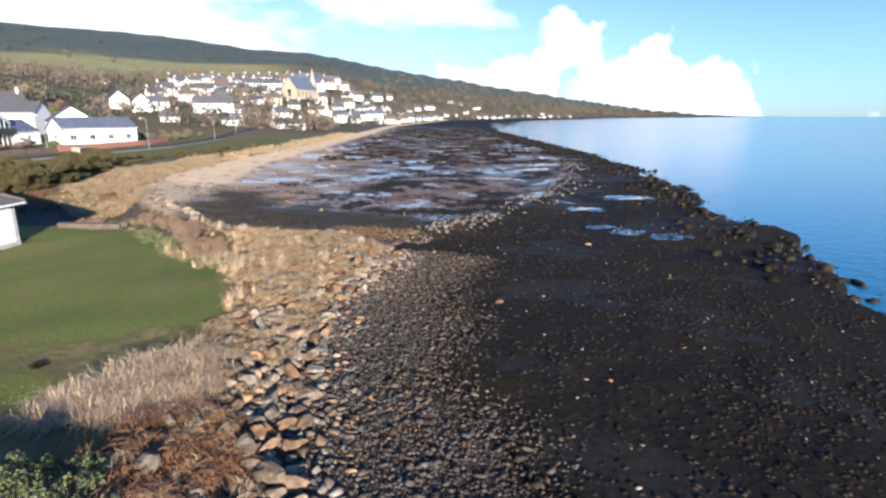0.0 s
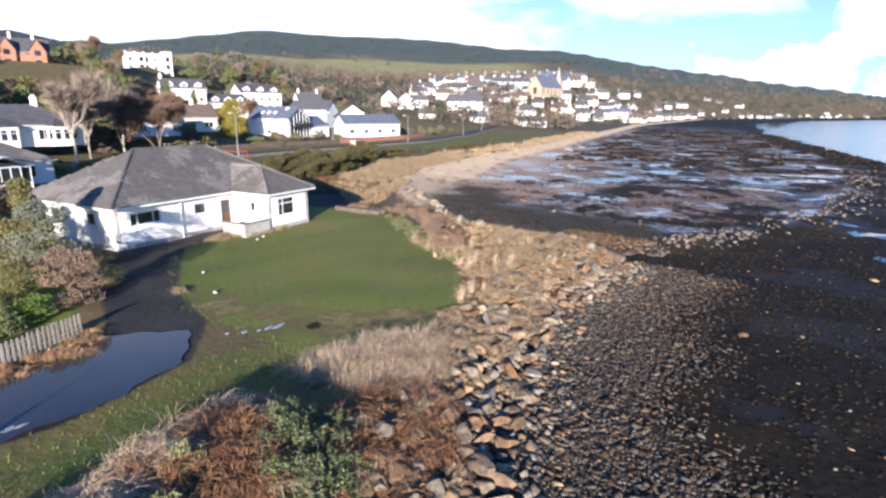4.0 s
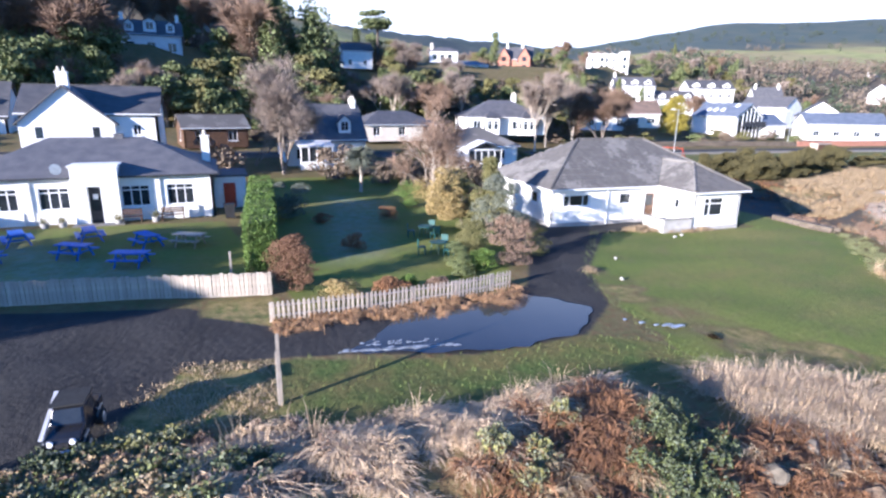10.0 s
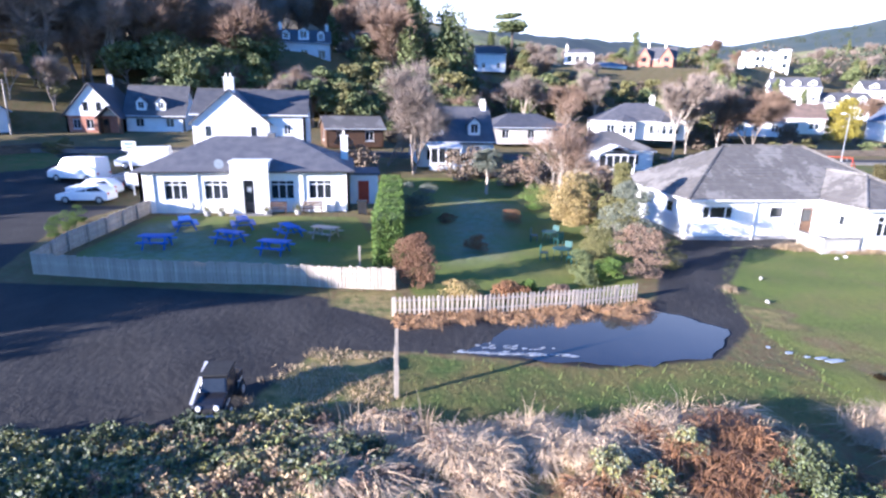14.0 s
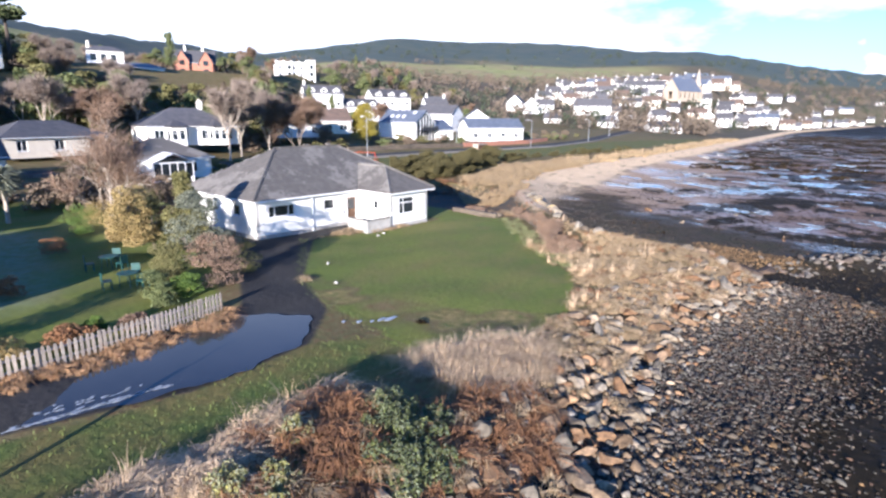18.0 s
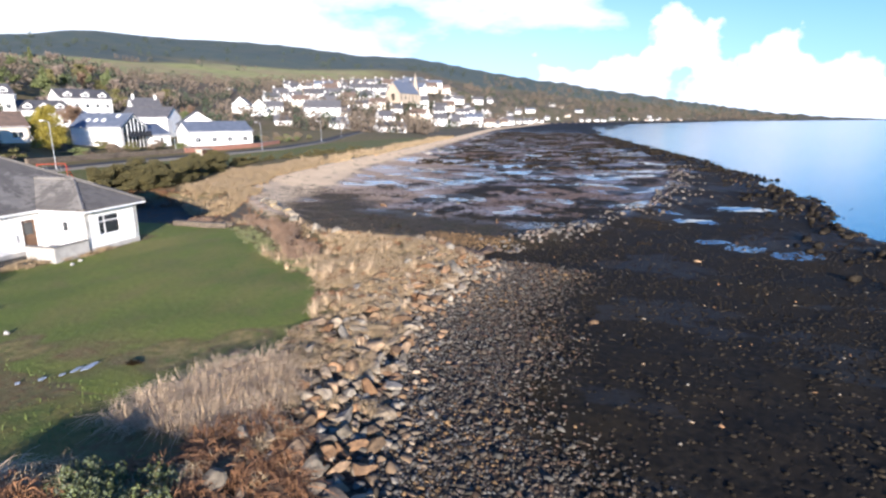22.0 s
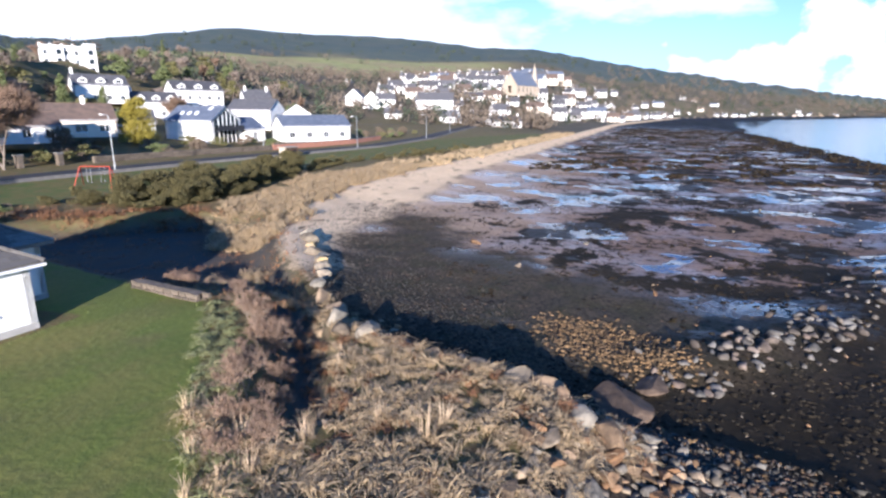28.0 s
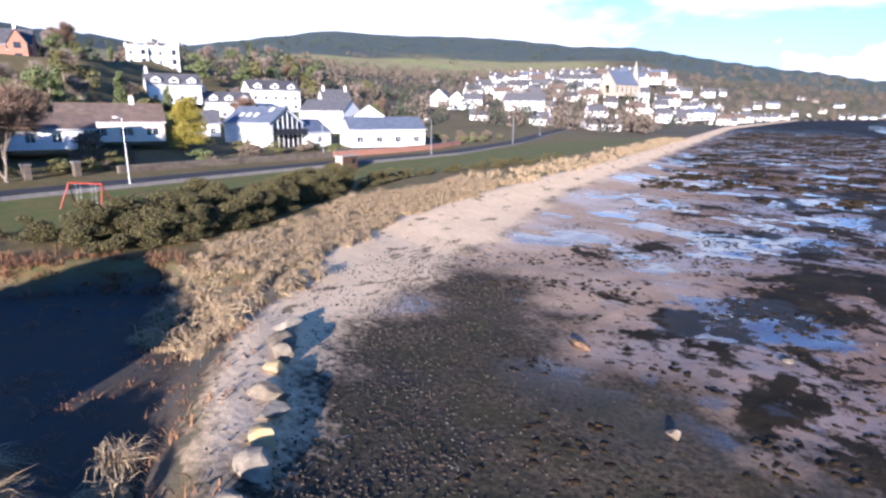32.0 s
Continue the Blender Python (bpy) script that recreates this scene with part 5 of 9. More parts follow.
def dormer_cottage():
    h = house("dormer_cottage", pose(-66.5, 8.3, 0.9, 0, 0, 92), "white cottage with slate roof, two dormers and a glazed porch", 9.4, 8.0, 3.2, 4.0, front=(3,), ends=(1,), chimneys=(), dormers=((2.4, 1.5, 1.4), (7.0, 1.5, 1.4)))
    chimney(h, 0.5, 4.0, 5.5, 7.9, 0.6, 1.0, 3, M["render"], M["redstone"])
    chimney(h, 8.9, 4.0, 5.5, 7.8, 0.6, 1.0, 3)
    v = part("veranda", boxes((0.9, -2.5, 2.5, 4.85, -2.26, 2.65)), M["upvc"], h, "white timber veranda head beam")
    for x in (1.0, 1.9, 2.8, 3.7, 4.6):
        part("post", boxes((x, -2.43, 0, x + 0.12, -2.28, 2.5)), M["upvc"], v)
    part("pane", boxes((1.05, -2.33, 0.9, 4.7, -2.31, 2.45)), M["glass"], v)
    part("low_wall", boxes((0.95, -2.42, 0, 4.75, -2.26, 0.88)), M["render"], v)
    part("veranda_roof", ([(0.8, -2.6, 2.65), (4.9, -2.6, 2.65), (4.9, -0.01, 3.1), (0.8, -0.01, 3.1), (0.8, -2.6, 2.58), (4.9, -2.6, 2.58), (4.9, -0.01, 3.03), (0.8, -0.01, 3.03)], BOXF), M["upvc"], v)
    s = house("garden_bungalow", pose(-67.0, 29.2, 0.4, 0, 0, 84), "small white bungalow with grey hipped roof and glazed sun room", 9.6, 8.0, 2.7, 2.2, roof="hip", roofmat="tile", front=(2,), ends=(1,))
    g = part("sun_room", boxes((1.6, -2.6, 2.3, 6.2, -2.45, 2.42)), M["upvc"], s, "white glazed sun room head beam")
    for x in (1.6, 2.5, 3.4, 4.3, 5.2, 6.1):
        part("mullion", boxes((x, -2.6, 0, x + 0.1, -2.5, 2.297)), M["upvc"], g)
    for x in (1.6, 6.1):
        part("side_wall", boxes((x, -2.497, 0, x + 0.1, -0.003, 2.3)), M["upvc"], g)
    part("pane", boxes((1.7, -2.56, 0.7, 6.1, -2.54, 2.28)), M["glass"], g)
    part("low_wall", boxes((1.62, -2.58, 0, 6.18, -2.48, 0.68)), M["render"], g)
    part("sun_room_roof", solid_roof([(1.3, -2.9, 2.42), (3.9, -2.9, 3.5), (6.5, -2.9, 2.42), (1.3, 0.2, 2.42), (3.9, 0.2, 3.5), (6.5, 0.2, 2.42)], [(0, 1, 4, 3), (1, 2, 5, 4)], 0.08), M["upvc"], g)
    b = house("bay_house", pose(-87.0, 41.0, 3.4, 0, 0, 78), "white bay-fronted bungalow with grey hipped slate roofs", 14.0, 10.0, 3.0, 2.8, roof="hip", front=(4,), ends=(2,), wsize=(1.4, 1.5))
    for x in (4.2, 10.6):
        tw = [(x - 1.6, -0.01), (x - 1.1, -1.3), (x + 1.1, -1.3), (x + 1.6, -0.01)]
        for k in range(3):
            n = math.dist(tw[k], tw[k + 1])
            wn_ = even(2 if k == 1 else 1, n, 0.8, 0.9, 2.4)
            wall(b, tw[k], tw[k + 1], 2.9, wn_, M["render"], 0.15)
            for q in wn_:
                window(b, tw[k], tw[k + 1], q, (), (0.7,), back=0.06)
        part("bay_roof", solid_roof([(x - 1.9, 0, 2.95), (x - 1.3, -1.6, 2.95), (x + 1.3, -1.6, 2.95), (x + 1.9, 0, 2.95), (x, 1.2, 4.0)], [(0, 1, 4), (1, 2, 4), (2, 3, 4)], 0.1), M["slate"], b)
    chimney(b, 9.6, 5.0, 5.2, 6.8, 0.7, 0.6, 2)
    house("road_bungalow", pose(-84.0, 22.0, 2.6, 0, 0, 96), "low grey bungalow with blue gabled porch among shrubs", 13.0, 8.0, 2.6, 2.0, roof="hip", roofmat="slate", front=(3,), ends=(1,), wallmat="cream")
    d = house("gabled_house", pose(-98, 70, 3.6, 0, 0, 70), "white low house half hidden by a bare tree", 12.0, 7.0, 2.7, 2.0, front=(4,), roofmat="browntile", ends=(1,))
    return d


dormer_cottage()


def hill_villas():
    house("blue_villa", pose(-134, -15.2, 17.2, 0, 0, 92), "white hillside villa with slate roof and three gabled dormers", 11.6, 8.0, 4.2, 3.0, front=(3,), ends=(1,), wsize=(1.6, 1.8), dormers=((2.0, 1.6, 1.5), (5.8, 2.4, 2.0), (9.6, 1.6, 1.5)), chimneys=((0.6, 4, 8.4), (11.0, 4, 8.4)))
    a = house("terrace_house", at(-172, 66, 68, 17.6), "long low white house on a hillside terrace", 20.0, 8.0, 3.2, 1.4, roof="hip", front=(6,), ends=(1,), roofmat="bluetile")
    part("upper_floor", boxes((1.0, 2.0, 3.3, 10.0, 7.0, 7.4)), M["render"], a)
    part("upper_roof", solid_roof(*hip(0.6, 1.6, 10.4, 7.4, 7.4, 1.3)), M["slate"], a)
    for x in (2.0, 4.4, 6.8):
        part("pane", boxes((x, 1.97, 4.6, x + 1.4, 1.99, 6.4)), M["glass"], a)
    chimney(a, 1.6, 5, 7.6, 9.6)
    house("white_lodge", at(-150, 34, 86, 17.2), "white lodge with red-brown base among dark trees", 8.0, 7.0, 4.6, 2.2, front=(2, 2), ends=(1,), wsize=(1.0, 1.4))
    r = house("red_house", at(-202, 107, 58), "red sandstone house with steep slate gables", 14.0, 9.0, 5.0, 4.4, wallmat="redstone", front=(4, 4), ends=(2,), chimneys=((4, 4.5, 11.0), (10, 4.5, 11.0)))
    for x in (0.8, 8.7):
        vs = [(x, -1.2, 0), (x + 4.5, -1.2, 0), (x + 4.5, -1.2, 5.4), (x + 2.25, -1.2, 9.0), (x, -1.2, 5.4)]
        vs += [(p, 3.0, q) for p, _, q in vs]
        part("gable_wall", (vs, [(0, 1, 2, 3, 4), (1, 6, 7, 2), (0, 4, 9, 5)]), M["redstone"], r)
        part("gable_roof", solid_roof([(x - 0.3, -1.5, 5.2), (x + 2.25, -1.5, 9.2), (x + 4.8, -1.5, 5.2), (x - 0.3, 3, 5.2), (x + 2.25, 3, 9.2), (x + 4.8, 3, 5.2)], [(0, 1, 4, 3), (1, 2, 5, 4)]), M["slate"], r)
        part("pane", boxes((x + 1.4, -1.24, 1.0, x + 3.1, -1.203, 2.6)), M["glass"], r)
        part("pane", boxes((x + 1.4, -1.24, 4.0, x + 3.1, -1.203, 5.6)), M["glass"], r)
    t = house("hotel", at(-192, 144, 60, None, 3.0), "tall white three-storey hotel with a parapet on the hill", 14.0, 9.0, 8.6, 0.8, roof="hip", front=(5, 5, 5), ends=(3, 3, 3), wsize=(1.1, 1.6), storey=2.7)
    part("tower", boxes((12.2, -1.2, 0, 15.2, 3.5, 9.8), (12.0, -1.4, 9.8, 15.4, 3.7, 10.2)), M["render"], t)
    part("bay", boxes((3.6, -1.0, 0, 6.2, 0.0, 8.9)), M["render"], t)
    for st in range(3):
        part("pane", boxes((13.0, -1.24, 1.0 + 2.8 * st, 14.4, -1.203, 2.7 + 2.8 * st)), M["glass"], t)
        part("pane", boxes((4.2, -1.04, 1.0 + 2.7 * st, 5.6, -1.003, 2.6 + 2.7 * st)), M["glass"], t)
    part("parapet", boxes((-0.3, -0.3, 8.66, 14.3, 0.0, 9.3), *[(x, -0.35, 9.3, x + 0.6, 0.05, 9.8) for x in (-0.3, 2.6, 5.6, 8.6, 11.4)]), M["render"], t)


hill_villas()


def roadside_buildings():
    a = house("health_centre", pose(-105.5, 111.6, 1.9, 0, 0, 2), "white building with blue-grey roof and a tall glazed gable", 12.5, 8.9, 4.8, 2.9, roofmat="bluetile", front=(1,), ends=(), wsize=(0.9, 1.1), category="building")
    g = [(0.7, 0.05), (8.2, 0.05), (8.2, 4.75), (4.45, 7.15), (0.7, 4.75)]
    vs = [(12.52, p, q) for p, q in g] + [(12.60, p, q) for p, q in g]
    part("glazed_gable", (vs, [(5, 6, 7, 8, 9), (4, 3, 2, 1, 0), (0, 1, 6, 5), (1, 2, 7, 6), (2, 3, 8, 7), (3, 4, 9, 8), (4, 0, 5, 9)]), M["glass"], a)
    for y in (1.9, 3.2, 4.4, 5.7, 7.0):
        part("mullion", boxes((12.603, y, 0.05, 12.70, y + 0.12, 4.75 + 0.55 * min(y - 0.7, 8.2 - y))), M["upvc"], a)
    part("balcony", boxes((12.605, 0.5, 2.55, 13.9, 8.4, 2.75), (13.84, 0.5, 2.75, 13.9, 8.4, 3.7)), M["darkmetal"], a, "dark balcony with a glass rail")
    for x, f in ((2.6, 0.35), (4.6, 0.35), (6.6, 0.35), (9.2, 0.7)):
        y, z = 4.45 * f, 4.8 + 2.9 * f + 0.2
        part("skylight", ([(x, y, z), (x + 0.9, y, z), (x + 0.9, y + 0.9, z + 0.6), (x, y + 0.9, z + 0.6), (x, y, z - 0.1), (x + 0.9, y, z - 0.1), (x + 0.9, y + 0.9, z + 0.5), (x, y + 0.9, z + 0.5)], BOXF), M["upvc"], a)
    house("clinic_link", pose(-92.0, 121.0, 1.8, 0, 0, 86), "low white link with a blue-grey roof", 6.0, 8.0, 3.0, 2.4, roofmat="bluetile", front=(1,), ends=(1,), category="building")
    house("clinic_wing", pose(-86.6, 127.4, 1.7, 0, 0, 57), "low white wing with blue-grey roof beside the road", 16.8, 8.0, 3.6, 2.4, roofmat="bluetile", front=(4,), ends=(1,), wsize=(1.4, 1.3), category="building")
    house("clinic_gable", pose(-91.0, 147.0, 2.0, 0, 0, 128), "white gabled hall with a grey roof behind the clinic", 14.0, 10.0, 5.0, 3.4, roofmat="slate", front=(2,), ends=(), category="building")
    house("clinic_hall", pose(-126.6, 152.9, 3.0, 0, 0, 10), "white hall with shallow grey roof", 14.0, 9.0, 6.0, 3.0, roofmat="slate", front=(), ends=(), category="building")
    house("brown_roof_bungalow", pose(-106.0, 82.0, 3.9, 0, 0, 62), "cream bungalow with brown tile roof and picture windows", 14.8, 8.5, 3.1, 2.8, wallmat="cream", roofmat="browntile", front=(4,), ends=(1,), wsize=(1.9, 1.3), chimneys=((10.5, 4.2, 6.9),))
    house("garden_cottage", at(-126.0, 115.0, 55, None, 0.3), "small white cottage with a slate roof", 9.0, 7.5, 3.2, 2.8, front=(3,), ends=(1,))
    for x, y, w in ((-152, 125.3, 13.0), (-146.2, 137.8, 12.6)):
        house("terrace_villa", at(x, y, 65, None, 1.8), "white two-storey villa with slate roof and twin gables", w, 8.0, 4.9, 2.8, front=(4, 4), ends=(1,), dormers=((2.2, 2.2, 0.9), (w / 2, 2.2, 0.9), (w - 2.2, 2.2, 0.9)), chimneys=((0.5, 4, 9.0),), group="villas on the terrace")
    house("white_apartment_house", at(-152, 158, 68), "white two-storey house with dormered slate roof above the road", 16.0, 9.0, 6.6, 3.0, front=(5, 5), ends=(1,), dormers=((2.6, 2.4, 1.0), (8.0, 2.4, 1.0), (13.4, 2.4, 1.0)))
    house("steep_gable_house", at(-147, 185, 60), "white and stone house with steep gables among trees", 10.0, 9.0, 6.0, 4.6, front=(3, 3), ends=(1,), chimneys=((1, 4, 11.6), (9, 4, 11.6)))
    for x, y, rz, w in ((-166, 300, 110, 15), (-150, 292, 118, 17), (-134, 304, 20, 20), (-126, 318, 112, 13)):
        house("gabled_white_house", at(x, y, rz, None, 0.3), "large white gabled house behind the shore road", w, 9.5, 5.2, 4.2, roofmat="slate", front=(4, 4), ends=(1,), group="large white houses by the road")


roadside_buildings()

# ---- the village ----


def village():
    rng = random.Random(7)
    kinds = []
    for w, d, e, r, rm, wm, f in ((8.5, 7, 3.0, 3.0, "slate", "render", (2,)), (10, 7.5, 5.2, 3.2, "slate", "render", (3, 3)), (13, 8, 5.4, 3.2, "slate", "render", (4, 4)), (9, 8, 5.0, 3.4, "bluetile", "render", (2, 2)), (11, 8, 5.2, 3.0, "browntile", "cream", (3, 3)), (16, 8, 3.2, 2.6, "slate", "render", (5,))):
        kinds.append(house("village_house", pose(0, 0, -500), "white rendered village house with a dark pitched roof", w, d, e, r, roofmat=rm, wallmat=wm, front=f, ends=(1,), chimneys=((0.6, d / 2, e + r + 1.0), (w - 0.6, d / 2, e + r + 1.0)), group="village houses", has_sill=False, bars=()))
    far = []
    for w, d, e, r, rm, wm in ((9, 7.5, 5.0, 3.4, "slate", "render"), (13, 8, 5.2, 3.2, "slate", "render"), (8, 7, 3.2, 3.2, "slate", "render"), (17, 8, 5.4, 3.0, "bluetile", "render"), (10, 8, 5.2, 3.4, "browntile", "cream")):
        h = house("village_house", pose(0, 0, -500), "white rendered village house with a dark pitched roof", w, d, e, r, roofmat=rm, wallmat=wm, front=(), ends=(), chimneys=((0.7, d / 2, e + r + 1.0),), group="village houses")
        for st in range(2 if e > 4 else 1):
            for i in range(3):
                x = w * (i + 0.5) / 3 - 0.6
                part("pane", boxes((x, -0.05, 1.0 + 2.6 * st, x + 1.2, -0.004, 2.4 + 2.6 * st)), M["glass"], h)
        far.append(h)
    spots = []
    # streets that climb the slope behind the bay: bearing from the plan's origin, and distance
    for r, a0, a1, step in ((300, -27, -15, 4.6), (340, -28, -14, 3.6), (390, -28, -11, 2.2), (425, -27, -10.5, 1.7), (460, -27, -10, 1.6), (500, -26, -9, 1.45), (545, -26, -9, 1.3), (590, -24, -8, 1.25), (640, -22, -7, 1.2), (690, -19, -6.5, 1.2)):
        a = a0 + rng.uniform(0, 1)
        while a < a1:
            spots.append((a, r * rng.uniform(0.985, 1.015)))
            a += step * rng.uniform(0.8, 1.3)
    y = 430.0
    while y < 2500:                     # a row of houses along the far shore
        x = float(np.interp(y, Y_EDGE, X_EDGE)) - rng.uniform(18, 55)
        spots.append((math.degrees(math.atan2(x, y)), math.hypot(x, y)))
        y += rng.uniform(14, 40) * (1 + y / 1500)
    for r, a0, a1, step in ((560, -8.5, -5, 1.0), (760, -7.5, -4, 1.0), (900, -6, -2, 1.4), (1500, 0, 4, 1.2)):
        a = a0 + rng.uniform(0, 0.5)
        while a < a1:
            spots.append((a, r * rng.uniform(1.0, 1.03)))
            a += step * rng.uniform(0.8, 1.7)
    for a, r in spots:
        x, y = r * math.sin(radians(a)), r * math.cos(radians(a))
        if x - np.interp(y, Y_EDGE, X_EDGE) > -14 or math.hypot(x + 115, y - 420) < 24:
            continue
        k = rng.choice(kinds if r < 400 else far)
        rz = -a + rng.choice((0, 0, 0, 0, 90, 20, -25)) + rng.uniform(-8, 8)
        m = pose(x, y, hgt(x, y) - 0.8, 0, 0, rz) @ Matrix.Scale(rng.uniform(0.95, 1.25) if r > 400 else 1.0, 4)
        if k.matrix_basis.translation.z < -300:
            k.matrix_basis = m
        else:
            copy_thing(k, m).matrix_basis = m
    for k in kinds + far:
        if k.matrix_basis.translation.z < -300:
            k.matrix_basis = pose(-150 - 6 * len(k.name), 430, hgt(-210, 430) - 0.5, 0, 0, 100)
    # long white hotel and hall by the shore road
    c = thing("church", pose(-108, 420, hgt(-115, 420) - 0.5, 0, 0, 70), "stone church with slate roof and a tall spire in the village", "church")
    wall(c, (0, 0), (26, 0), 8, even(5, 26, 1.4, 2.5, 6.0), M["palestone"])
    wall(c, (26, 0), (26, 13), 8, [(5, 2, 8, 7)], M["palestone"], peak=8)
    wall(c, (26, 13), (0, 13), 8, [], M["palestone"])
    wall(c, (0, 13), (0, 0), 8, [(5, 2, 8, 7)], M["palestone"], peak=8)
    part("roof", solid_roof(*gable(-0.5, -0.6, 26.5, 13.6, 7.4, 9.0), 0.3), M["bluetile"], c, "blue-grey slate church roof")
    part("tower", boxes((26.3, 2, 0, 32.3, 8, 11)), M["palestone"], c)
    part("spire", tube([(29.3, 5, 11), (29.3, 5, 24)], [2.4, 0.1], 8), M["palestone"], c, "tall pale stone spire")


village()

# ---- road, walls, fences, water ----


def road_strip():
    xs = np.interp(np.arange(-160, 480, 4.0), [p[1] for p in ROAD], [p[0] for p in ROAD])
    ys = np.arange(-160, 480, 4.0)
    vs, fs = [], []
    for i, (x, y) in enumerate(zip(xs, ys)):
        for o, dz in ((-3.4, -0.3), (-3.4, 0.10), (3.4, 0.10), (3.4, -0.3)):
            vs.append((x + o, y, hgt(x, y) + dz))
        if i:
            b = 4 * (i - 1)
            fs += [(b + k, b + k + 1, b + k + 5, b + k + 4) for k in range(3)]
    tagged(new("road", mesh_of("road", vs, fs, M["asphalt"])), "grey asphalt coast road", "road", kind="structure")
    for side, nm in ((-4.5, "pavement"), (3.9, "kerb")):
        vs, fs = [], []
        wd = 1.0 if side < 0 else 0.15
        for i, (x, y) in enumerate(zip(xs, ys)):
            for o, dz in ((side - wd, -0.3), (side - wd, 0.2), (side + wd if side < 0 else side - 0.2, 0.2), (side + wd if side < 0 else side - 0.2, -0.3)):
                vs.append((x + o, y, hgt(x, y) + dz))
            if i:
                b = 4 * (i - 1)
                fs += [(b + k, b + k + 1, b + k + 5, b + k + 4) for k in range(3)]
        tagged(new(nm, mesh_of(nm, vs, fs, M["paving"])), "concrete edge along the coast road", nm, kind="structure")


road_strip()


def stone_garden_wall(name, line, h, label, piece=0.55, thick=0.35, seed=1):
    """A rubble wall along a line: a core and courses of single stones in front of it."""
    rng = random.Random(seed)
    w = thing(name, pose(0, 0, 0), label, "wall")
    protos = []
    for k in range(5):
        bm = bmesh.new()
        bmesh.ops.create_cube(bm, size=1.0)
        for v in bm.verts:
            v.co = Vector((v.co.x * rng.uniform(0.85, 1), v.co.y, v.co.z * rng.uniform(0.8, 1)))
        me = bpy.data.meshes.new("stone")
        bm.to_mesh(me)
        bm.free()
        me.materials.append(M["stonewall"])
        protos.append(me)
    for (ax, ay), (bx, by) in zip(line, line[1:]):
        n = math.hypot(bx - ax, by - ay)
        za, zb = hgt(ax, ay), hgt(bx, by)
        m, _ = side_frame((ax, ay), (bx, by), 0)
        vs, fs = boxes((0, -thick / 2, 0, n, thick / 2, h - 0.025), m=m)
        vs = [(x, y, z - 0.15 + (za + (zb - za) * math.hypot(x - ax, y - ay) / n)) for x, y, z in vs]
        part("core", (vs, fs), M["stonewall"], w)
        for side in (-1, 1):
            rows = max(2, int(h / 0.3))
            for r in range(rows):
                x = rng.uniform(0, 0.3)
                while x < n:
                    lw = piece * rng.uniform(0.6, 1.4)
                    ob = new("stone", protos[rng.randrange(5)])
                    ob.parent = w
                    z = (za + (zb - za) * x / n) - 0.15 + (r + 0.5) * h / rows
                    ob.matrix_local = m @ Matrix.Translation((x + lw / 2, side * (thick / 2), z)) @ Matrix.Diagonal((lw * 0.94, 0.12 + 0.05 * rng.random(), h / rows * 0.93, 1))
                    x += lw
    return w


stone_garden_wall("roadside_wall", [(-81.5, 77), (-81.0, 88), (-80.0, 98), (-78.5, 112)], 1.1, "low rubble stone garden wall beside the road", 1.1, 0.5, 3)
stone_garden_wall("lawn_end_wall", [(-28.9, 40.5), (-24.1, 40.1)], 0.55, "low weathered stone wall at the end of the lawn", 0.5, 0.4, 4)
stone_garden_wall("car_park_wall", [(-66.0, -46.5), (-71.0, -41.6), (-74.4, -36.4)], 1.2, "rubble stone wall above the grass bank by the car park", 1.0, 0.5, 6)


def clinic_wall():
    w = thing("clinic_wall", pose(0, 0, 0), "long low pinkish wall in front of the clinic", "wall")
    line = [(-78.3, 113), (-77.0, 128), (-76.5, 142), (-79, 160)]
    for a, b in zip(line, line[1:]):
        m, n = side_frame(a, b, 0)
        vs, fs = boxes((0, -0.15, 0, n, 0.15, 1.15), m=m)
        part("wall", ([(x, y, z + hgt(x, y) - 0.1) for x, y, z in vs], fs), M["redstone"], w)
        vs, fs = boxes((0, -0.2, 1.153, n, 0.2, 1.25), m=m)
        part("coping", ([(x, y, z + hgt(x, y) - 0.1) for x, y, z in vs], fs), M["paving"], w)
    for x, y in ((-82.0, 72.5), (-82.4, 67.5)):
        g = thing("gate_pier", pose(x, y, hgt(x, y) - 0.05), "square stone gate pier beside the road", "pier", "gate piers")
        part("shaft", boxes((-0.35, -0.35, 0, 0.35, 0.35, 1.6)), M["stonewall"], g)
        part("cap", boxes((-0.45, -0.45, 1.603, 0.45, 0.45, 1.8)), M["paving"], g)


clinic_wall()


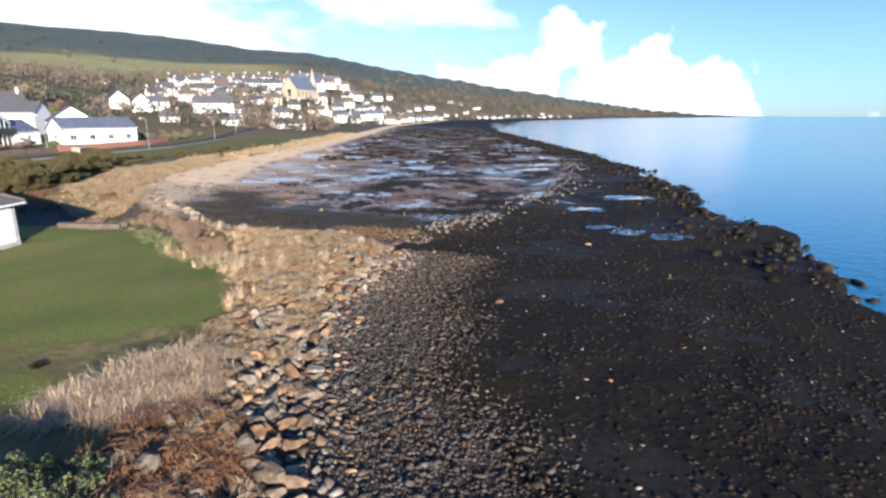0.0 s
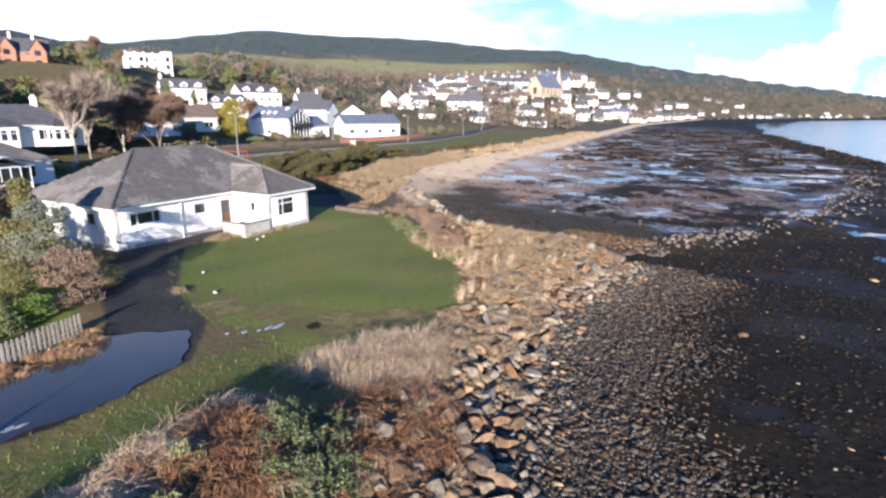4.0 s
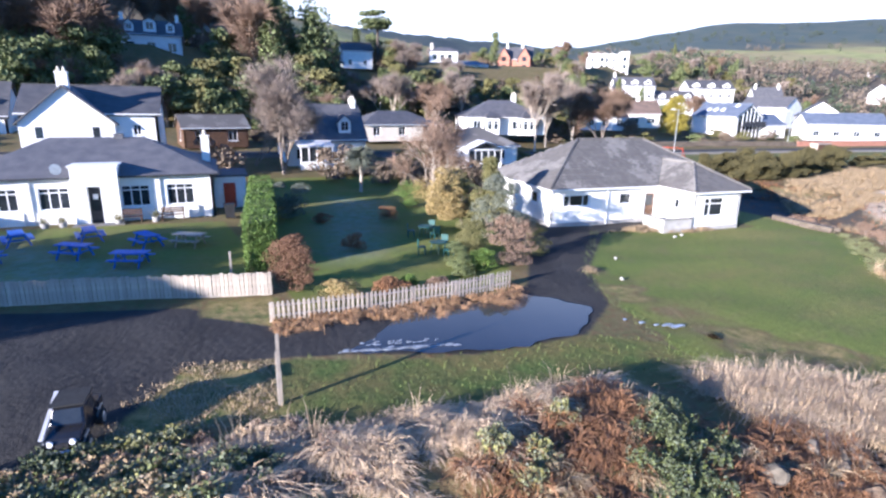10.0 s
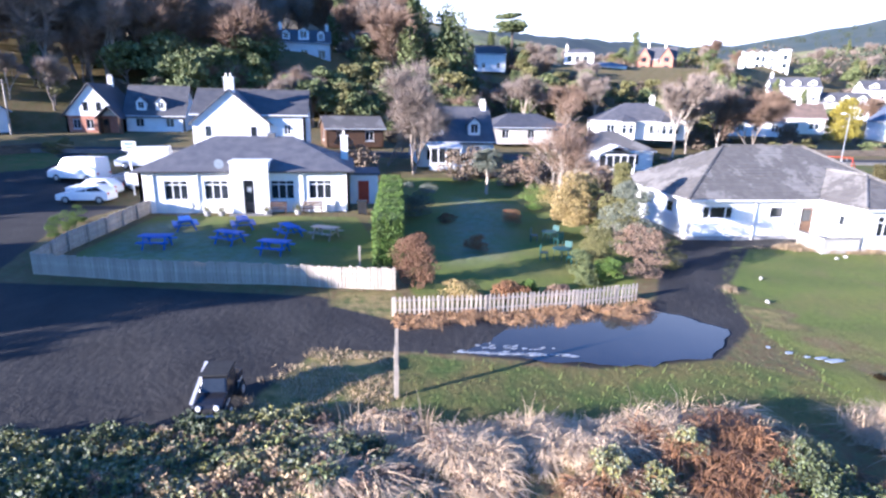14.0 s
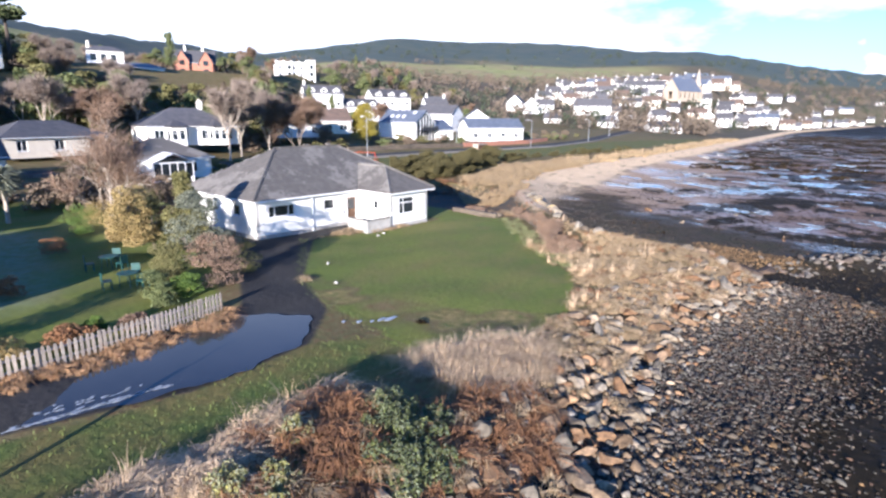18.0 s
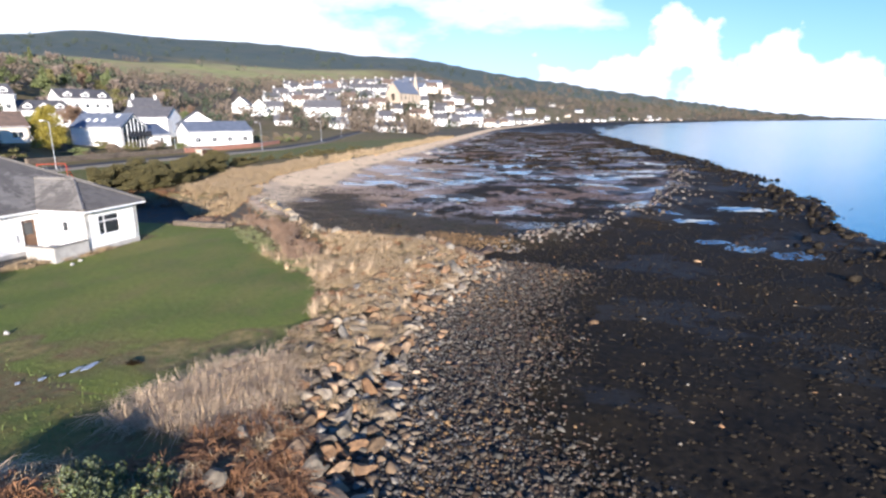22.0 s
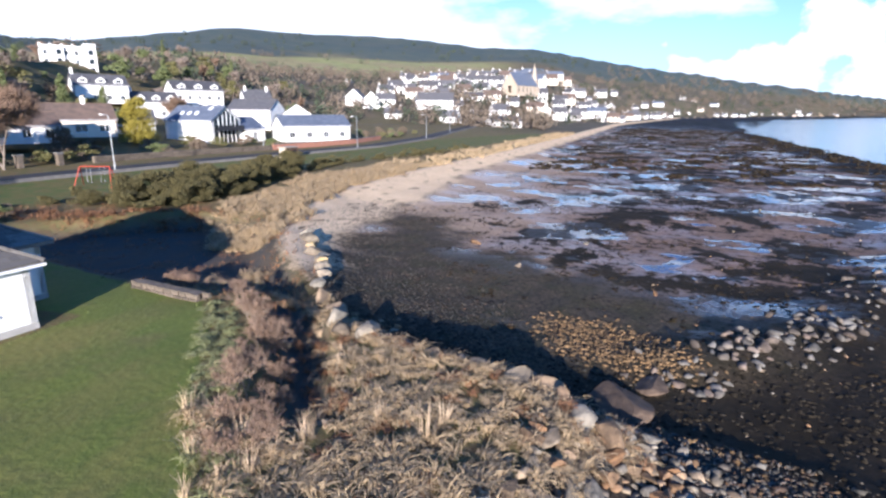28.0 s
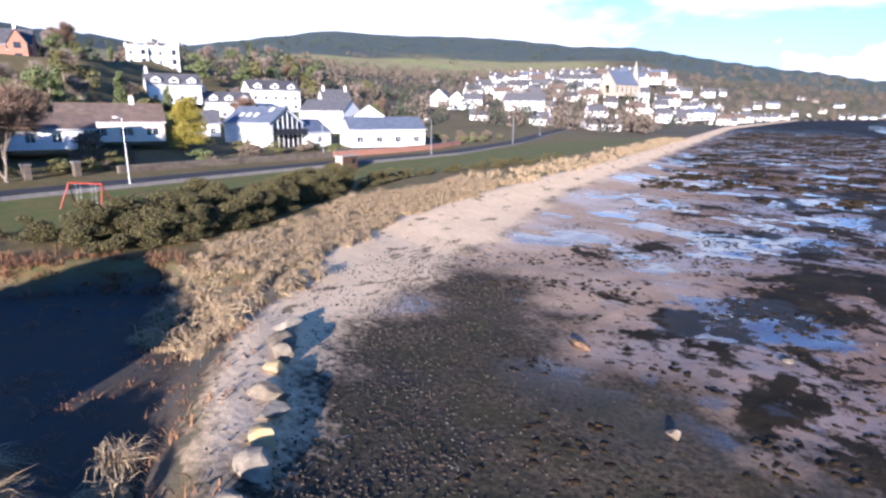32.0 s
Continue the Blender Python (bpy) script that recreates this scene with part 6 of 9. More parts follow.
def board_fence():
    f = thing("board_fence", pose(0, 0, 0), "weathered close-boarded timber fence round the inn lawn", "fence")
    line = [(-44.0, -15.0), (-33.1, -15.8), (-28.7, -15.4), (-26.8, -9.6), (-25.7, -4.0), (-24.8, -0.8), (-24.3, 2.0)]
    rng = random.Random(3)
    board = mesh_of("board", *boxes((-0.075, -0.012, 0, 0.075, 0.012, 1.0)), M["timber"])
    post_me = mesh_of("post", *boxes((-0.05, -0.05, 0, 0.05, 0.05, 1.15)), M["timber"])
    for (ax, ay), (bx, by) in zip(line, line[1:]):
        n = math.hypot(bx - ax, by - ay)
        m, _ = side_frame((ax, ay), (bx, by), 0)
        k = int(n / 0.165)
        for i in range(k):
            ob = new("board", board)
            ob.parent = f
            ob.matrix_local = m @ Matrix.Translation((n * (i + 0.5) / k, 0.03, rng.uniform(-0.02, 0.02))) @ Matrix.Rotation(rng.uniform(-0.02, 0.02), 4, "Y") @ Matrix.Diagonal((1, 1, rng.uniform(0.98, 1.06) * 1.05, 1))
        for i in range(int(n / 2.2) + 1):
            ob = new("post", post_me)
            ob.parent = f
            ob.matrix_local = m @ Matrix.Translation((min(n, i * 2.2), -0.06, -0.1))
        for z in (0.3, 0.85):
            part("rail", boxes((0, -0.05, z - 0.04, n, 0.0, z + 0.04), m=m), M["timber"], f)
    p = thing("picket_fence", pose(0, 0, 0), "grey weathered picket fence with gaps along the track", "fence")
    picket = mesh_of("picket", [(-0.05, -0.01, 0), (0.05, -0.01, 0), (0.05, 0.01, 0), (-0.05, 0.01, 0), (-0.05, -0.01, 0.95), (0.05, -0.01, 0.95), (0.05, 0.01, 0.95), (-0.05, 0.01, 0.95), (0, -0.01, 1.02), (0, 0.01, 1.02)], [(0, 3, 2, 1), (0, 1, 5, 8, 4), (3, 7, 9, 6, 2), (1, 2, 6, 5), (0, 4, 7, 3), (4, 8, 9, 7), (5, 6, 9, 8)], M["timber"])
    line = [(-21.0, 1.6), (-20.8, 5.5), (-21.0, 9.6), (-21.5, 12.6)]
    for (ax, ay), (bx, by) in zip(line, line[1:]):
        n = math.hypot(bx - ax, by - ay)
        m, _ = side_frame((ax, ay), (bx, by), 0)
        k = int(n / 0.19)
        for i in range(k):
            ob = new("picket", picket)
            ob.parent = p
            ob.matrix_local = m @ Matrix.Translation((n * (i + 0.5) / k, 0.03, 0.04 + rng.uniform(-0.02, 0.02))) @ Matrix.Rotation(rng.uniform(-0.03, 0.03), 4, "Y") @ Matrix.Diagonal((1, 1, 0.82, 1))
        for i in range(int(n / 2.0) + 1):
            ob = new("post", post_me)
            ob.parent = p
            ob.matrix_local = m @ Matrix.Translation((min(n, i * 2.0), -0.06, -0.1)) @ Matrix.Diagonal((1, 1, 0.78, 1))
        for z in (0.25, 0.66):
            part("rail", boxes((0, -0.05, z - 0.035, n, 0.0, z + 0.035), m=m), M["timber"], p)
    s = thing("gate_post", pose(-14.6, 1.2, hgt(-14.6, 1.2) - 0.1, 0, 2, 0), "tall leaning pale timber gate post beside the track", "post")
    part("post", boxes((-0.065, -0.065, 0, 0.065, 0.065, 1.75)), M["timber"], s)
    part("batten", boxes((0.068, -0.045, 1.2, 0.10, 0.045, 2.35)), M["timber"], s)


board_fence()


def pool():
    c = (-17.9, 9.6)
    z = hgt(-19.6, 13.4) + 0.0
    zz = max(z, hgt(*c) + 0.06)
    n = 64
    vs = []
    ang = [math.atan2(p[1] - c[1], p[0] - c[0]) for p in POOL]
    order = sorted(range(len(POOL)), key=lambda i: ang[i])
    aa = [ang[i] for i in order]
    rr_ = [math.hypot(POOL[i][0] - c[0], POOL[i][1] - c[1]) for i in order]
    for i in range(n):
        a = -math.pi + 2 * math.pi * i / n
        r = float(np.interp(a, [aa[-1] - 2 * math.pi, *aa, aa[0] + 2 * math.pi], [rr_[-1], *rr_, rr_[0]])) * (1 + 0.03 * math.sin(9 * a) + 0.03 * math.sin(17 * a))
        vs.append((c[0] + r * math.cos(a), c[1] + r * math.sin(a), 0.035))
    me = mesh_of("pool", vs, [tuple(range(n))], M["poolwater"])
    tagged(new("pool_water", me), "still flood pool with thin ice over the track", "water", kind="structure")
    rng = random.Random(2)
    ice = thing("thin_ice", pose(0, 0, 0), "broken white rim of thin ice on the pool", "ice")
    def sheet(x, y, w, d):
        k = 11
        r = [rng.uniform(0.6, 1.0) for _ in range(k)]
        top = [(x + w * r[i] * math.cos(6.283 * i / k), y + d * r[i] * math.sin(6.283 * i / k), 0.052) for i in range(k)]
        part("sheet", (top + [(a, b, 0.037) for a, b, _ in top], [tuple(range(k)), tuple(reversed(range(k, 2 * k)))] + [(i, k + i, k + (i + 1) % k, (i + 1) % k) for i in range(k)]), M["ice"], ice)
    for i in range(90):                # rim at the shallow end
        f = rng.random()
        x, y = -16.45 - 0.85 * f + rng.gauss(0, 0.05), 7.6 - 4.0 * f + rng.gauss(0, 0.06)
        sheet(x, y, rng.uniform(0.012, 0.035), rng.uniform(0.05, 0.22))
    for i in range(26):
        f = rng.random()
        sheet(-16.9 - 0.9 * f + rng.gauss(0, 0.12), 7.2 - 3.0 * f + rng.gauss(0, 0.2), rng.uniform(0.01, 0.03), rng.uniform(0.04, 0.14))
    for x, y, w, d in ((-14.9, 16.4, 0.16, 0.42), (-15.15, 16.1, 0.12, 0.3), (-15.7, 15.3, 0.12, 0.2), (-15.3, 15.7, 0.1, 0.14), (-16.2, 14.9, 0.12, 0.1)):
        sheet(x, y, w, d)


M["poolwater"] = mat("pool_water", (0.030, 0.028, 0.026), (0.045, 0.042, 0.04), 0.03, 0.4, 0.0, spec=0.4)
pool()

# ---- garden furniture ----


def picnic_table(material, label):
    t = thing("picnic_table", pose(0, 0, -300), label, "picnic table", "picnic tables on the inn lawn")
    for i in range(5):
        part("top_board", boxes((-0.9, -0.36 + i * 0.145, 0.72, 0.9, -0.36 + i * 0.145 + 0.135, 0.76)), M[material], t)
    for s in (-1, 1):
        for o in (0.56, 0.70):
            part("seat_board", boxes((-0.9, s * o - 0.065, 0.42, 0.9, s * o + 0.065, 0.46)), M[material], t)
        for x in (-0.6, 0.6):
            vs = [(x - 0.03, s * 0.2, 0.72), (x + 0.03, s * 0.2, 0.72), (x + 0.03, s * 0.3, 0.72), (x - 0.03, s * 0.3, 0.72), (x - 0.03, s * 0.55, 0), (x + 0.03, s * 0.55, 0), (x + 0.03, s * 0.65, 0), (x - 0.03, s * 0.65, 0)]
            part("leg", (vs, BOXF), M[material], t)
    for x in (-0.6, 0.6):
        part("cross_beam", boxes((x - 0.075, -0.75, 0.34, x - 0.035, 0.75, 0.415)), M[material], t)
    return t


pt = picnic_table("bluepaint", "bright blue painted picnic table on the lawn")
spots = [(-38.2, -10.9, 20), (-33.4, -11.2, 85), (-34.1, -7.3, 60), (-38.0, -7.2, 15), (-31.4, -4.3, 70), (-35.5, -3.9, 30)]
for i, (x, y, a) in enumerate(spots):
    if i == 0:
        pt.matrix_basis = pose(x, y, hgt(x, y), 0, 0, a)
    else:
        copy_thing(pt, pose(x, y, hgt(x, y), 0, 0, a))
gp = picnic_table("timber", "grey weathered picnic table on the inn lawn")
gp.matrix_basis = pose(-34.9, -1.6, hgt(-34.9, -1.6), 0, 0, 60)


def garden_bits():
    for x, y, a, lab in ((-32.3, 12.4, 40, "green garden table with chairs on the grass"), (-28.2, 11.6, 120, "dark green garden bench on the grass")):
        t = thing("garden_table", pose(x, y, hgt(x, y), 0, 0, a), lab, "garden table")
        part("top", tube([(0, 0, 0.68), (0, 0, 0.72)], [0.5, 0.5], 14), M["greenpaint"], t)
        for k in range(4):
            q = 1.57 * k + 0.78
            part("leg", tube([(0.35 * math.cos(q), 0.35 * math.sin(q), 0.68), (0.42 * math.cos(q), 0.42 * math.sin(q), 0)], [0.025, 0.02], 6), M["greenpaint"], t)
        for k in range(3):
            q = 2.1 * k + 0.3
            c = thing("garden_chair", pose(x + 0.95 * math.cos(q), y + 0.95 * math.sin(q), hgt(x, y), 0, 0, math.degrees(q) - 90), "green metal garden chair beside a table", "chair", "garden chairs")
            part("seat", boxes((-0.22, -0.22, 0.42, 0.22, 0.22, 0.46)), M["greenpaint"], c)
            part("backrest", boxes((-0.22, 0.19, 0.465, 0.22, 0.22, 0.9)), M["greenpaint"], c)
            for lx in (-0.19, 0.19):
                for ly in (-0.19, 0.19):
                    part("leg", boxes((lx - 0.02, ly - 0.02, 0, lx + 0.02, ly + 0.02, 0.42)), M["greenpaint"], c)
    for y in (-5.6, -2.9):
        b = thing("bench", pose(-43.0, y, hgt(-43, y), 0, 0, -90), "dark wooden bench against the inn wall", "bench", "benches by the inn")
        for i in range(3):
            part("seat_slat", boxes((-0.75, -0.2 + i * 0.14, 0.43, 0.75, -0.08 + i * 0.14, 0.46)), M["brown"], b)
        for i in range(3):
            part("back_slat", boxes((-0.75, -0.26, 0.55 + i * 0.14, 0.75, -0.23, 0.65 + i * 0.14)), M["brown"], b)
        for x in (-0.7, 0.7):
            part("leg", boxes((x - 0.035, 0.15, 0, x + 0.035, 0.22, 0.43)), M["brown"], b)
            part("back_leg", boxes((x - 0.035, -0.3, 0, x + 0.035, -0.22, 0.97)), M["brown"], b)
    bn = thing("wheeled_bin", pose(-42.6, 0.9, hgt(-42.6, 0.9)), "dark grey wheeled bin beside the inn", "bin")
    part("body", ([(-0.24, -0.3, 0.06), (0.24, -0.3, 0.06), (0.24, 0.3, 0.06), (-0.24, 0.3, 0.06), (-0.3, -0.37, 1.0), (0.3, -0.37, 1.0), (0.3, 0.37, 1.0), (-0.3, 0.37, 1.0)], BOXF), M["darkmetal"], bn)
    part("lid", boxes((-0.32, -0.4, 1.003, 0.32, 0.4, 1.08)), M["darkmetal"], bn)
    for x in (-0.27, 0.27):
        part("wheel", tube([(x - 0.03, 0.28, 0.1), (x + 0.03, 0.28, 0.1)], [0.1, 0.1], 12), M["rubber"], bn)
    for i, (x, y) in enumerate(((-42.8, -10.6), (-42.9, -9.6), (-42.8, -6.3), (-42.9, -4.0))):
        p = thing("flower_tub", pose(x, y, hgt(x, y)), "small dark planter tub along the inn wall", "planter", "tubs by the inn")
        part("tub", tube([(0, 0, 0), (0, 0, 0.35)], [0.2, 0.27], 12), M["plinth"], p)
        co, q = leaf_cloud(np.random.default_rng(i).normal(0, 0.13, (140, 3)) + np.array([0, 0, 0.5]), 0.06, np.random.default_rng(i))
        part("plant", raw_mesh_small("plant", co, q, M["olive"]), M["olive"], p)
    tbl = thing("garden_post", pose(-27.6, 0.4, hgt(-27.6, 0.4)), "short pale timber post on the inn lawn", "post")
    part("post", boxes((-0.05, -0.05, 0, 0.05, 0.05, 1.3)), M["timber"], tbl)


def raw_mesh_small(name, co, quads, material):
    return mesh_of(name, [tuple(v) for v in co], [tuple(int(i) for i in f) for f in quads], material)


def leaf_cloud(centres, size, rng, stretch=1.0):
    n = len(centres)
    a = rng.normal(size=(n, 3))
    a /= np.linalg.norm(a, axis=1)[:, None]
    b = np.cross(a, rng.normal(size=(n, 3)))
    b /= np.linalg.norm(b, axis=1)[:, None] + 1e-9
    a, b = a * size, b * size * 0.55
    return np.stack([centres - a, centres - b, centres + a, centres + b], 1).reshape(-1, 3), np.arange(4 * n).reshape(n, 4)


garden_bits()

# ---- vehicles ----


def wheel(parent, x, y, r, w, out):
    t = part("wheel", tube([(x, y - w / 2, r), (x, y + w / 2, r)], [r, r], 18), M["rubber"], parent)
    part("rim", tube([(x, y + out * (w / 2 + 0.003), r), (x, y + out * (w / 2 + 0.02), r)], [r * 0.62, r * 0.55], 14), M["metal"], t)


def shell(profile, half, inset):
    """A body from a side profile (x, z, is_roof), narrower where it is roof."""
    n = len(profile)
    vs = [(x, -(half - inset * k), z) for x, z, k in profile] + [(x, half - inset * k, z) for x, z, k in profile]
    fs = [tuple(range(n)), tuple(reversed(range(n, 2 * n)))] + [(i, n + i, n + (i + 1) % n, (i + 1) % n) for i in range(n)]
    return vs, fs


def car(name, m, label, paint, prof, length, half, glass, category="car", r=0.32, wx=(0.78, 3.4), group=""):
    c = thing(name, m, label, category, group)
    body = part("body", shell(prof, half, 0.14), M[paint], c)
    b = body.modifiers.new("bevel", "BEVEL")
    b.width, b.segments, b.limit_method = 0.06, 2, "ANGLE"
    for k, (x0, z0, x1, z1, x2, z2, x3, z3) in enumerate(glass):
        for s in (-1, 1):
            yy = s * (half - 0.06)
            vs = [(x0, yy, z0), (x1, yy, z1), (x2, s * (half - 0.13), z2), (x3, s * (half - 0.13), z3)]
            vs += [(x, y + s * 0.015, z) for x, y, z in vs]
            part("side_window", (vs, BOXF), M["glass"], c)
    for x in wx:
        for s in (-1, 1):
            wheel(c, x, s * (half - 0.08), r, 0.2, s)
    for s in (-1, 1):
        part("headlight", boxes((-0.03, s * half * 0.75 - 0.13, 0.62, 0.04, s * half * 0.75 + 0.13, 0.76)), M["metal"], c)
        part("tail_light", boxes((length - 0.04, s * half * 0.8 - 0.1, 0.75, length + 0.02, s * half * 0.8 + 0.1, 0.95)), M["redpaint"], c)
    return c


HATCH = [(0, 0.3, 0), (0, 0.72, 0), (0.2, 0.85, 0), (1.15, 1.0, 0), (1.75, 1.44, 1), (3.3, 1.46, 1), (3.95, 1.05, 0), (4.1, 0.85, 0), (4.1, 0.3, 0)]
HATCH_G = [(1.35, 1.03, 2.4, 1.03, 2.4, 1.38, 1.8, 1.38), (2.5, 1.03, 3.7, 1.05, 3.3, 1.38, 2.5, 1.38)]
VAN = [(0, 0.35, 0), (0, 0.9, 0), (0.5, 1.2, 0), (1.2, 1.35, 0), (1.75, 2.15, 1), (2.1, 2.3, 1), (5.3, 2.35, 1), (5.4, 0.35, 0)]
VAN_G = [(1.35, 1.35, 2.3, 1.35, 2.3, 1.95, 1.75, 1.95)]


def screens(c, x0, z0, x1, z1, half):
    """A windscreen over the sloping front of a body."""
    vs = [(x0 - 0.02, -half, z0), (x0 - 0.02, half, z0), (x1 - 0.02, half * 0.88, z1), (x1 - 0.02, -half * 0.88, z1)]
    vs += [(x + 0.02, y, z - 0.02) for x, y, z in vs]
    vs = [(x, y, z + 0.025) for x, y, z in vs]
    part("windscreen", (vs, BOXF), M["glass"], c)


for nm, x, y, a, paint, lab in (("hatchback", -49.6, -23.6, 85, "carwhite", "white hatchback car parked beside the inn"), ("hatchback", -52.2, -24.0, 85, "carwhite", "white estate car parked in a row beside the inn"), ("hatchback", -54.6, -22.6, 80, "cardark", "dark blue hatchback parked in a row of cars"), ("hatchback", -44.5, -33.0, 100, "carwhite", "white car parked across the road mouth")):
    c = car(nm, pose(x, y, hgt(x, y), 0, 0, a), lab, paint, HATCH, 4.1, 0.86, HATCH_G, group="cars by the inn")
    screens(c, 1.2, 1.03, 1.72, 1.4, 0.7)
for x, y, a, lab in ((-58.5, -28.0, 70, "white panel van parked beside cars"), (-64.0, -24.5, 95, "white high-roofed van parked behind the inn")):
    c = car("van", pose(x, y, hgt(x, y), 0, 0, a), lab, "carwhite", VAN, 5.4, 0.98, VAN_G, "van", 0.34, (1.0, 4.3), "vans by the inn")
    screens(c, 1.22, 1.4, 1.72, 2.1, 0.8)


def off_roader():
    c = thing("off_road_buggy", pose(-13.75, -3.85, hgt(-14, -4), 0, 0, 176) @ Matrix.Scale(0.64, 4), "black off-road buggy with a pale plank along one side", "buggy")
    body = part("body", shell([(0.0, 0.42, 0), (0.0, 0.86, 0), (0.12, 0.98, 0), (0.85, 1.12, 0), (1.15, 1.66, 1), (2.3, 1.74, 1), (2.42, 1.1, 0), (2.42, 0.42, 0)], 0.6, 0.08), M["carblack"], c, "glossy black cab and bonnet")
    b = body.modifiers.new("bevel", "BEVEL")
    b.width, b.segments, b.limit_method = 0.05, 2, "ANGLE"
    part("roof", boxes((1.05, -0.58, 1.76, 2.4, 0.58, 1.82)), M["rubber"], c, "black flat canopy roof")
    screens(c, 0.86, 1.12, 1.13, 1.6, 0.5)
    part("plank", ([(0.1, 0.58, 1.06), (0.1, 0.72, 1.06), (2.3, 0.72, 1.86), (2.3, 0.58, 1.86), (0.1, 0.58, 1.0), (0.1, 0.72, 1.0), (2.3, 0.72, 1.80), (2.3, 0.58, 1.80)], BOXF), M["paleplank"], c, "pale plank strapped along the side")
    part("cargo_bed", boxes((2.45, -0.65, 0.76, 3.1, 0.65, 0.82), (2.45, -0.65, 0.82, 3.1, -0.6, 1.1), (2.45, 0.6, 0.82, 3.1, 0.65, 1.1), (3.05, -0.6, 0.82, 3.1, 0.6, 1.1)), M["darkmetal"], c)
    for s in (-1, 1):
        vs = [(1.2, s * 0.545, 1.15), (2.3, s * 0.565, 1.15), (2.25, s * 0.525, 1.62), (1.35, s * 0.53, 1.62)]
        part("side_window", (vs + [(x, y + s * 0.02, z) for x, y, z in vs], BOXF), M["glass"], c)
        part("headlight", tube([(-0.05, s * 0.36, 0.86), (0.03, s * 0.36, 0.86)], [0.1, 0.11], 12), M["upvc"], c, "round white headlight")
        for x in (0.5, 2.5):
            wheel(c, x, s * 0.66, 0.36, 0.26, s)
            part("mudguard", tube([(x - 0.42, s * 0.66, 0.55), (x - 0.25, s * 0.66, 0.8), (x + 0.25, s * 0.66, 0.82), (x + 0.42, s * 0.66, 0.6)], [0.06, 0.08, 0.08, 0.06], 6), M["carblack"], c)
    part("bumper", tube([(-0.1, -0.5, 0.55), (-0.14, 0, 0.57), (-0.1, 0.5, 0.55)], [0.045] * 3, 8), M["metal"], c)
    part("grille", boxes((-0.03, -0.22, 0.6, -0.003, 0.22, 0.82)), M["darkmetal"], c)


off_roader()

# ---- street things ----


def lamp_post(x, y, h=7.4, a=0):
    l = thing("street_lamp", pose(x, y, hgt(x, y), 0, 0, a), "tall pale metal street lamp beside the coast road", "street lamp", "street lamps")
    part("pole", tube([(0, 0, -0.1), (0, 0, 1.2), (0, 0, 1.25), (0, 0, h)], [0.1, 0.1, 0.07, 0.05], 10), M["metal"], l)
    part("arm", tube([(0, 0, h - 0.05), (-0.4, 0, h + 0.12), (-0.9, 0, h + 0.15)], [0.045, 0.04, 0.035], 8), M["metal"], l)
    part("lantern", boxes((-1.5, -0.13, h + 0.06, -0.85, 0.13, h + 0.2)), M["upvc"], l)
    return l


lamp_post(-72.0, 73.0)
for x, y in ((-69.3, 131), (-72, 176), (-80, 216), (-93, 281), (-79.8, 112)):
    lamp_post(x, y, 7.0)


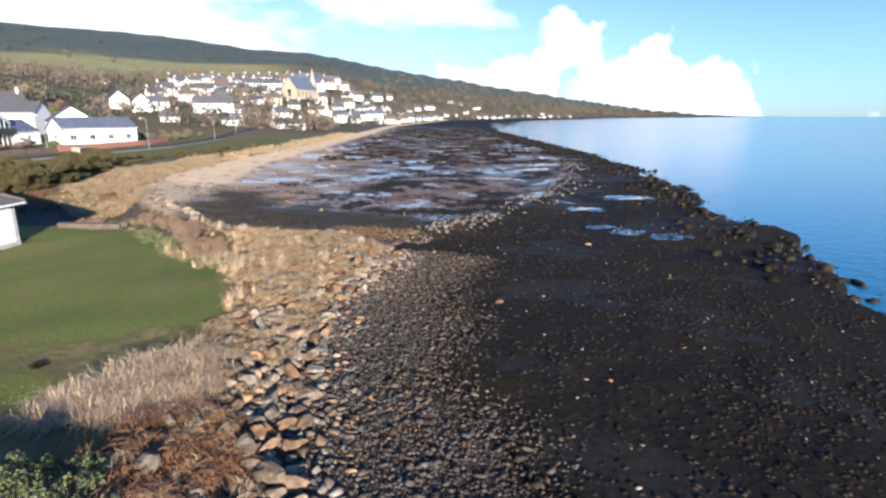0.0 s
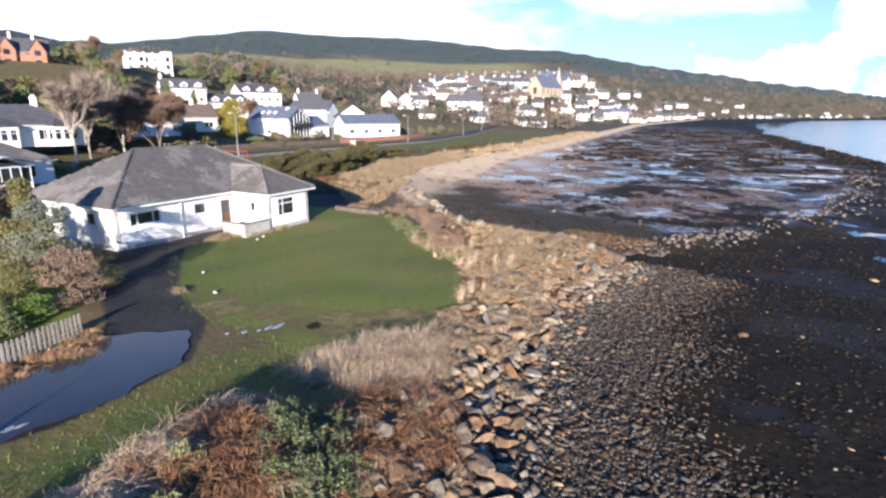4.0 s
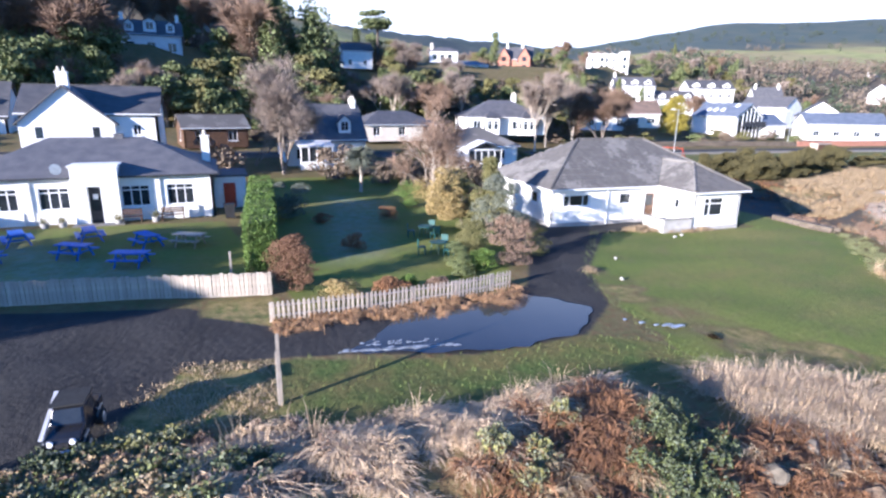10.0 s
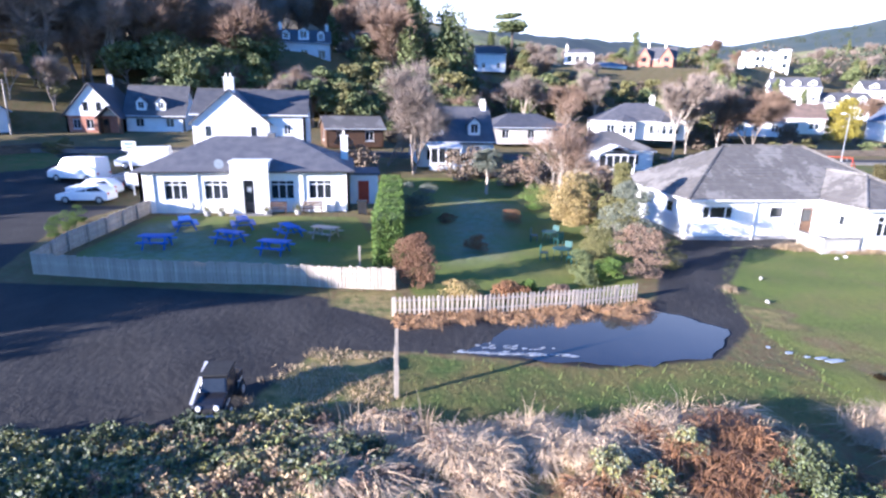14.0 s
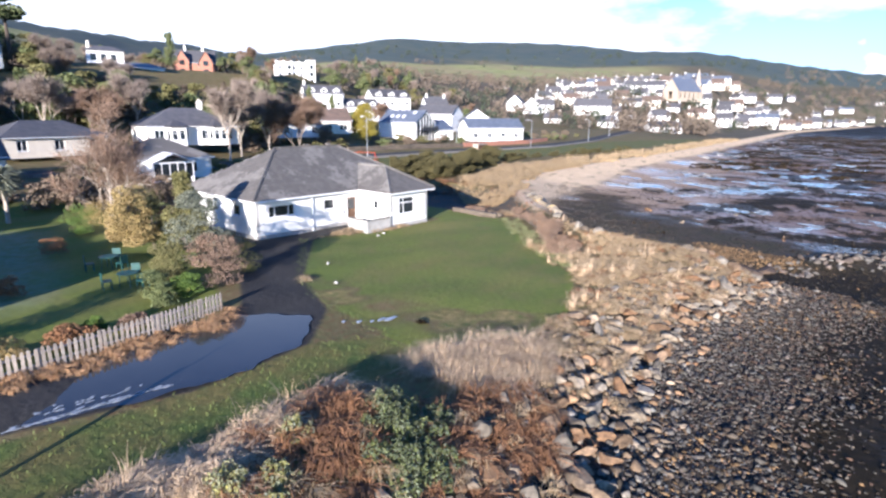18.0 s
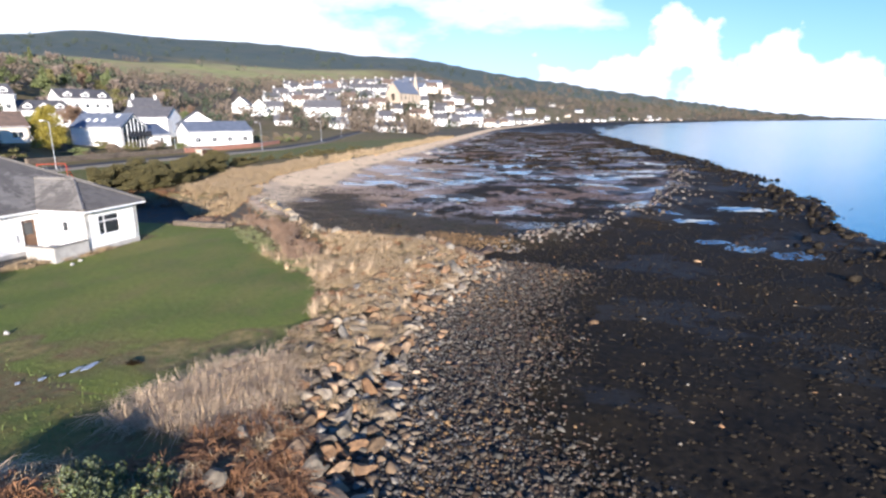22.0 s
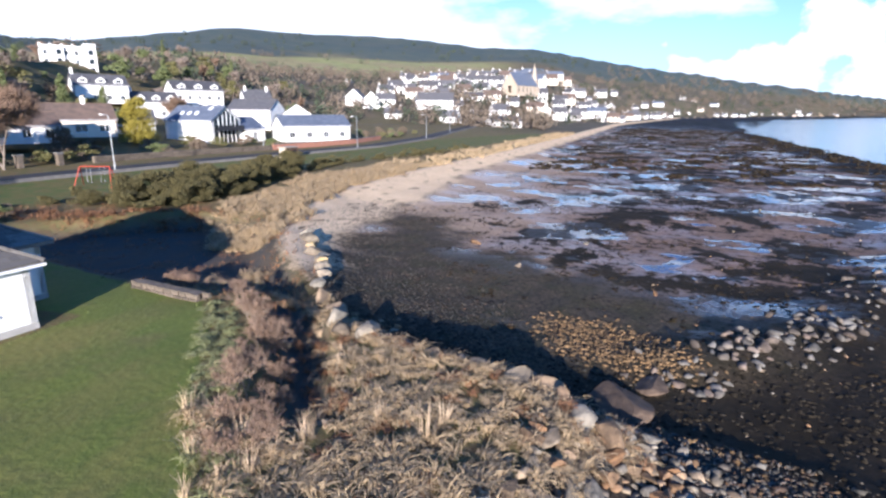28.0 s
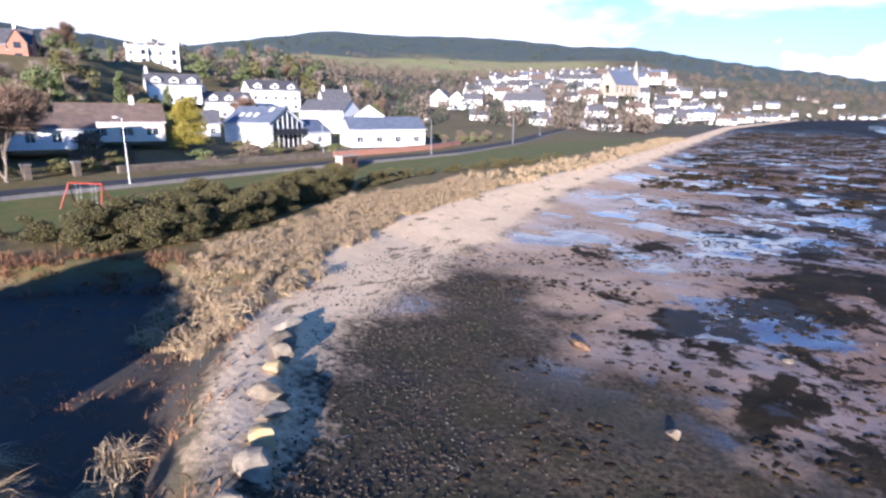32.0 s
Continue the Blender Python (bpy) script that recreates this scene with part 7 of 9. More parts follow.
def street_bits():
    for x, y, h in ((-88.0, -47.0, 7.5), (-93, -53, 7.0)):
        p = thing("telegraph_pole", pose(x, y, hgt(x, y)), "weathered timber telegraph pole beside the lane", "pole", "poles by the lane")
        part("pole", tube([(0, 0, -0.1), (0, 0, h)], [0.14, 0.09], 10), M["timber"], p)
        part("crossarm", boxes((-0.6, -0.05, h - 0.5, 0.6, 0.05, h - 0.4)), M["timber"], p)
    s = thing("inn_sign", pose(-52.0, -18.8, hgt(-52, -18.8), 0, 0, 90), "tall white inn sign on a post by the car park", "sign")
    part("post", tube([(0, 0, -0.1), (0, 0, 4.6)], [0.08, 0.07], 10), M["upvc"], s)
    part("board", boxes((-0.55, -0.06, 3.9, 0.55, 0.06, 4.7)), M["upvc"], s)
    part("lettering", boxes((-0.4, -0.075, 4.4, 0.4, -0.062, 4.55), (-0.3, -0.075, 4.1, 0.3, -0.062, 4.22)), M["bluepaint"], s)
    part("lower_board", boxes((-0.6, -0.05, 0.9, 0.5, 0.05, 2.0)), M["upvc"], s)
    b = thing("bus_shelter", pose(-67.0, 102.5, hgt(-67, 103), 0, 0, 90), "brown timber shelter open to the road", "shelter")
    part("back_wall", boxes((0, 0, 0, 3.4, 0.1, 2.0)), M["brown"], b)
    part("side_wall", boxes((0, 0.103, 0, 0.1, 1.5, 2.0)), M["timber"], b)
    part("side_wall", boxes((3.3, 0.103, 0, 3.4, 1.5, 2.0)), M["timber"], b)
    part("partition", boxes((1.65, 0.103, 0, 1.75, 1.4, 2.0)), M["brown"], b)
    part("roof", boxes((-0.15, -0.15, 2.003, 3.55, 1.75, 2.15)), M["timber"], b)
    part("window", boxes((2.1, -0.012, 0.9, 2.9, -0.003, 1.6)), M["glass"], b)
    w = thing("swing", pose(-64.2, 64.6, hgt(-64.2, 64.6), 0, 0, 20), "red metal swing frame on the roadside grass", "swing")
    for x in (-2.2, 2.2):
        for y in (-0.9, 0.9):
            part("leg", tube([(x, y, -0.05), (x * 0.78, 0, 2.4)], [0.05, 0.05], 8), M["redpaint"], w)
        part("brace", tube([(x * 0.9, -0.45, 1.2), (x * 0.9, 0.45, 1.2)], [0.035] * 2, 8), M["redpaint"], w)
    part("crossbar", tube([(-1.75, 0, 2.4), (1.75, 0, 2.4)], [0.05, 0.05], 8), M["redpaint"], w)
    for x in (-0.8, 0.8):
        seat = part("seat", boxes((x - 0.25, -0.1, 0.5, x + 0.25, 0.1, 0.54)), M["rubber"], w)
        for d in (-0.23, 0.23):
            part("chain", tube([(x + d, 0, 0.54), (x + d, 0, 2.38)], [0.012, 0.012], 5), M["metal"], seat)
    for i, (x, y) in enumerate(((-20.5, 18.4), (-27.0, 29.0), (-26.8, 28.2), (-23.6, 20.6))):
        k = thing("lawn_stone", pose(x, y, hgt(x, y), 0, 0, 40 * i), "small pale stone beside the lawn edge", "stone", "stones by the lawn")
        part("stone", tube([(-0.12, 0, 0.03), (-0.05, 0.01, 0.08), (0.1, 0, 0.05)], [0.04, 0.08, 0.05], 7), M["plinth"], k)
    d = thing("dark_clump", pose(-13.6, 16.9, hgt(-13.6, 16.9)) @ Matrix.Scale(0.55, 4), "dark clump of dead weed on the lawn", "dead plant")
    co, q = leaf_cloud(np.random.default_rng(8).normal(0, 0.14, (260, 3)) * np.array([1.4, 1.0, 0.4]) + np.array([0, 0, 0.1]), 0.07, np.random.default_rng(8))
    part("clump", raw_mesh_small("clump", co, q, M["wrack"]), M["wrack"], d)


street_bits()

# ---- plants ----
RNG = np.random.default_rng(5)


def raw_mesh(name, co, quads, material, smooth_it=False):
    """A mesh from numpy arrays of vertices and of faces with 3 or 4 corners each."""
    k = quads.shape[1]
    me = bpy.data.meshes.new(name)
    me.vertices.add(len(co))
    me.vertices.foreach_set("co", np.asarray(co, np.float32).ravel())
    me.loops.add(quads.size)
    me.loops.foreach_set("vertex_index", quads.astype(np.int32).ravel())
    me.polygons.add(len(quads))
    me.polygons.foreach_set("loop_start", np.arange(0, quads.size, k, dtype=np.int32))
    if smooth_it:
        me.polygons.foreach_set("use_smooth", np.ones(len(quads), bool))
    me.materials.append(material)
    me.update(calc_edges=True)
    return me


def turned(n, rng):
    """n random unit vectors."""
    v = rng.normal(size=(n, 3))
    return v / np.linalg.norm(v, axis=1)[:, None]


def leaf_cloud(centres, size, rng, stretch=1.0):
    """Vertices and quads of one small leaf at each centre, turned at random."""
    n = len(centres)
    a = turned(n, rng)
    b = np.cross(a, turned(n, rng))
    b /= np.linalg.norm(b, axis=1)[:, None] + 1e-9
    s = (np.asarray(size) * rng.uniform(0.6, 1.3, n))[:, None]
    a, b = a * s * stretch, b * s * 0.55
    co = np.stack([centres - a, centres - b * 0.9 + a * 0.1, centres + a, centres + b], 1).reshape(-1, 3)
    return co, np.arange(4 * n).reshape(n, 4)


def lumps(n, size, rng, count=9, low=0.15, shape="round"):
    """n points in the outer parts of several lumps that make up a crown of the given (w, d, h)."""
    w, d, h = size
    c = []
    for i in range(count):
        f = rng.uniform(low, 0.95)
        if shape == "cone":
            rad = 0.9 * (1 - f) + 0.06
        elif shape == "column":
            rad = 0.75 * (1 - f) ** 0.5 + 0.1
        else:
            rad = math.sqrt(max(0.05, 1 - (2 * f - 1) ** 2)) * 0.75
        t, q = rng.uniform(0, 2 * math.pi), math.sqrt(rng.uniform(0.1, 1))
        c.append((0.5 * w * rad * q * math.cos(t), 0.5 * d * rad * q * math.sin(t), f * h, rad))
    c = np.array(c)
    pick = rng.integers(0, count, n)
    v = turned(n, rng) * (rng.uniform(0.55, 1.0, n) ** 0.6)[:, None]
    v[:, 2] = np.where(v[:, 2] < -0.3, -0.3, v[:, 2])
    rr_ = (0.26 + 0.12 * rng.random(count))[pick] * (0.45 + 0.75 * c[pick, 3])
    p = c[pick, :3] + v * np.stack([rr_ * w * 0.75, rr_ * d * 0.75, rr_ * h * 0.5], 1)
    p[:, 2] = np.maximum(p[:, 2], 0.02)
    return p


def leafy(name, label, size, leaves, leaf, material, rng, shape="round", trunk=None, trunk_h=0.0, category="tree", count=10, bark="bark"):
    """A tree or bush: trunk with limbs and a crown of many small leaves."""
    t = thing(name, pose(0, 0, -400), label, category)
    w, d, h = size
    if trunk:
        top = trunk_h + h * 0.6
        bits = [tube([(0, 0, -0.2), (0.03 * w, 0, top * 0.5), (0, 0.02 * w, top)], [trunk, trunk * 0.7, trunk * 0.2], 7)]
        for _ in range(6):
            a, z = rng.uniform(0, 6.28), trunk_h + h * rng.uniform(0.05, 0.45)
            bits.append(tube([(0, 0, z - 0.2), (0.16 * w * math.cos(a), 0.16 * w * math.sin(a), z + 0.1 * h), (0.34 * w * math.cos(a), 0.34 * w * math.sin(a), z + 0.2 * h)], [trunk * 0.45, trunk * 0.3, trunk * 0.1], 5))
        part("trunk", joined(*bits), M[bark], t)
    p = lumps(leaves, size, rng, count, 0.08 if not trunk_h else 0.15, shape) + np.array([0, 0, trunk_h])
    co, q = leaf_cloud(p, leaf, rng)
    part("crown", raw_mesh("crown", co, q, M[material]), M[material], t)
    return t


def bare_tree(name, label, h, spread, rng, bark="bark", twig="twig", twigs=2600, stems=1, twig_w=0.03, levels=4):
    """A leafless tree: stems that fork to the ends, and a haze of fine twigs."""
    t = thing(name, pose(0, 0, -400), label, "tree")
    limbs, ends = [], []

    def grow(p, d, length, r, level):
        q1 = p + d * length * 0.5 + Vector(rng.normal(0, 0.04 * length, 3))
        q2 = p + d * length + Vector(rng.normal(0, 0.05 * length, 3))
        limbs.append(tube([p, q1, q2], [r, r * 0.8, r * 0.62], 6 if level < 2 else 4, False))
        ends.append((q1, q2, level))
        if level >= levels:
            return
        for _ in range(3 if level else 4):
            side = Vector(rng.normal(0, 1, 3))
            nd = (d + side.normalized() * rng.uniform(0.45, 0.85) * spread + Vector((0, 0, 0.15))).normalized()
            grow(q2 if rng.random() < 0.75 else q1, nd, length * rng.uniform(0.6, 0.8), r * 0.6, level + 1)

    for s in range(stems):
        lean = Vector((rng.normal(0, 0.12 + 0.2 * (stems > 1)), rng.normal(0, 0.12 + 0.2 * (stems > 1)), 1)).normalized()
        grow(Vector((rng.normal(0, 0.15) * (stems > 1), rng.normal(0, 0.15) * (stems > 1), -0.2)), lean, h * 0.30, h * 0.017 / (stems ** 0.4), 0)
    part("trunk", joined(*limbs), M[bark], t)
    tips = [e for e in ends if e[2] >= levels - 2]
    pick = rng.integers(0, len(tips), twigs)
    a = np.array([tips[i][0] for i in pick]) * 0.5 + np.array([tips[i][1] for i in pick]) * 0.5
    along_ = np.array([tips[i][1] - tips[i][0] for i in pick])
    along_ /= np.linalg.norm(along_, axis=1)[:, None] + 1e-9
    d = along_ * 0.7 + turned(twigs, rng) * 0.9 + np.array([0, 0, 0.25])
    d /= np.linalg.norm(d, axis=1)[:, None]
    ln = (rng.uniform(0.06, 0.17, twigs) * h)[:, None]
    s = np.cross(d, turned(twigs, rng))
    s = s / (np.linalg.norm(s, axis=1)[:, None] + 1e-9) * twig_w
    co = np.stack([a - s, a + s, a + d * ln + s * 0.3, a + d * ln - s * 0.3], 1).reshape(-1, 3)
    part("crown", raw_mesh("crown", co, np.arange(4 * twigs).reshape(-1, 4), M[twig]), M[twig], t, "haze of fine bare twigs")
    return t


def put(ob, x, y, s=1.0, rz=None, z=None):
    """Sets a plant at a place; the first call moves the model itself, later calls copy it."""
    m = pose(x, y, (hgt(x, y) if z is None else z), 0, 0, RNG.uniform(0, 360) if rz is None else rz) @ Matrix.Scale(s, 4)
    if ob.matrix_basis.translation.z < -300:
        ob.matrix_basis = m
        return ob
    c = copy_thing(ob, m)
    c.matrix_basis = m
    return c


def blades(name, pos, h, lean, w, material, rng, curve=0.35):
    """Vertices of thin bent blades: two quads each."""
    n = len(pos)
    a = rng.uniform(0, 2 * math.pi, n)
    out = np.stack([np.cos(a), np.sin(a), 0 * a], 1)
    side = np.stack([-np.sin(a), np.cos(a), 0 * a], 1) * (np.asarray(w) * rng.uniform(0.6, 1.3, n))[:, None]
    hh = (np.asarray(h) * rng.uniform(0.6, 1.25, n))[:, None]
    ln = (np.asarray(lean) * rng.uniform(0.2, 1.4, n))[:, None]
    up = np.array([0, 0, 1.0])
    m1 = pos + up * hh * 0.6 + out * hh * ln * 0.35
    m2 = pos + up * hh * (1 - curve * ln * 0.5) + out * hh * ln
    co = np.stack([pos - side, pos + side, m1 + side * 0.8, m1 - side * 0.8, m2 + side * 0.25, m2 - side * 0.25], 1).reshape(-1, 3)
    i = np.arange(n)[:, None] * 6
    q = np.concatenate([i + np.array([[0, 1, 2, 3]]), i + np.array([[3, 2, 4, 5]])], 0)
    return raw_mesh(name, co, q, material)


def scatter(n, x0, x1, y0, y1, rng, keep):
    """Up to n random places in a rectangle of the plan, kept with the chance keep(x, y) gives."""
    x, y = rng.uniform(x0, x1, n), rng.uniform(y0, y1, n)
    ok = rng.random(n) < keep(x, y)
    x, y = x[ok], y[ok]
    return np.stack([x, y, height(x, y) - 0.03], 1)


def tufts(name, centres, per, radius, h, lean, w, material, rng):
    """Tufts of bent blades that spread from common roots, of uneven size."""
    n = len(centres)
    size = rng.uniform(0.45, 1.45, n) ** 1.2
    k = np.repeat(np.arange(n), per)
    a = rng.uniform(0, 2 * math.pi, len(k))
    rad = radius * size[k] * np.sqrt(rng.random(len(k)))
    pos = centres[k] + np.stack([rad * np.cos(a), rad * np.sin(a), 0 * a], 1)
    wind = rng.normal(0, 0.5, n)[k]
    hh = (h * size[k] * rng.uniform(0.5, 1.2, len(k)))[:, None]
    ln = (lean * rng.uniform(0.15, 1.5, len(k)))[:, None]
    out = np.stack([np.cos(a) + wind, np.sin(a) + 0.4 * wind, 0 * a], 1)
    out /= np.linalg.norm(out, axis=1)[:, None] + 1e-6
    side = np.stack([-out[:, 1], out[:, 0], 0 * a], 1) * (w * rng.uniform(0.6, 1.3, len(k)))[:, None]
    up = np.array([0, 0, 1.0])
    m1 = pos + up * hh * 0.62 + out * hh * ln * 0.35
    m2 = pos + up * hh * (0.95 - 0.30 * ln) + out * hh * ln
    co = np.stack([pos - side, pos + side, m1 + side * 0.8, m1 - side * 0.8, m2 + side * 0.25, m2 - side * 0.25], 1).reshape(-1, 3)
    i = np.arange(len(k))[:, None] * 6
    return raw_mesh(name, co, np.concatenate([i + np.array([[0, 1, 2, 3]]), i + np.array([[3, 2, 4, 5]])], 0), material)


def clumped(x, y, size, seed, a=0.0, b=0.5):
    return smooth(a, b, wave(x, y, size, seed) + 0.3 * wave(x, y, size * 0.35, seed + 3))


def shore_s(x, y):
    return x - np.interp(y, Y_EDGE, X_EDGE)


def stuff(name, me, label, category):
    return tagged(new(name, me), label, category, kind="stuff")


def arches(name, centres, sizes, per, w, material, rng, up=0.75, wind=(0.0, 0.0)):
    """Tussocks whose blades rise from one root, arch over and hang down round it."""
    n = len(centres)
    k = np.repeat(np.arange(n), per)
    m = len(k)
    a = rng.uniform(0, 2 * math.pi, m)
    out = np.stack([np.cos(a) + wind[0], np.sin(a) + wind[1], 0 * a], 1) + rng.normal(0, 0.25, (n, 3))[k] * np.array([1, 1, 0])
    sz = (np.asarray(sizes)[k] * rng.uniform(0.55, 1.15, m))[:, None]
    lift = (up * rng.uniform(0.75, 1.2, n)[k] * rng.uniform(0.7, 1.1, m))[:, None]
    z = np.array([0, 0, 1.0])
    side = np.stack([-np.sin(a), np.cos(a), 0.4 * rng.normal(size=m)], 1) * (w * rng.uniform(0.6, 1.4, m))[:, None]
    f = rng.uniform(0.5, 1.2, m)[:, None]
    c = centres[k] + rng.normal(0, 0.06, (m, 3)) * np.array([1, 1, 0.2]) * sz * 3
    pts = [c, c + out * sz * 0.30 * f + z * sz * lift * 0.8, c + out * sz * 0.72 * f + z * sz * lift * 0.92, c + out * sz * 1.12 * f + z * sz * lift * rng.uniform(0.1, 0.75, m)[:, None]]
    co = np.stack([pts[0] - side, pts[0] + side, pts[1] + side, pts[1] - side, pts[2] + side * 0.8, pts[2] - side * 0.8, pts[3] + side * 0.3, pts[3] - side * 0.3], 1).reshape(-1, 3)
    i = np.arange(m)[:, None] * 8
    return raw_mesh(name, co, np.concatenate([i + np.array([[0, 1, 2, 3]]), i + np.array([[3, 2, 4, 5]]), i + np.array([[5, 4, 6, 7]])], 0), material)


def leaf_domes(name, centres, radii, high, leaf, material, rng, dense=2.6):
    """Rounded low bushes: leaves in the outer shell of domes of uneven outline."""
    r = np.asarray(radii)
    cnt = np.maximum(40, (dense * 6.3 * r * r / (leaf * leaf * 1.1)).astype(int))
    k = np.repeat(np.arange(len(r)), cnt)
    v = turned(len(k), rng)
    v[:, 2] = np.abs(v[:, 2])
    bumps = 1 + 0.22 * np.sin(v[:, 0] * 7 + k * 1.7) * np.sin(v[:, 1] * 6 + k * 2.3) + 0.15 * np.sin(v[:, 2] * 9 + k)
    q = v * (bumps * (0.62 + 0.42 * np.sqrt(rng.random(len(k)))) * r[k])[:, None] * np.array([1, 1, high])
    p = centres[k] + q + np.array([0, 0, 0.03])
    co, qd = leaf_cloud(p, leaf, rng)
    return raw_mesh(name, co, qd, material)


def spaced_spots(n, x0, x1, y0, y1, rng, keep, gap):
    """Random places, kept with the chance keep(x, y) gives, no two nearer than gap."""
    p = scatter(n, x0, x1, y0, y1, rng, keep)
    cell, out = {}, []
    for v in p:
        i, j = int(v[0] // gap), int(v[1] // gap)
        if all((v[0] - q[0]) ** 2 + (v[1] - q[1]) ** 2 > gap * gap for a in (i - 1, i, i + 1) for b in (j - 1, j, j + 1) for q in cell.get((a, b), ())):
            cell.setdefault((i, j), []).append(v)
            out.append(v)
    return np.array(out)


def bank_plants():
    rng = np.random.default_rng(11)
    clear = lambda x, y: (1 - inside(LAWN, x, y, 0.2)) * (1 - inside(VERGE, x, y, 0.3)) * (1 - inside(DRIVE, x, y, 0.3)) * (1 - inside(CARPARK, x, y, 0.2)) * (1 - inside(PATCH, x, y, 0.2))  # noqa: E731
    # pale reeds on the bank, flattened in mats of drooping tussocks
    BED_A = [(-11.6, -1.6), (-12.9, 1.0), (-13.0, 4.0), (-13.2, 8.0), (-11.8, 10.4), (-10.8, 8.6), (-10.0, 6.4), (-9.2, 4.4), (-8.8, 0.3)]
    BED_B = [(-11.9, 13.3), (-10.6, 16.4), (-8.9, 18.2), (-7.2, 17.0), (-7.5, 14.6), (-8.8, 13.2)]
    RUST = [(-9.9, 4.4), (-10.6, 7.0), (-11.2, 9.0), (-10.4, 10.6), (-8.8, 12.2), (-8.4, 13.8), (-6.4, 14.8), (-5.4, 12.0), (-5.2, 8.4), (-6.6, 4.0)]
    GREEN = [(-9.9, 10.9), (-8.6, 11.4), (-6.9, 9.9), (-6.6, 8.6), (-7.6, 7.9), (-8.8, 8.8)]
    bed = lambda x, y: np.maximum(inside(BED_A, x, y, 0.4), inside(BED_B, x, y, 0.4))  # noqa: E731
    p = spaced_spots(6000, -14, -6, -2.5, 12, rng, lambda x, y: inside(BED_A, x, y, 0.5) * clear(x, y) * (0.2 + 0.8 * clumped(x, y, 0.9, 1, -0.3, 0.3)), 0.36)
    stuff("reed_bed", arches("reed_bed", p, rng.uniform(0.26, 0.7, len(p)), 300, 0.0062, M["reed"], rng, 0.6, (0.25, 0.2)), "pale dead reeds flattened in drooping tussocks on the bank", "reeds")
    p = scatter(2600, -14, -6, 12, 19, rng, lambda x, y: inside(BED_B, x, y, 0.3) * clear(x, y) * (0.25 + 0.75 * clumped(x, y, 0.5, 2, -0.3, 0.3)))
    stuff("leaning_reeds", tufts("leaning_reeds", p, 26, 0.22, 0.55, 1.35, 0.006, M["reed"], rng), "pale leaning reeds beside the lawn", "reeds")
    p = scatter(420, -14, -10.5, -1, 11.6, rng, lambda x, y: inside(BED_A, x, y, 0.3) * clear(x, y) * smooth(-10.9, -11.9, x) * clumped(x, y, 0.9, 2, -0.2, 0.3))
    stuff("standing_reeds", tufts("standing_reeds", p, 16, 0.16, 0.85, 0.45, 0.006, M["reed"], rng), "pale standing reeds on the bank", "reeds")
    # rusty bracken: low matted tussocks and tangled stalks
    p = spaced_spots(5000, -12, -4.5, 2, 16, rng, lambda x, y: clear(x, y) * inside(RUST, x, y, 0.5) * (1 - 0.9 * inside(GREEN, x, y, 0.3)) * (1 - 0.8 * bed(x, y)) * (0.25 + 0.75 * clumped(x, y, 0.8, 3, -0.4, 0.3)), 0.3)
    stuff("dead_bracken", arches("dead_bracken", p, rng.uniform(0.22, 0.6, len(p)), 110, 0.009, M["bracken"], rng, 0.7, (0.1, -0.1)), "rusty brown dead bracken matted on the bank", "bracken")
    p = spaced_spots(900, -12, -4.5, 2, 16, rng, lambda x, y: clear(x, y) * inside(RUST, x, y, 0.6) * clumped(x, y, 0.9, 13, 0.0, 0.4), 0.4)
    stuff("tan_tangle", arches("tan_tangle", p, rng.uniform(0.3, 0.6, len(p)), 90, 0.007, M["tussock"], rng, 0.7), "tan dead stalks tangled among the bracken", "dead plants")
    # green bramble mounds
    p = spaced_spots(900, -11, -6, 7.5, 12, rng, lambda x, y: inside(GREEN, x, y, 0.3), 0.32)
    stuff("bramble_bush", leaf_domes("bramble_bush", p, rng.uniform(0.16, 0.46, len(p)), 1.3, 0.034, M["bramble"], rng, 1.7), "dark green bramble leaves over the bank", "brambles")
    spot = np.array([(-9.0, 6.2), (-9.4, 5.3), (-8.6, 5.7), (-6.9, 8.0), (-6.5, 7.4), (-9.9, 7.4), (-7.4, 6.8)])
    p = np.concatenate([spot, np.array([[hgt(*v)] for v in spot])], 1)
    stuff("pale_bramble", leaf_domes("pale_bramble", p, rng.uniform(0.3, 0.5, len(p)), 1.0, 0.038, M["palebramble"], rng, 2.0), "pale green bramble among the reeds", "brambles")
    south = lambda x, y: clear(x, y) * smooth(-9.0, -10.2, x) * smooth(0.6, -2.0, y - 0.5 * (x + 12))  # noqa: E731
    p = spaced_spots(5000, -14, -9, -14, 1.2, rng, lambda x, y: south(x, y) * smooth(0.8, -3.5, y + 1.6 * wave(x, y, 1.4, 5)), 0.3)
    half = rng.random(len(p)) < 0.45 + 0.4 * wave(p[:, 0], p[:, 1], 1.5, 9)
    stuff("bramble_bank", leaf_domes("bramble_bank", p[half], rng.uniform(0.2, 0.44, half.sum()), 1.1, 0.05, M["bramble"], rng, 2.0), "green bramble leaves over the bank by the car park", "brambles")
    stuff("ivy_bank", leaf_domes("ivy_bank", p[~half], rng.uniform(0.18, 0.4, (~half).sum()), 1.0, 0.05, M["palebramble"], rng, 2.0), "yellow-green leaves over the bank by the car park", "brambles")
    p = spaced_spots(3000, -13.4, -9, -8, 2.2, rng, lambda x, y: clear(x, y) * smooth(-5.5, -2.0, y + 1.6 * wave(x, y, 1.4, 5)) * (1 - bed(x, y)) * smooth(-8.6, -9.6, x), 0.34)
    stuff("straw_tangle", leaf_domes("straw_tangle", p, rng.uniform(0.14, 0.34, len(p)), 1.2, 0.045, M["tussock"], rng, 1.6), "tan dead stems tangled on the bank", "dead plants")
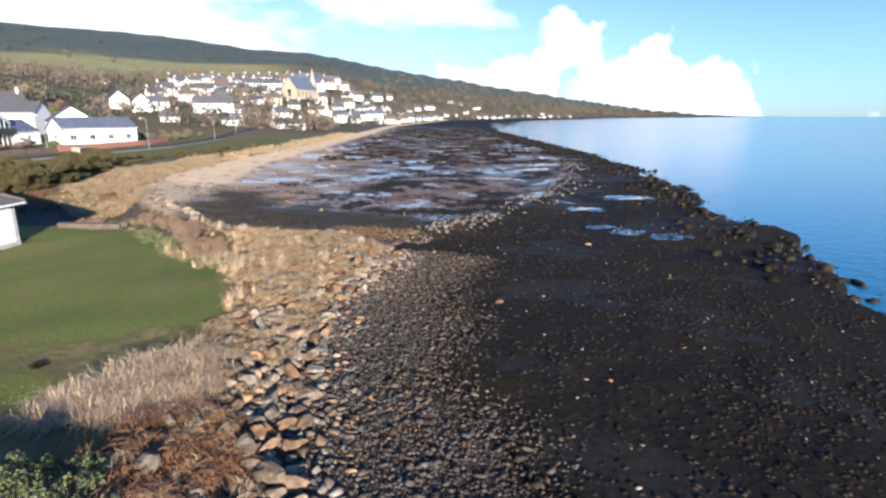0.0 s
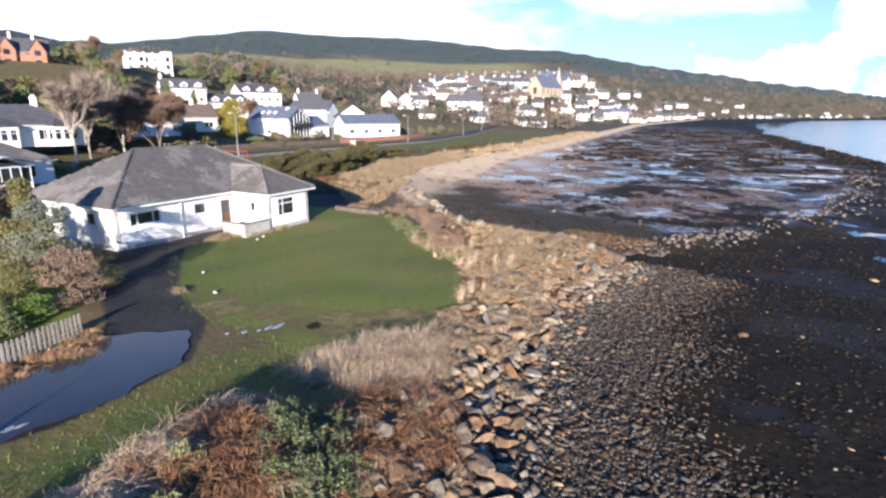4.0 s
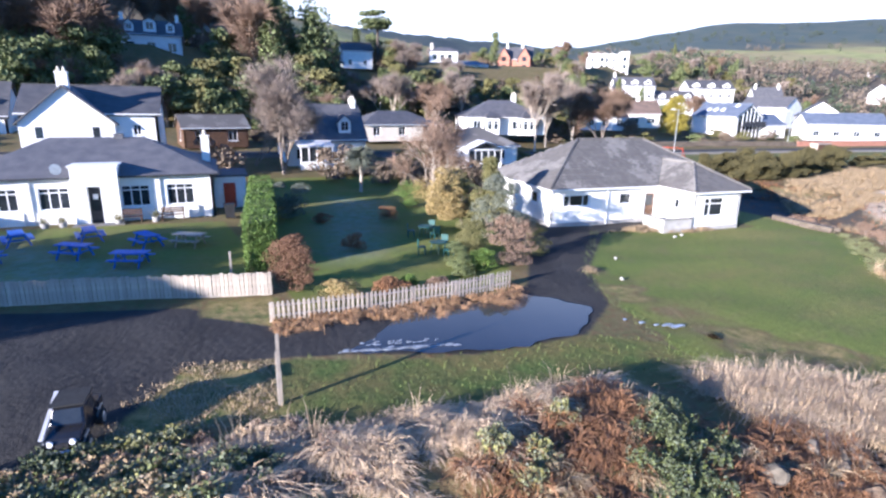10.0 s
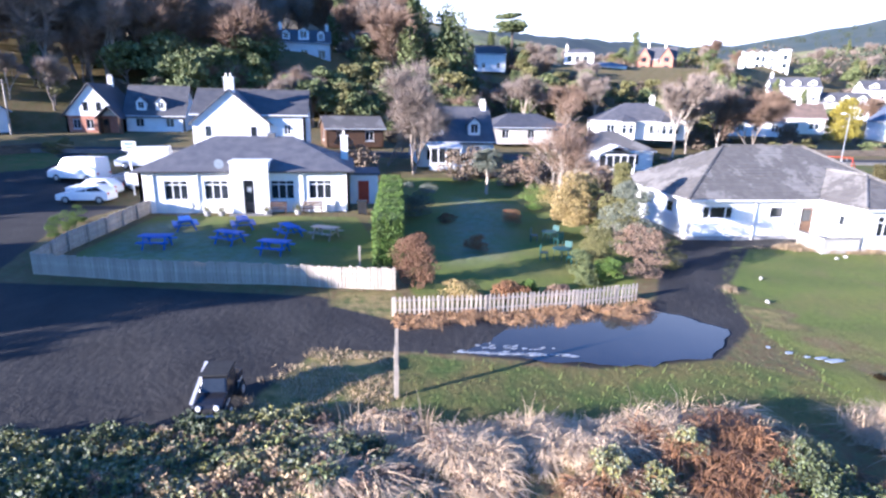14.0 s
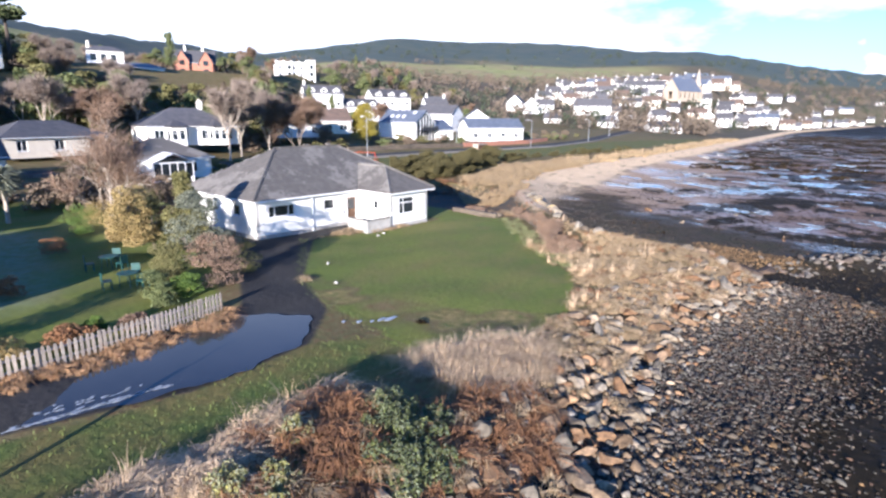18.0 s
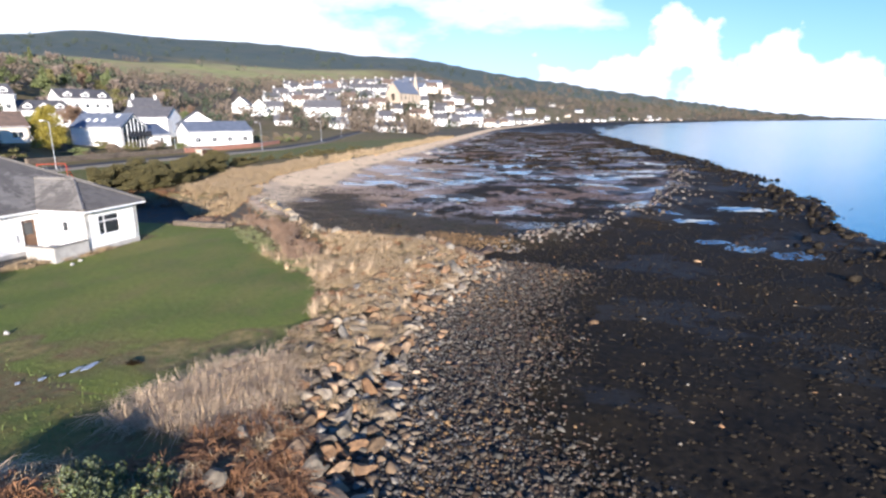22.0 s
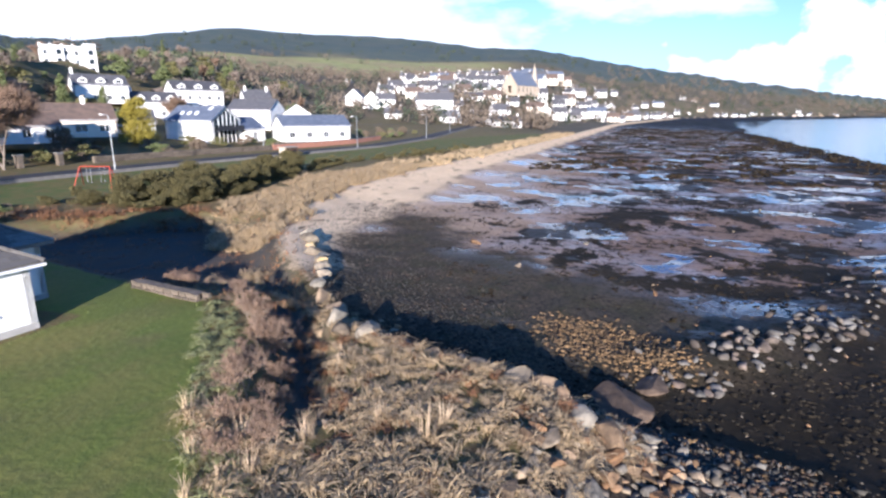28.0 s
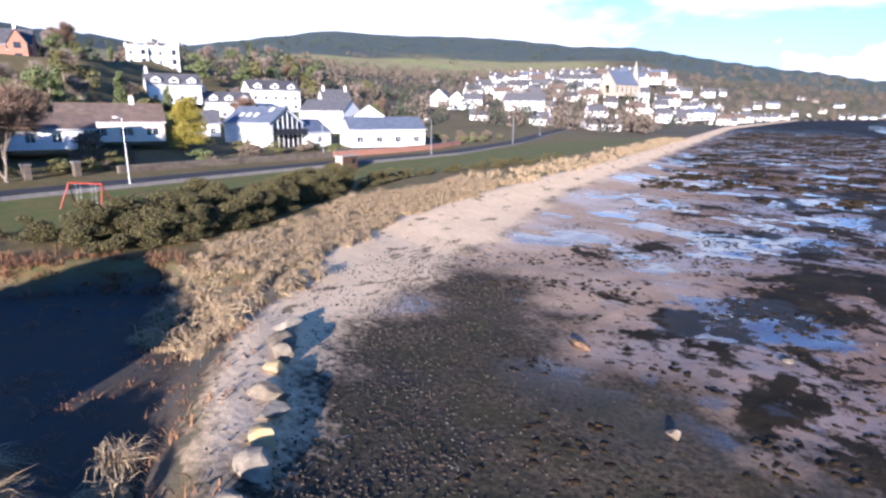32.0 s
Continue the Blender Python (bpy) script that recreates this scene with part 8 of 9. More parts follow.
    p = spaced_spots(900, -13.4, -9, -8, 2.2, rng, lambda x, y: clear(x, y) * smooth(-6.0, -2.0, y + 1.6 * wave(x, y, 1.1, 6)) * smooth(-8.6, -9.6, x) * 0.6, 0.5)
    stuff("brown_tangle", leaf_domes("brown_tangle", p, rng.uniform(0.18, 0.36, len(p)), 1.1, 0.04, M["redtwig"], rng, 1.6), "brown dead leaves in clumps on the bank", "dead plants")
    # tan grass on the point, between lawn and rocks, in uneven drooping tussocks
    point = lambda x, y: clear(x, y) * smooth(16.5, 19, y) * (shore_s(x, y) < 2.4) * (1 - inside(DITCH, x, y, 0.5)) * (x > np.where(y > 32.6, -13.2 - 0.95 * (y - 33.4), -40.0))  # noqa: E731
    p = spaced_spots(16000, -30, -4, 16, 43, rng, lambda x, y: point(x, y) * np.where(shore_s(x, y) < 0.3, 1.0, 0.45) * (0.12 + 0.88 * clumped(x, y, 1.1, 9, -0.35, 0.35)), 0.33)
    stuff("rough_grass", arches("rough_grass", p, rng.uniform(0.2, 0.62, len(p)), 90, 0.009, M["tussock"], rng, 0.62, (0.2, 0.15)), "tan winter grass in drooping tussocks on the point", "grass")
    p = spaced_spots(3000, -26, -4, 15, 43, rng, lambda x, y: point(x, y) * clumped(x, y, 1.6, 15, -0.05, 0.4) * 0.7, 0.4)
    stuff("rusty_grass", arches("rusty_grass", p, rng.uniform(0.18, 0.45, len(p)), 60, 0.01, M["bracken"], rng, 0.7), "rusty dead bracken on the point", "dead plants")
    p = spaced_spots(900, -18, -5, 18, 40, rng, lambda x, y: point(x, y) * clumped(x, y, 1.9, 19, 0.1, 0.5), 0.7)
    stuff("pale_reed_tufts", tufts("pale_reed_tufts", p, 40, 0.16, 0.75, 0.55, 0.007, M["reed"], rng), "pale upright reed tufts on the point", "reeds")
    p = spaced_spots(2500, -18, -2, 7, 38.5, rng, lambda x, y: clumped(x, y, 0.8, 17, -0.1, 0.4) * smooth(-0.4, 0.4, shore_s(x, y)) * smooth(3.4, 2.0, shore_s(x, y)), 0.45)
    stuff("bank_tussocks", arches("bank_tussocks", p, rng.uniform(0.22, 0.5, len(p)), 70, 0.008, M["tussock"], rng, 0.85), "cream tussock grass between the boulders", "grass")
    # green and tan tufts along the lawn
    TUFT = [(-23.9, 40.3), (-21.8, 40.0), (-18.5, 36.4), (-15.7, 33.1), (-12.4, 29.8), (-12.6, 28.9), (-16.6, 32.0), (-19.4, 35.2)]
    p = spaced_spots(2600, -25, -12, 28, 41, rng, lambda x, y: inside(TUFT, x, y, 0.4) * (0.2 + 0.8 * clumped(x, y, 0.5, 6, -0.3, 0.3)), 0.3)
    stuff("tufted_strip", arches("tufted_strip", p, rng.uniform(0.22, 0.45, len(p)), 70, 0.009, M["paletuft"], rng, 0.55), "pale green tufts along the lawn", "grass")
    # dark dead stalks in the wet ditch
    p = spaced_spots(2200, -22, -12, 32, 43, rng, lambda x, y: inside(DITCH, x, y, 0.4) * 0.5, 0.7)
    stuff("ditch_stalks", arches("ditch_stalks", p, rng.uniform(0.25, 0.5, len(p)), 40, 0.008, M["bracken"], rng, 0.9), "dark dead stalks in the ditch", "dead plants")
    # dark marsh grass in the hollow
    p = scatter(1800, -60, -22, 38, 64, rng, lambda x, y: clear(x, y) * (shore_s(x, y) < -1.0) * 0.8 * clumped(x, y, 2.2, 21, -0.5, 0.4))
    stuff("marsh_grass", tufts("marsh_grass", p, 12, 0.3, 0.2, 1.1, 0.016, M["bracken"], rng), "dull brown marsh grass in the hollow", "grass")
    p = scatter(18000, -50, -20, 42, 62, rng, lambda x, y: np.exp(-((shore_s(x, y) + 2.2) / 1.6) ** 2) * clumped(x, y, 1.5, 23, -0.2, 0.4))
    stuff("wrack_strip", blades("wrack_strip", p, 0.28, 1.4, 0.025, M["bracken"], rng), "rusty dead stalks along the beach top", "dead plants")
    p = scatter(2600, -62, -38, 46, 64, rng, lambda x, y: along([(-60, 50), (-52, 51), (-46, 55.5), (-41, 58.5)], x, y, 1.6, 0.8) * (0.2 + 0.8 * clumped(x, y, 1.0, 5, -0.3, 0.3)))
    stuff("rusty_scrub", tufts("rusty_scrub", p, 18, 0.3, 0.5, 1.2, 0.02, M["bracken"], rng), "rusty brown scrub round the marsh", "scrub")
    # tussocks behind the beach
    def tuft(x, y):
        s = shore_s(x, y)
        return smooth(-9.5, -7.0, s + 3 * wave(x, y, 9, 2)) * smooth(0.3, -1.0, s + 1.2 * wave(x, y, 5, 5)) * (0.15 + 0.85 * clumped(x, y, 1.6, 14, -0.35, 0.25))
    p = spaced_spots(9000, -52, -30, 52, 105, rng, tuft, 0.45)
    stuff("beach_tussocks", arches("beach_tussocks", p, rng.uniform(0.35, 0.85, len(p)), 60, 0.016, M["tussock"], rng, 0.85), "tan tussock grass behind the beach", "grass")
    p = scatter(7000, -56, -32, 105, 260, rng, tuft)
    stuff("far_tussocks", tufts("far_tussocks", p, 8, 0.45, 0.7, 0.9, 0.04, M["tussock"], rng), "tan tussock grass along the far beach", "grass")
    p = np.array([(x, y, hgt(x, y)) for x, y in ((-28.0, 42.4), (-27.2, 43.0), (-28.8, 43.2), (-26.4, 42.8), (-29.6, 43.8), (-24.6, 44.4), (-25.4, 45.6), (-26.6, 46.2))])
    stuff("marsh_edge_tussocks", arches("marsh_edge_tussocks", p, rng.uniform(0.6, 1.0, len(p)), 260, 0.012, M["tussock"], rng, 1.0), "tall tan grass clumps by the marsh", "grass")
    # verge and lawn edge grass
    p = scatter(30000, -30, -8, -6, 42, rng, lambda x, y: inside(VERGE, x, y, 0.6) * 0.8 * (1 - inside(DRIVE, x, y, 0.2)))
    stuff("verge_grass", blades("verge_grass", p, 0.13, 0.9, 0.014, M["grassblade"], rng), "short green grass on the verge", "grass")
    p = scatter(16000, -19, -13, -5, 2.5, rng, lambda x, y: inside(PATCH, x, y, 0.4) * 0.8 * clumped(x, y, 0.7, 4, -0.5, 0.3))
    stuff("dry_verge_grass", blades("dry_verge_grass", p, 0.14, 1.0, 0.013, M["tussock"], rng), "dry yellow grass beside the track", "grass")
    p = scatter(34000, -32, -8, 12, 43, rng, lambda x, y: 4 * inside(LAWN, x, y, 0.5) * (1 - inside(LAWN, x, y, 0.5)))
    stuff("lawn_edge_grass", blades("lawn_edge_grass", p, 0.12, 0.8, 0.012, M["grassblade"], rng), "green grass along the lawn edge", "grass")
    # rust-coloured grass under the picket fence
    p = spaced_spots(1500, -21.2, -19.4, 1.5, 12.6, rng, lambda x, y: np.exp(-((x + 20.3) / 0.42) ** 2), 0.28)
    stuff("fence_grass", arches("fence_grass", p, rng.uniform(0.2, 0.4, len(p)), 80, 0.009, M["orangegrass"], rng, 0.85, (0.3, 0.3)), "orange dead grass under the picket fence", "grass")


bank_plants()


def gorse_and_garden():
    rng = np.random.default_rng(23)
    g1 = leafy("gorse_bush", "dark olive gorse bush behind the beach grass", (3.2, 2.6, 1.7), 4000, 0.075, "gorse", rng, category="bush", count=9)
    g2 = leafy("gorse_bush", "dark olive gorse bush behind the beach grass", (2.6, 2.4, 1.4), 3200, 0.075, "gorse", rng, category="bush", count=8)
    line = [(-60, 55), (-52, 57), (-46, 58.5), (-47, 66), (-51, 76), (-54, 88), (-55.5, 100), (-54, 112), (-51.5, 124), (-50, 145)]
    for (ax, ay), (bx, by) in zip(line, line[1:]):
        n = max(2, int(math.hypot(bx - ax, by - ay) / 1.7))
        for i in range(n):
            f = (i + rng.random()) / n
            ob = put(g1 if rng.random() < 0.5 else g2, ax + f * (bx - ax) + rng.normal(0, 0.8), ay + f * (by - ay) + rng.normal(0, 0.8), rng.uniform(0.6, 1.15) * (1.0 if ay < 90 else 0.75))
            ob["group"] = "gorse hedge"
    g3 = leafy("gorse_bush", "large olive gorse bush with yellow-green tips", (3.0, 3.0, 2.3), 7000, 0.062, "gorse", rng, category="bush", count=16)
    g4 = leafy("gorse_bush", "large olive gorse bush with yellow-green tips", (2.6, 2.4, 1.9), 6000, 0.062, "gorse", rng, category="bush", count=15)
    mass = [(-54, 57.5), (-49, 58.5), (-44.5, 59.5), (-46, 66), (-49, 76), (-52.5, 88), (-56, 88), (-55.5, 75), (-55.5, 66)]
    k = 0
    while k < 60:
        x, y = rng.uniform(-57, -43), rng.uniform(56, 89)
        if inside(mass, np.array([x]), np.array([y]), 0.3)[0] > 0.5:
            k += 1
            put(g3 if rng.random() < 0.65 else g4, x, y, rng.uniform(0.8, 1.45))["group"] = "gorse hedge"
    # bare shrubs beside the lawn corner
    shrubs = [bare_tree("bare_shrub", "bare pinkish brown shrub beside the lawn", h, 0.85, rng, "twig", "redtwig", 1500, 6, 0.009, 3) for h in (1.5, 1.9, 1.3)]
    for i, (x, y, sc) in enumerate(((-14.1, 31.0, 0.8), (-13.4, 31.9, 0.75), (-15.2, 32.4, 1.0), (-14.6, 33.4, 0.9), (-16.0, 33.9, 1.0), (-15.9, 35.4, 0.9), (-17.0, 35.2, 1.0), (-17.4, 36.8, 1.05), (-18.3, 37.2, 0.9), (-18.4, 38.4, 1.0), (-19.6, 38.6, 0.9), (-20.6, 39.5, 0.9), (-21.7, 40.4, 0.8), (-22.6, 41.1, 0.7), (-27.2, 42.2, 1.0), (-26.2, 42.8, 0.9), (-28.3, 42.6, 0.9), (-27.0, 43.3, 0.8), (-29.0, 43.5, 0.8))):
        put(shrubs[i % 3], x, y, sc)["group"] = "bare shrubs beside the lawn"
    # tall clipped hedge
    t = thing("clipped_hedge", pose(-28.0, 1.9, 0, 0, 0, 175), "tall bright green clipped hedge between the gardens", "hedge")
    n = 24000
    u = rng.uniform(0, 16, n)
    face = rng.integers(0, 3, n)
    yy = np.where(face == 0, -0.75, np.where(face == 1, 0.75, rng.uniform(-0.75, 0.75, n))) + rng.normal(0, 0.07, n)
    zz = np.where(face == 2, 2.65 + 0.2 * np.sin(u * 1.3) + rng.normal(0, 0.05, n), rng.uniform(0.05, 2.65, n))
    e = rng.random(n) < 0.12
    u, yy, zz = np.where(e, rng.normal(0, 0.05, n), u), np.where(e, rng.uniform(-0.75, 0.75, n), yy), np.where(e, rng.uniform(0, 2.7, n), zz)
    co, q = leaf_cloud(np.stack([u, yy, zz], 1), 0.06, rng)
    part("crown", raw_mesh("crown", co, q, M["hedge"]), M["hedge"], t)
    part("core", boxes((0.15, -0.6, 0, 15.9, 0.6, 2.5)), M["evergreen"], t, "dark inner hedge")

    def bush(x, y, w, h, material, label, leaf=0.09, n=1300, shape="round", name="garden_bush"):
        b = leafy(name, label, (w, w * 0.9, h), int(n * 4.5), leaf * 0.55, material, rng, shape, category="bush", count=18)
        return put(b, x, y, 1.0)
    put(leafy("beech_bush", "reddish brown beech bush at the fence corner", (2.5, 2.0, 2.5), 11000, 0.04, "beech", rng, category="bush", count=40), -24.9, 3.0)
    bush(-41.0, 5.0, 3.2, 2.8, "greyleaf", "dull grey-green shrub beside the clipped hedge", 0.1, 1600)
    bush(-34.5, 14.8, 3.2, 4.0, "yellowleaf", "pale yellow variegated shrub in the garden", 0.12, 1700)
    bush(-38.0, 15.6, 2.6, 2.8, "yellowleaf", "golden garden shrub beside bare trees", 0.11, 1200)
    bush(-35.5, 18.0, 3.4, 2.6, "redtwig", "tan bare-twigged shrub beside a conifer", 0.09, 1800)
    put(leafy("garden_conifer", "dark green and gold conifer beside the bungalow", (3.2, 3.2, 5.0), 16000, 0.07, "olive", rng, "cone", 0.12, 0.0, count=44), -32.8, 17.2)
    put(leafy("garden_conifer", "dark green and gold conifer beside the bungalow", (2.4, 2.4, 3.6), 5000, 0.065, "olive", rng, "cone", 0.12, 0.0), -35.0, 16.2)
    bush(-28.4, 15.4, 3.4, 4.2, "greyleaf", "grey-green feathery shrub beside the drive", 0.1, 2200)
    bush(-27.2, 13.2, 3.0, 2.3, "olive", "rounded olive clipped bush", 0.07, 2200)
    bush(-24.8, 14.4, 3.0, 2.6, "redtwig", "grey-brown twiggy shrub at the fence end", 0.08, 1400)
    for x, y, w, h, k in ((-24.4, 12.6, 1.6, 1.2, "hedge"), (-24.0, 11.2, 1.5, 1.1, "evergreen"), (-25.6, 11.6, 1.6, 1.3, "evergreen"), (-22.4, 9.2, 1.3, 0.6, "redtwig"), (-22.9, 8.0, 1.0, 0.7, "hedge"), (-22.4, 7.0, 1.9, 0.8, "bracken"), (-22.5, 4.8, 2.2, 0.8, "yellowleaf"), (-26.2, 17.0, 1.8, 1.6, "olive"), (-30.0, 18.2, 2.0, 1.6, "greyleaf"), (-40.2, 19.6, 2.4, 2.2, "evergreen"), (-45.0, 21.0, 3.0, 2.6, "olive"), (-50.0, 22.0, 3.4, 3.0, "evergreen"), (-43.0, 15.0, 2.6, 2.4, "hedge"), (-46.0, 17.4, 2.6, 1.8, "yellowleaf"), (-38.4, 18.8, 2.2, 2.0, "bracken")):
        bush(x, y, w, h, k, {"hedge": "bright green low garden shrub", "evergreen": "dark green rounded garden shrub", "redtwig": "reddish brown low shrub", "bracken": "rusty brown low shrub", "yellowleaf": "yellow-green low shrub inside the fence", "olive": "olive green rounded garden shrub", "greyleaf": "grey-green feathery garden shrub"}[k], 0.075, 800)
    for x, y, w, h in ((-30.7, 7.3, 1.6, 1.0), (-37.8, 11.6, 2.0, 1.1), (-38.6, 7.0, 1.5, 0.7), (-33.0, 4.2, 1.3, 0.7)):
        bush(x, y, w, h, "bracken", "dark brown rounded shrub on the garden lawn", 0.06, 800)
    for x, y in ((-36.6, -18.2), (-38.6, -18.3), (-41.0, -18.6)):
        bush(x, y, 1.3, 1.25, "hedge", "small rounded evergreen in a tub", 0.06, 700, name="tub_shrub")
    # cordyline
    t = thing("cordyline", pose(-52.0, 13.2, hgt(-52, 13.2)), "cordyline palm with a drooping grey-green head", "tree")
    part("trunk", joined(tube([(0, 0, -0.1), (0.1, 0.05, 2.0), (-0.2, 0.3, 3.4)], [0.17, 0.14, 0.12], 8), tube([(0.08, 0.04, 1.6), (0.5, -0.3, 3.3)], [0.12, 0.10], 8)), M["palebark"], t)
    p = np.concatenate([np.tile([[-0.2, 0.3, 3.4]], (420, 1)), np.tile([[0.5, -0.3, 3.3]], (380, 1))])
    d = turned(800, rng) * np.array([1, 1, 0.8]) + np.array([0, 0, 0.25])
    s = np.cross(d, turned(800, rng)) * 0.05
    m1, m2 = p + d * 0.9, p + d * 1.5 + np.array([0, 0, -0.45])
    co = np.stack([p - s, p + s, m1 + s, m1 - s, m2 + s * 0.2, m2 - s * 0.2], 1).reshape(-1, 3)
    i = np.arange(800)[:, None] * 6
    part("crown", raw_mesh("crown", co, np.concatenate([i + np.array([[0, 1, 2, 3]]), i + np.array([[3, 2, 4, 5]])]), M["greyleaf"]), M["greyleaf"], t)
    # bare garden trees
    put(bare_tree("bare_birch", "pale-barked leafless tree with red-brown twigs", 8.5, 0.9, rng, "palebark", "redtwig", 2600, 3, 0.02), -47.0, 19.0)
    put(bare_tree("bare_birch", "pale-barked leafless tree with red-brown twigs", 7.0, 0.9, rng, "palebark", "redtwig", 1800, 2, 0.02), -44.0, 17.2)
    put(leafy("russet_bush", "tall tan bare-twigged tree crown", (4.5, 4.5, 5.0), 2600, 0.09, "redtwig", rng, trunk=0.12, trunk_h=4.0, category="tree"), -60.0, 24.5)
    put(bare_tree("bare_sycamore", "large leafless tree with a dense brown twig crown", 14.0, 0.75, rng, "bark", "twig", 15000, 2, 0.022, 5), -62.0, 7.2, 0.85)
    put(bare_tree("bare_sycamore", "large leafless tree with a dense brown twig crown", 10.5, 0.8, rng, "bark", "twig", 11000, 2, 0.022, 5), -67.0, 4.5, 0.85)


gorse_and_garden()


def woods():
    rng = np.random.default_rng(41)
    bare = [bare_tree("bare_tree", "tall leafless woodland tree with brown twigs", 15, 0.7, rng, b, k, 4200, 1, 0.045, 4) for b, k in (("bark", "twig"), ("palebark", "twig"), ("bark", "redtwig"))]
    ever = [leafy("evergreen_tree", "broad dark evergreen tree on the slope", (7.5, 7.0, 7.5), 2000, 0.32, k, rng, trunk=0.22, trunk_h=0.8, count=14) for k in ("evergreen", "evergreen", "olive")]
    cone = [leafy("conifer", "tall dark conifer with drooping boughs", (6.0, 6.0, 17.0), 4200, 0.30, "evergreen", rng, "cone", 0.3, 0.6, count=24), leafy("conifer", "tall dark conifer with drooping boughs", (5.0, 5.0, 13.0), 3200, 0.28, "evergreen", rng, "column", 0.3, 0.6, count=20)]
    pine = leafy("umbrella_pine", "tall pine with a bare trunk and flat crown", (10.0, 9.0, 5.5), 5200, 0.28, "evergreen", rng, trunk=0.6, trunk_h=10.0, count=16, bark="darkbark")
    golden = leafy("golden_cypress", "bright golden upright cypress beside the road", (5.6, 5.6, 7.4), 15000, 0.13, "golden", rng, "column", 0.15, 0.0, count=46)
    put(golden, -98.5, 99.0, 1.15)
    put(bare_tree("roadside_tree", "broad leafless roadside tree with dense brown twigs", 11.5, 0.95, rng, "bark", "redtwig", 18000, 2, 0.03, 5), -82.0, 65.5)
    for x, y, s in ((-78.0, 49.0, 0.85), (-83.0, 60.0, 0.8), (-82.5, 54, 0.7)):
        put(bare[1], x, y, s)
    for x, y, s in ((-116, 13, 1.25), (-121, 9, 1.1), (-128, 22, 0.9), (-150, -2, 1.2), (-158, 40, 0.7), (-175, 92, 0.8)):
        put(cone[int(rng.integers(0, 2))], x, y, s)
    cedar = leafy("cedar", "tall broad dark cedar above the cottages", (10.0, 10.0, 19.0), 6500, 0.34, "evergreen", rng, "column", 0.4, 0.6, count=30)
    put(cedar, -118, 21.5, 1.0)
    put(cedar, -122, 15.0, 0.95)
    put(pine, -152, 44, 1.0)
    put(pine, -185, 20, 1.0)
    seen = ((-134, -9, 17.6, 8), (-150, 38, 17.6, 5), (-170, 74, 19.0, 12), (-198, 114, 20.5, 9), (-188, 150, 22.0, 9), (-146, 138, 12.5, 14), (-149, 166, 12.0, 10), (-143, 190, 11.0, 8), (-102, 90, 5.0, 9), (-98, 116, 3.5, 9), (-84, 134, 2.5, 10), (-94, 150, 6.0, 7))

    def hides(x, y, h):
        """True where a tree of that height would stand before one of the houses on the slope."""
        for ex, ey, ez in ((0, 0, 8.4), (-11, 39, 9.1)):
            ta, tr = math.atan2(x - ex, y - ey), math.hypot(x - ex, y - ey)
            for hx, hy, hz, half in seen:
                ha, hr = math.atan2(hx - ex, hy - ey), math.hypot(hx - ex, hy - ey)
                if tr < hr and abs(ta - ha) * hr < half + 1 and (hgt(x, y) + h - ez) / tr > (hz - ez) / hr:
                    return True
        return False

    spots = []
    for az0, az1, r0_, r1_, n in ((-124, -100, 104, 150, 90), (-124, -86, 150, 230, 90), (-100, -80, 98, 130, 60), (-82, -66, 96, 165, 80), (-66, -52, 112, 205, 60), (-52, -38, 150, 270, 40), (-86, -58, 190, 300, 60), (-60, -34, 230, 340, 46)):
        for _ in range(n):
            a, r = radians(rng.uniform(az0, az1)), rng.uniform(r0_, r1_)
            spots.append((r * math.sin(a), r * math.cos(a), math.degrees(a), r))
    blocked = [(-134, -9, 9), (-128, -9, 7), (-172, 75, 14), (-150, 38, 7), (-200, 114, 13), (-188, 150, 13), (-104, 90, 14), (-98, 116, 13), (-84, 134, 13), (-98, 150, 12), (-120, 157, 11), (-121, 120, 8), (-90, -34, 12), (-91, -53, 8), (-87, 48, 12), (-151, 132, 9), (-144, 144, 9), (-151, 167, 11), (-147, 190, 8), (-86, 28, 10)]
    for _ in range(60):
        a, r, sc = radians(rng.uniform(-108, -80)), rng.uniform(108, 126), rng.uniform(0.8, 1.4)
        x, y = r * math.sin(a), r * math.cos(a)
        if not hides(x, y, 8.3 * sc) and math.hypot(x + 91, y + 53) > 8:
            put(ever[int(rng.integers(0, 3))], x, y, sc)
    for _ in range(120):
        a, r, sc = radians(rng.uniform(-125, -84)), rng.uniform(114, 185), rng.uniform(1.0, 1.4)
        x, y = r * math.sin(a), r * math.cos(a)
        if not hides(x, y, 13 * sc) and math.hypot(x + 134, y + 9) > 18:
            put(bare[int(rng.integers(0, 3))], x, y, sc)
    for _ in range(100):                # front rows of the leafless wood
        a, r, sc = radians(rng.uniform(-127, -88)), rng.uniform(116, 150), rng.uniform(0.8, 1.15)
        x, y = r * math.sin(a), r * math.cos(a)
        if not hides(x, y, 13 * sc) and math.hypot(x + 134, y + 9) > 15:
            put(bare[int(rng.integers(0, 3))], x, y, sc)
    for x, y, a, r in spots:
        if a < -86 and r > 118:
            continue
        if hides(x, y, 6.5) or any(math.hypot(x - bx, y - by) < br for bx, by, br in blocked) or abs(x + 76) < 7:
            continue
        u = rng.random()
        if r > 150 and a < -86 and rng.random() < 0.85:
            put(bare[int(rng.integers(0, 3))], x, y, rng.uniform(0.85, 1.25))
        elif u < 0.36:
            put(bare[int(rng.integers(0, 3))], x, y, rng.uniform(0.4, 0.75))
        elif u < 0.93:
            put(ever[int(rng.integers(0, 3))], x, y, rng.uniform(0.55, 1.15))
        else:
            put(cone[int(rng.integers(0, 2))], x, y, rng.uniform(0.45, 0.75))
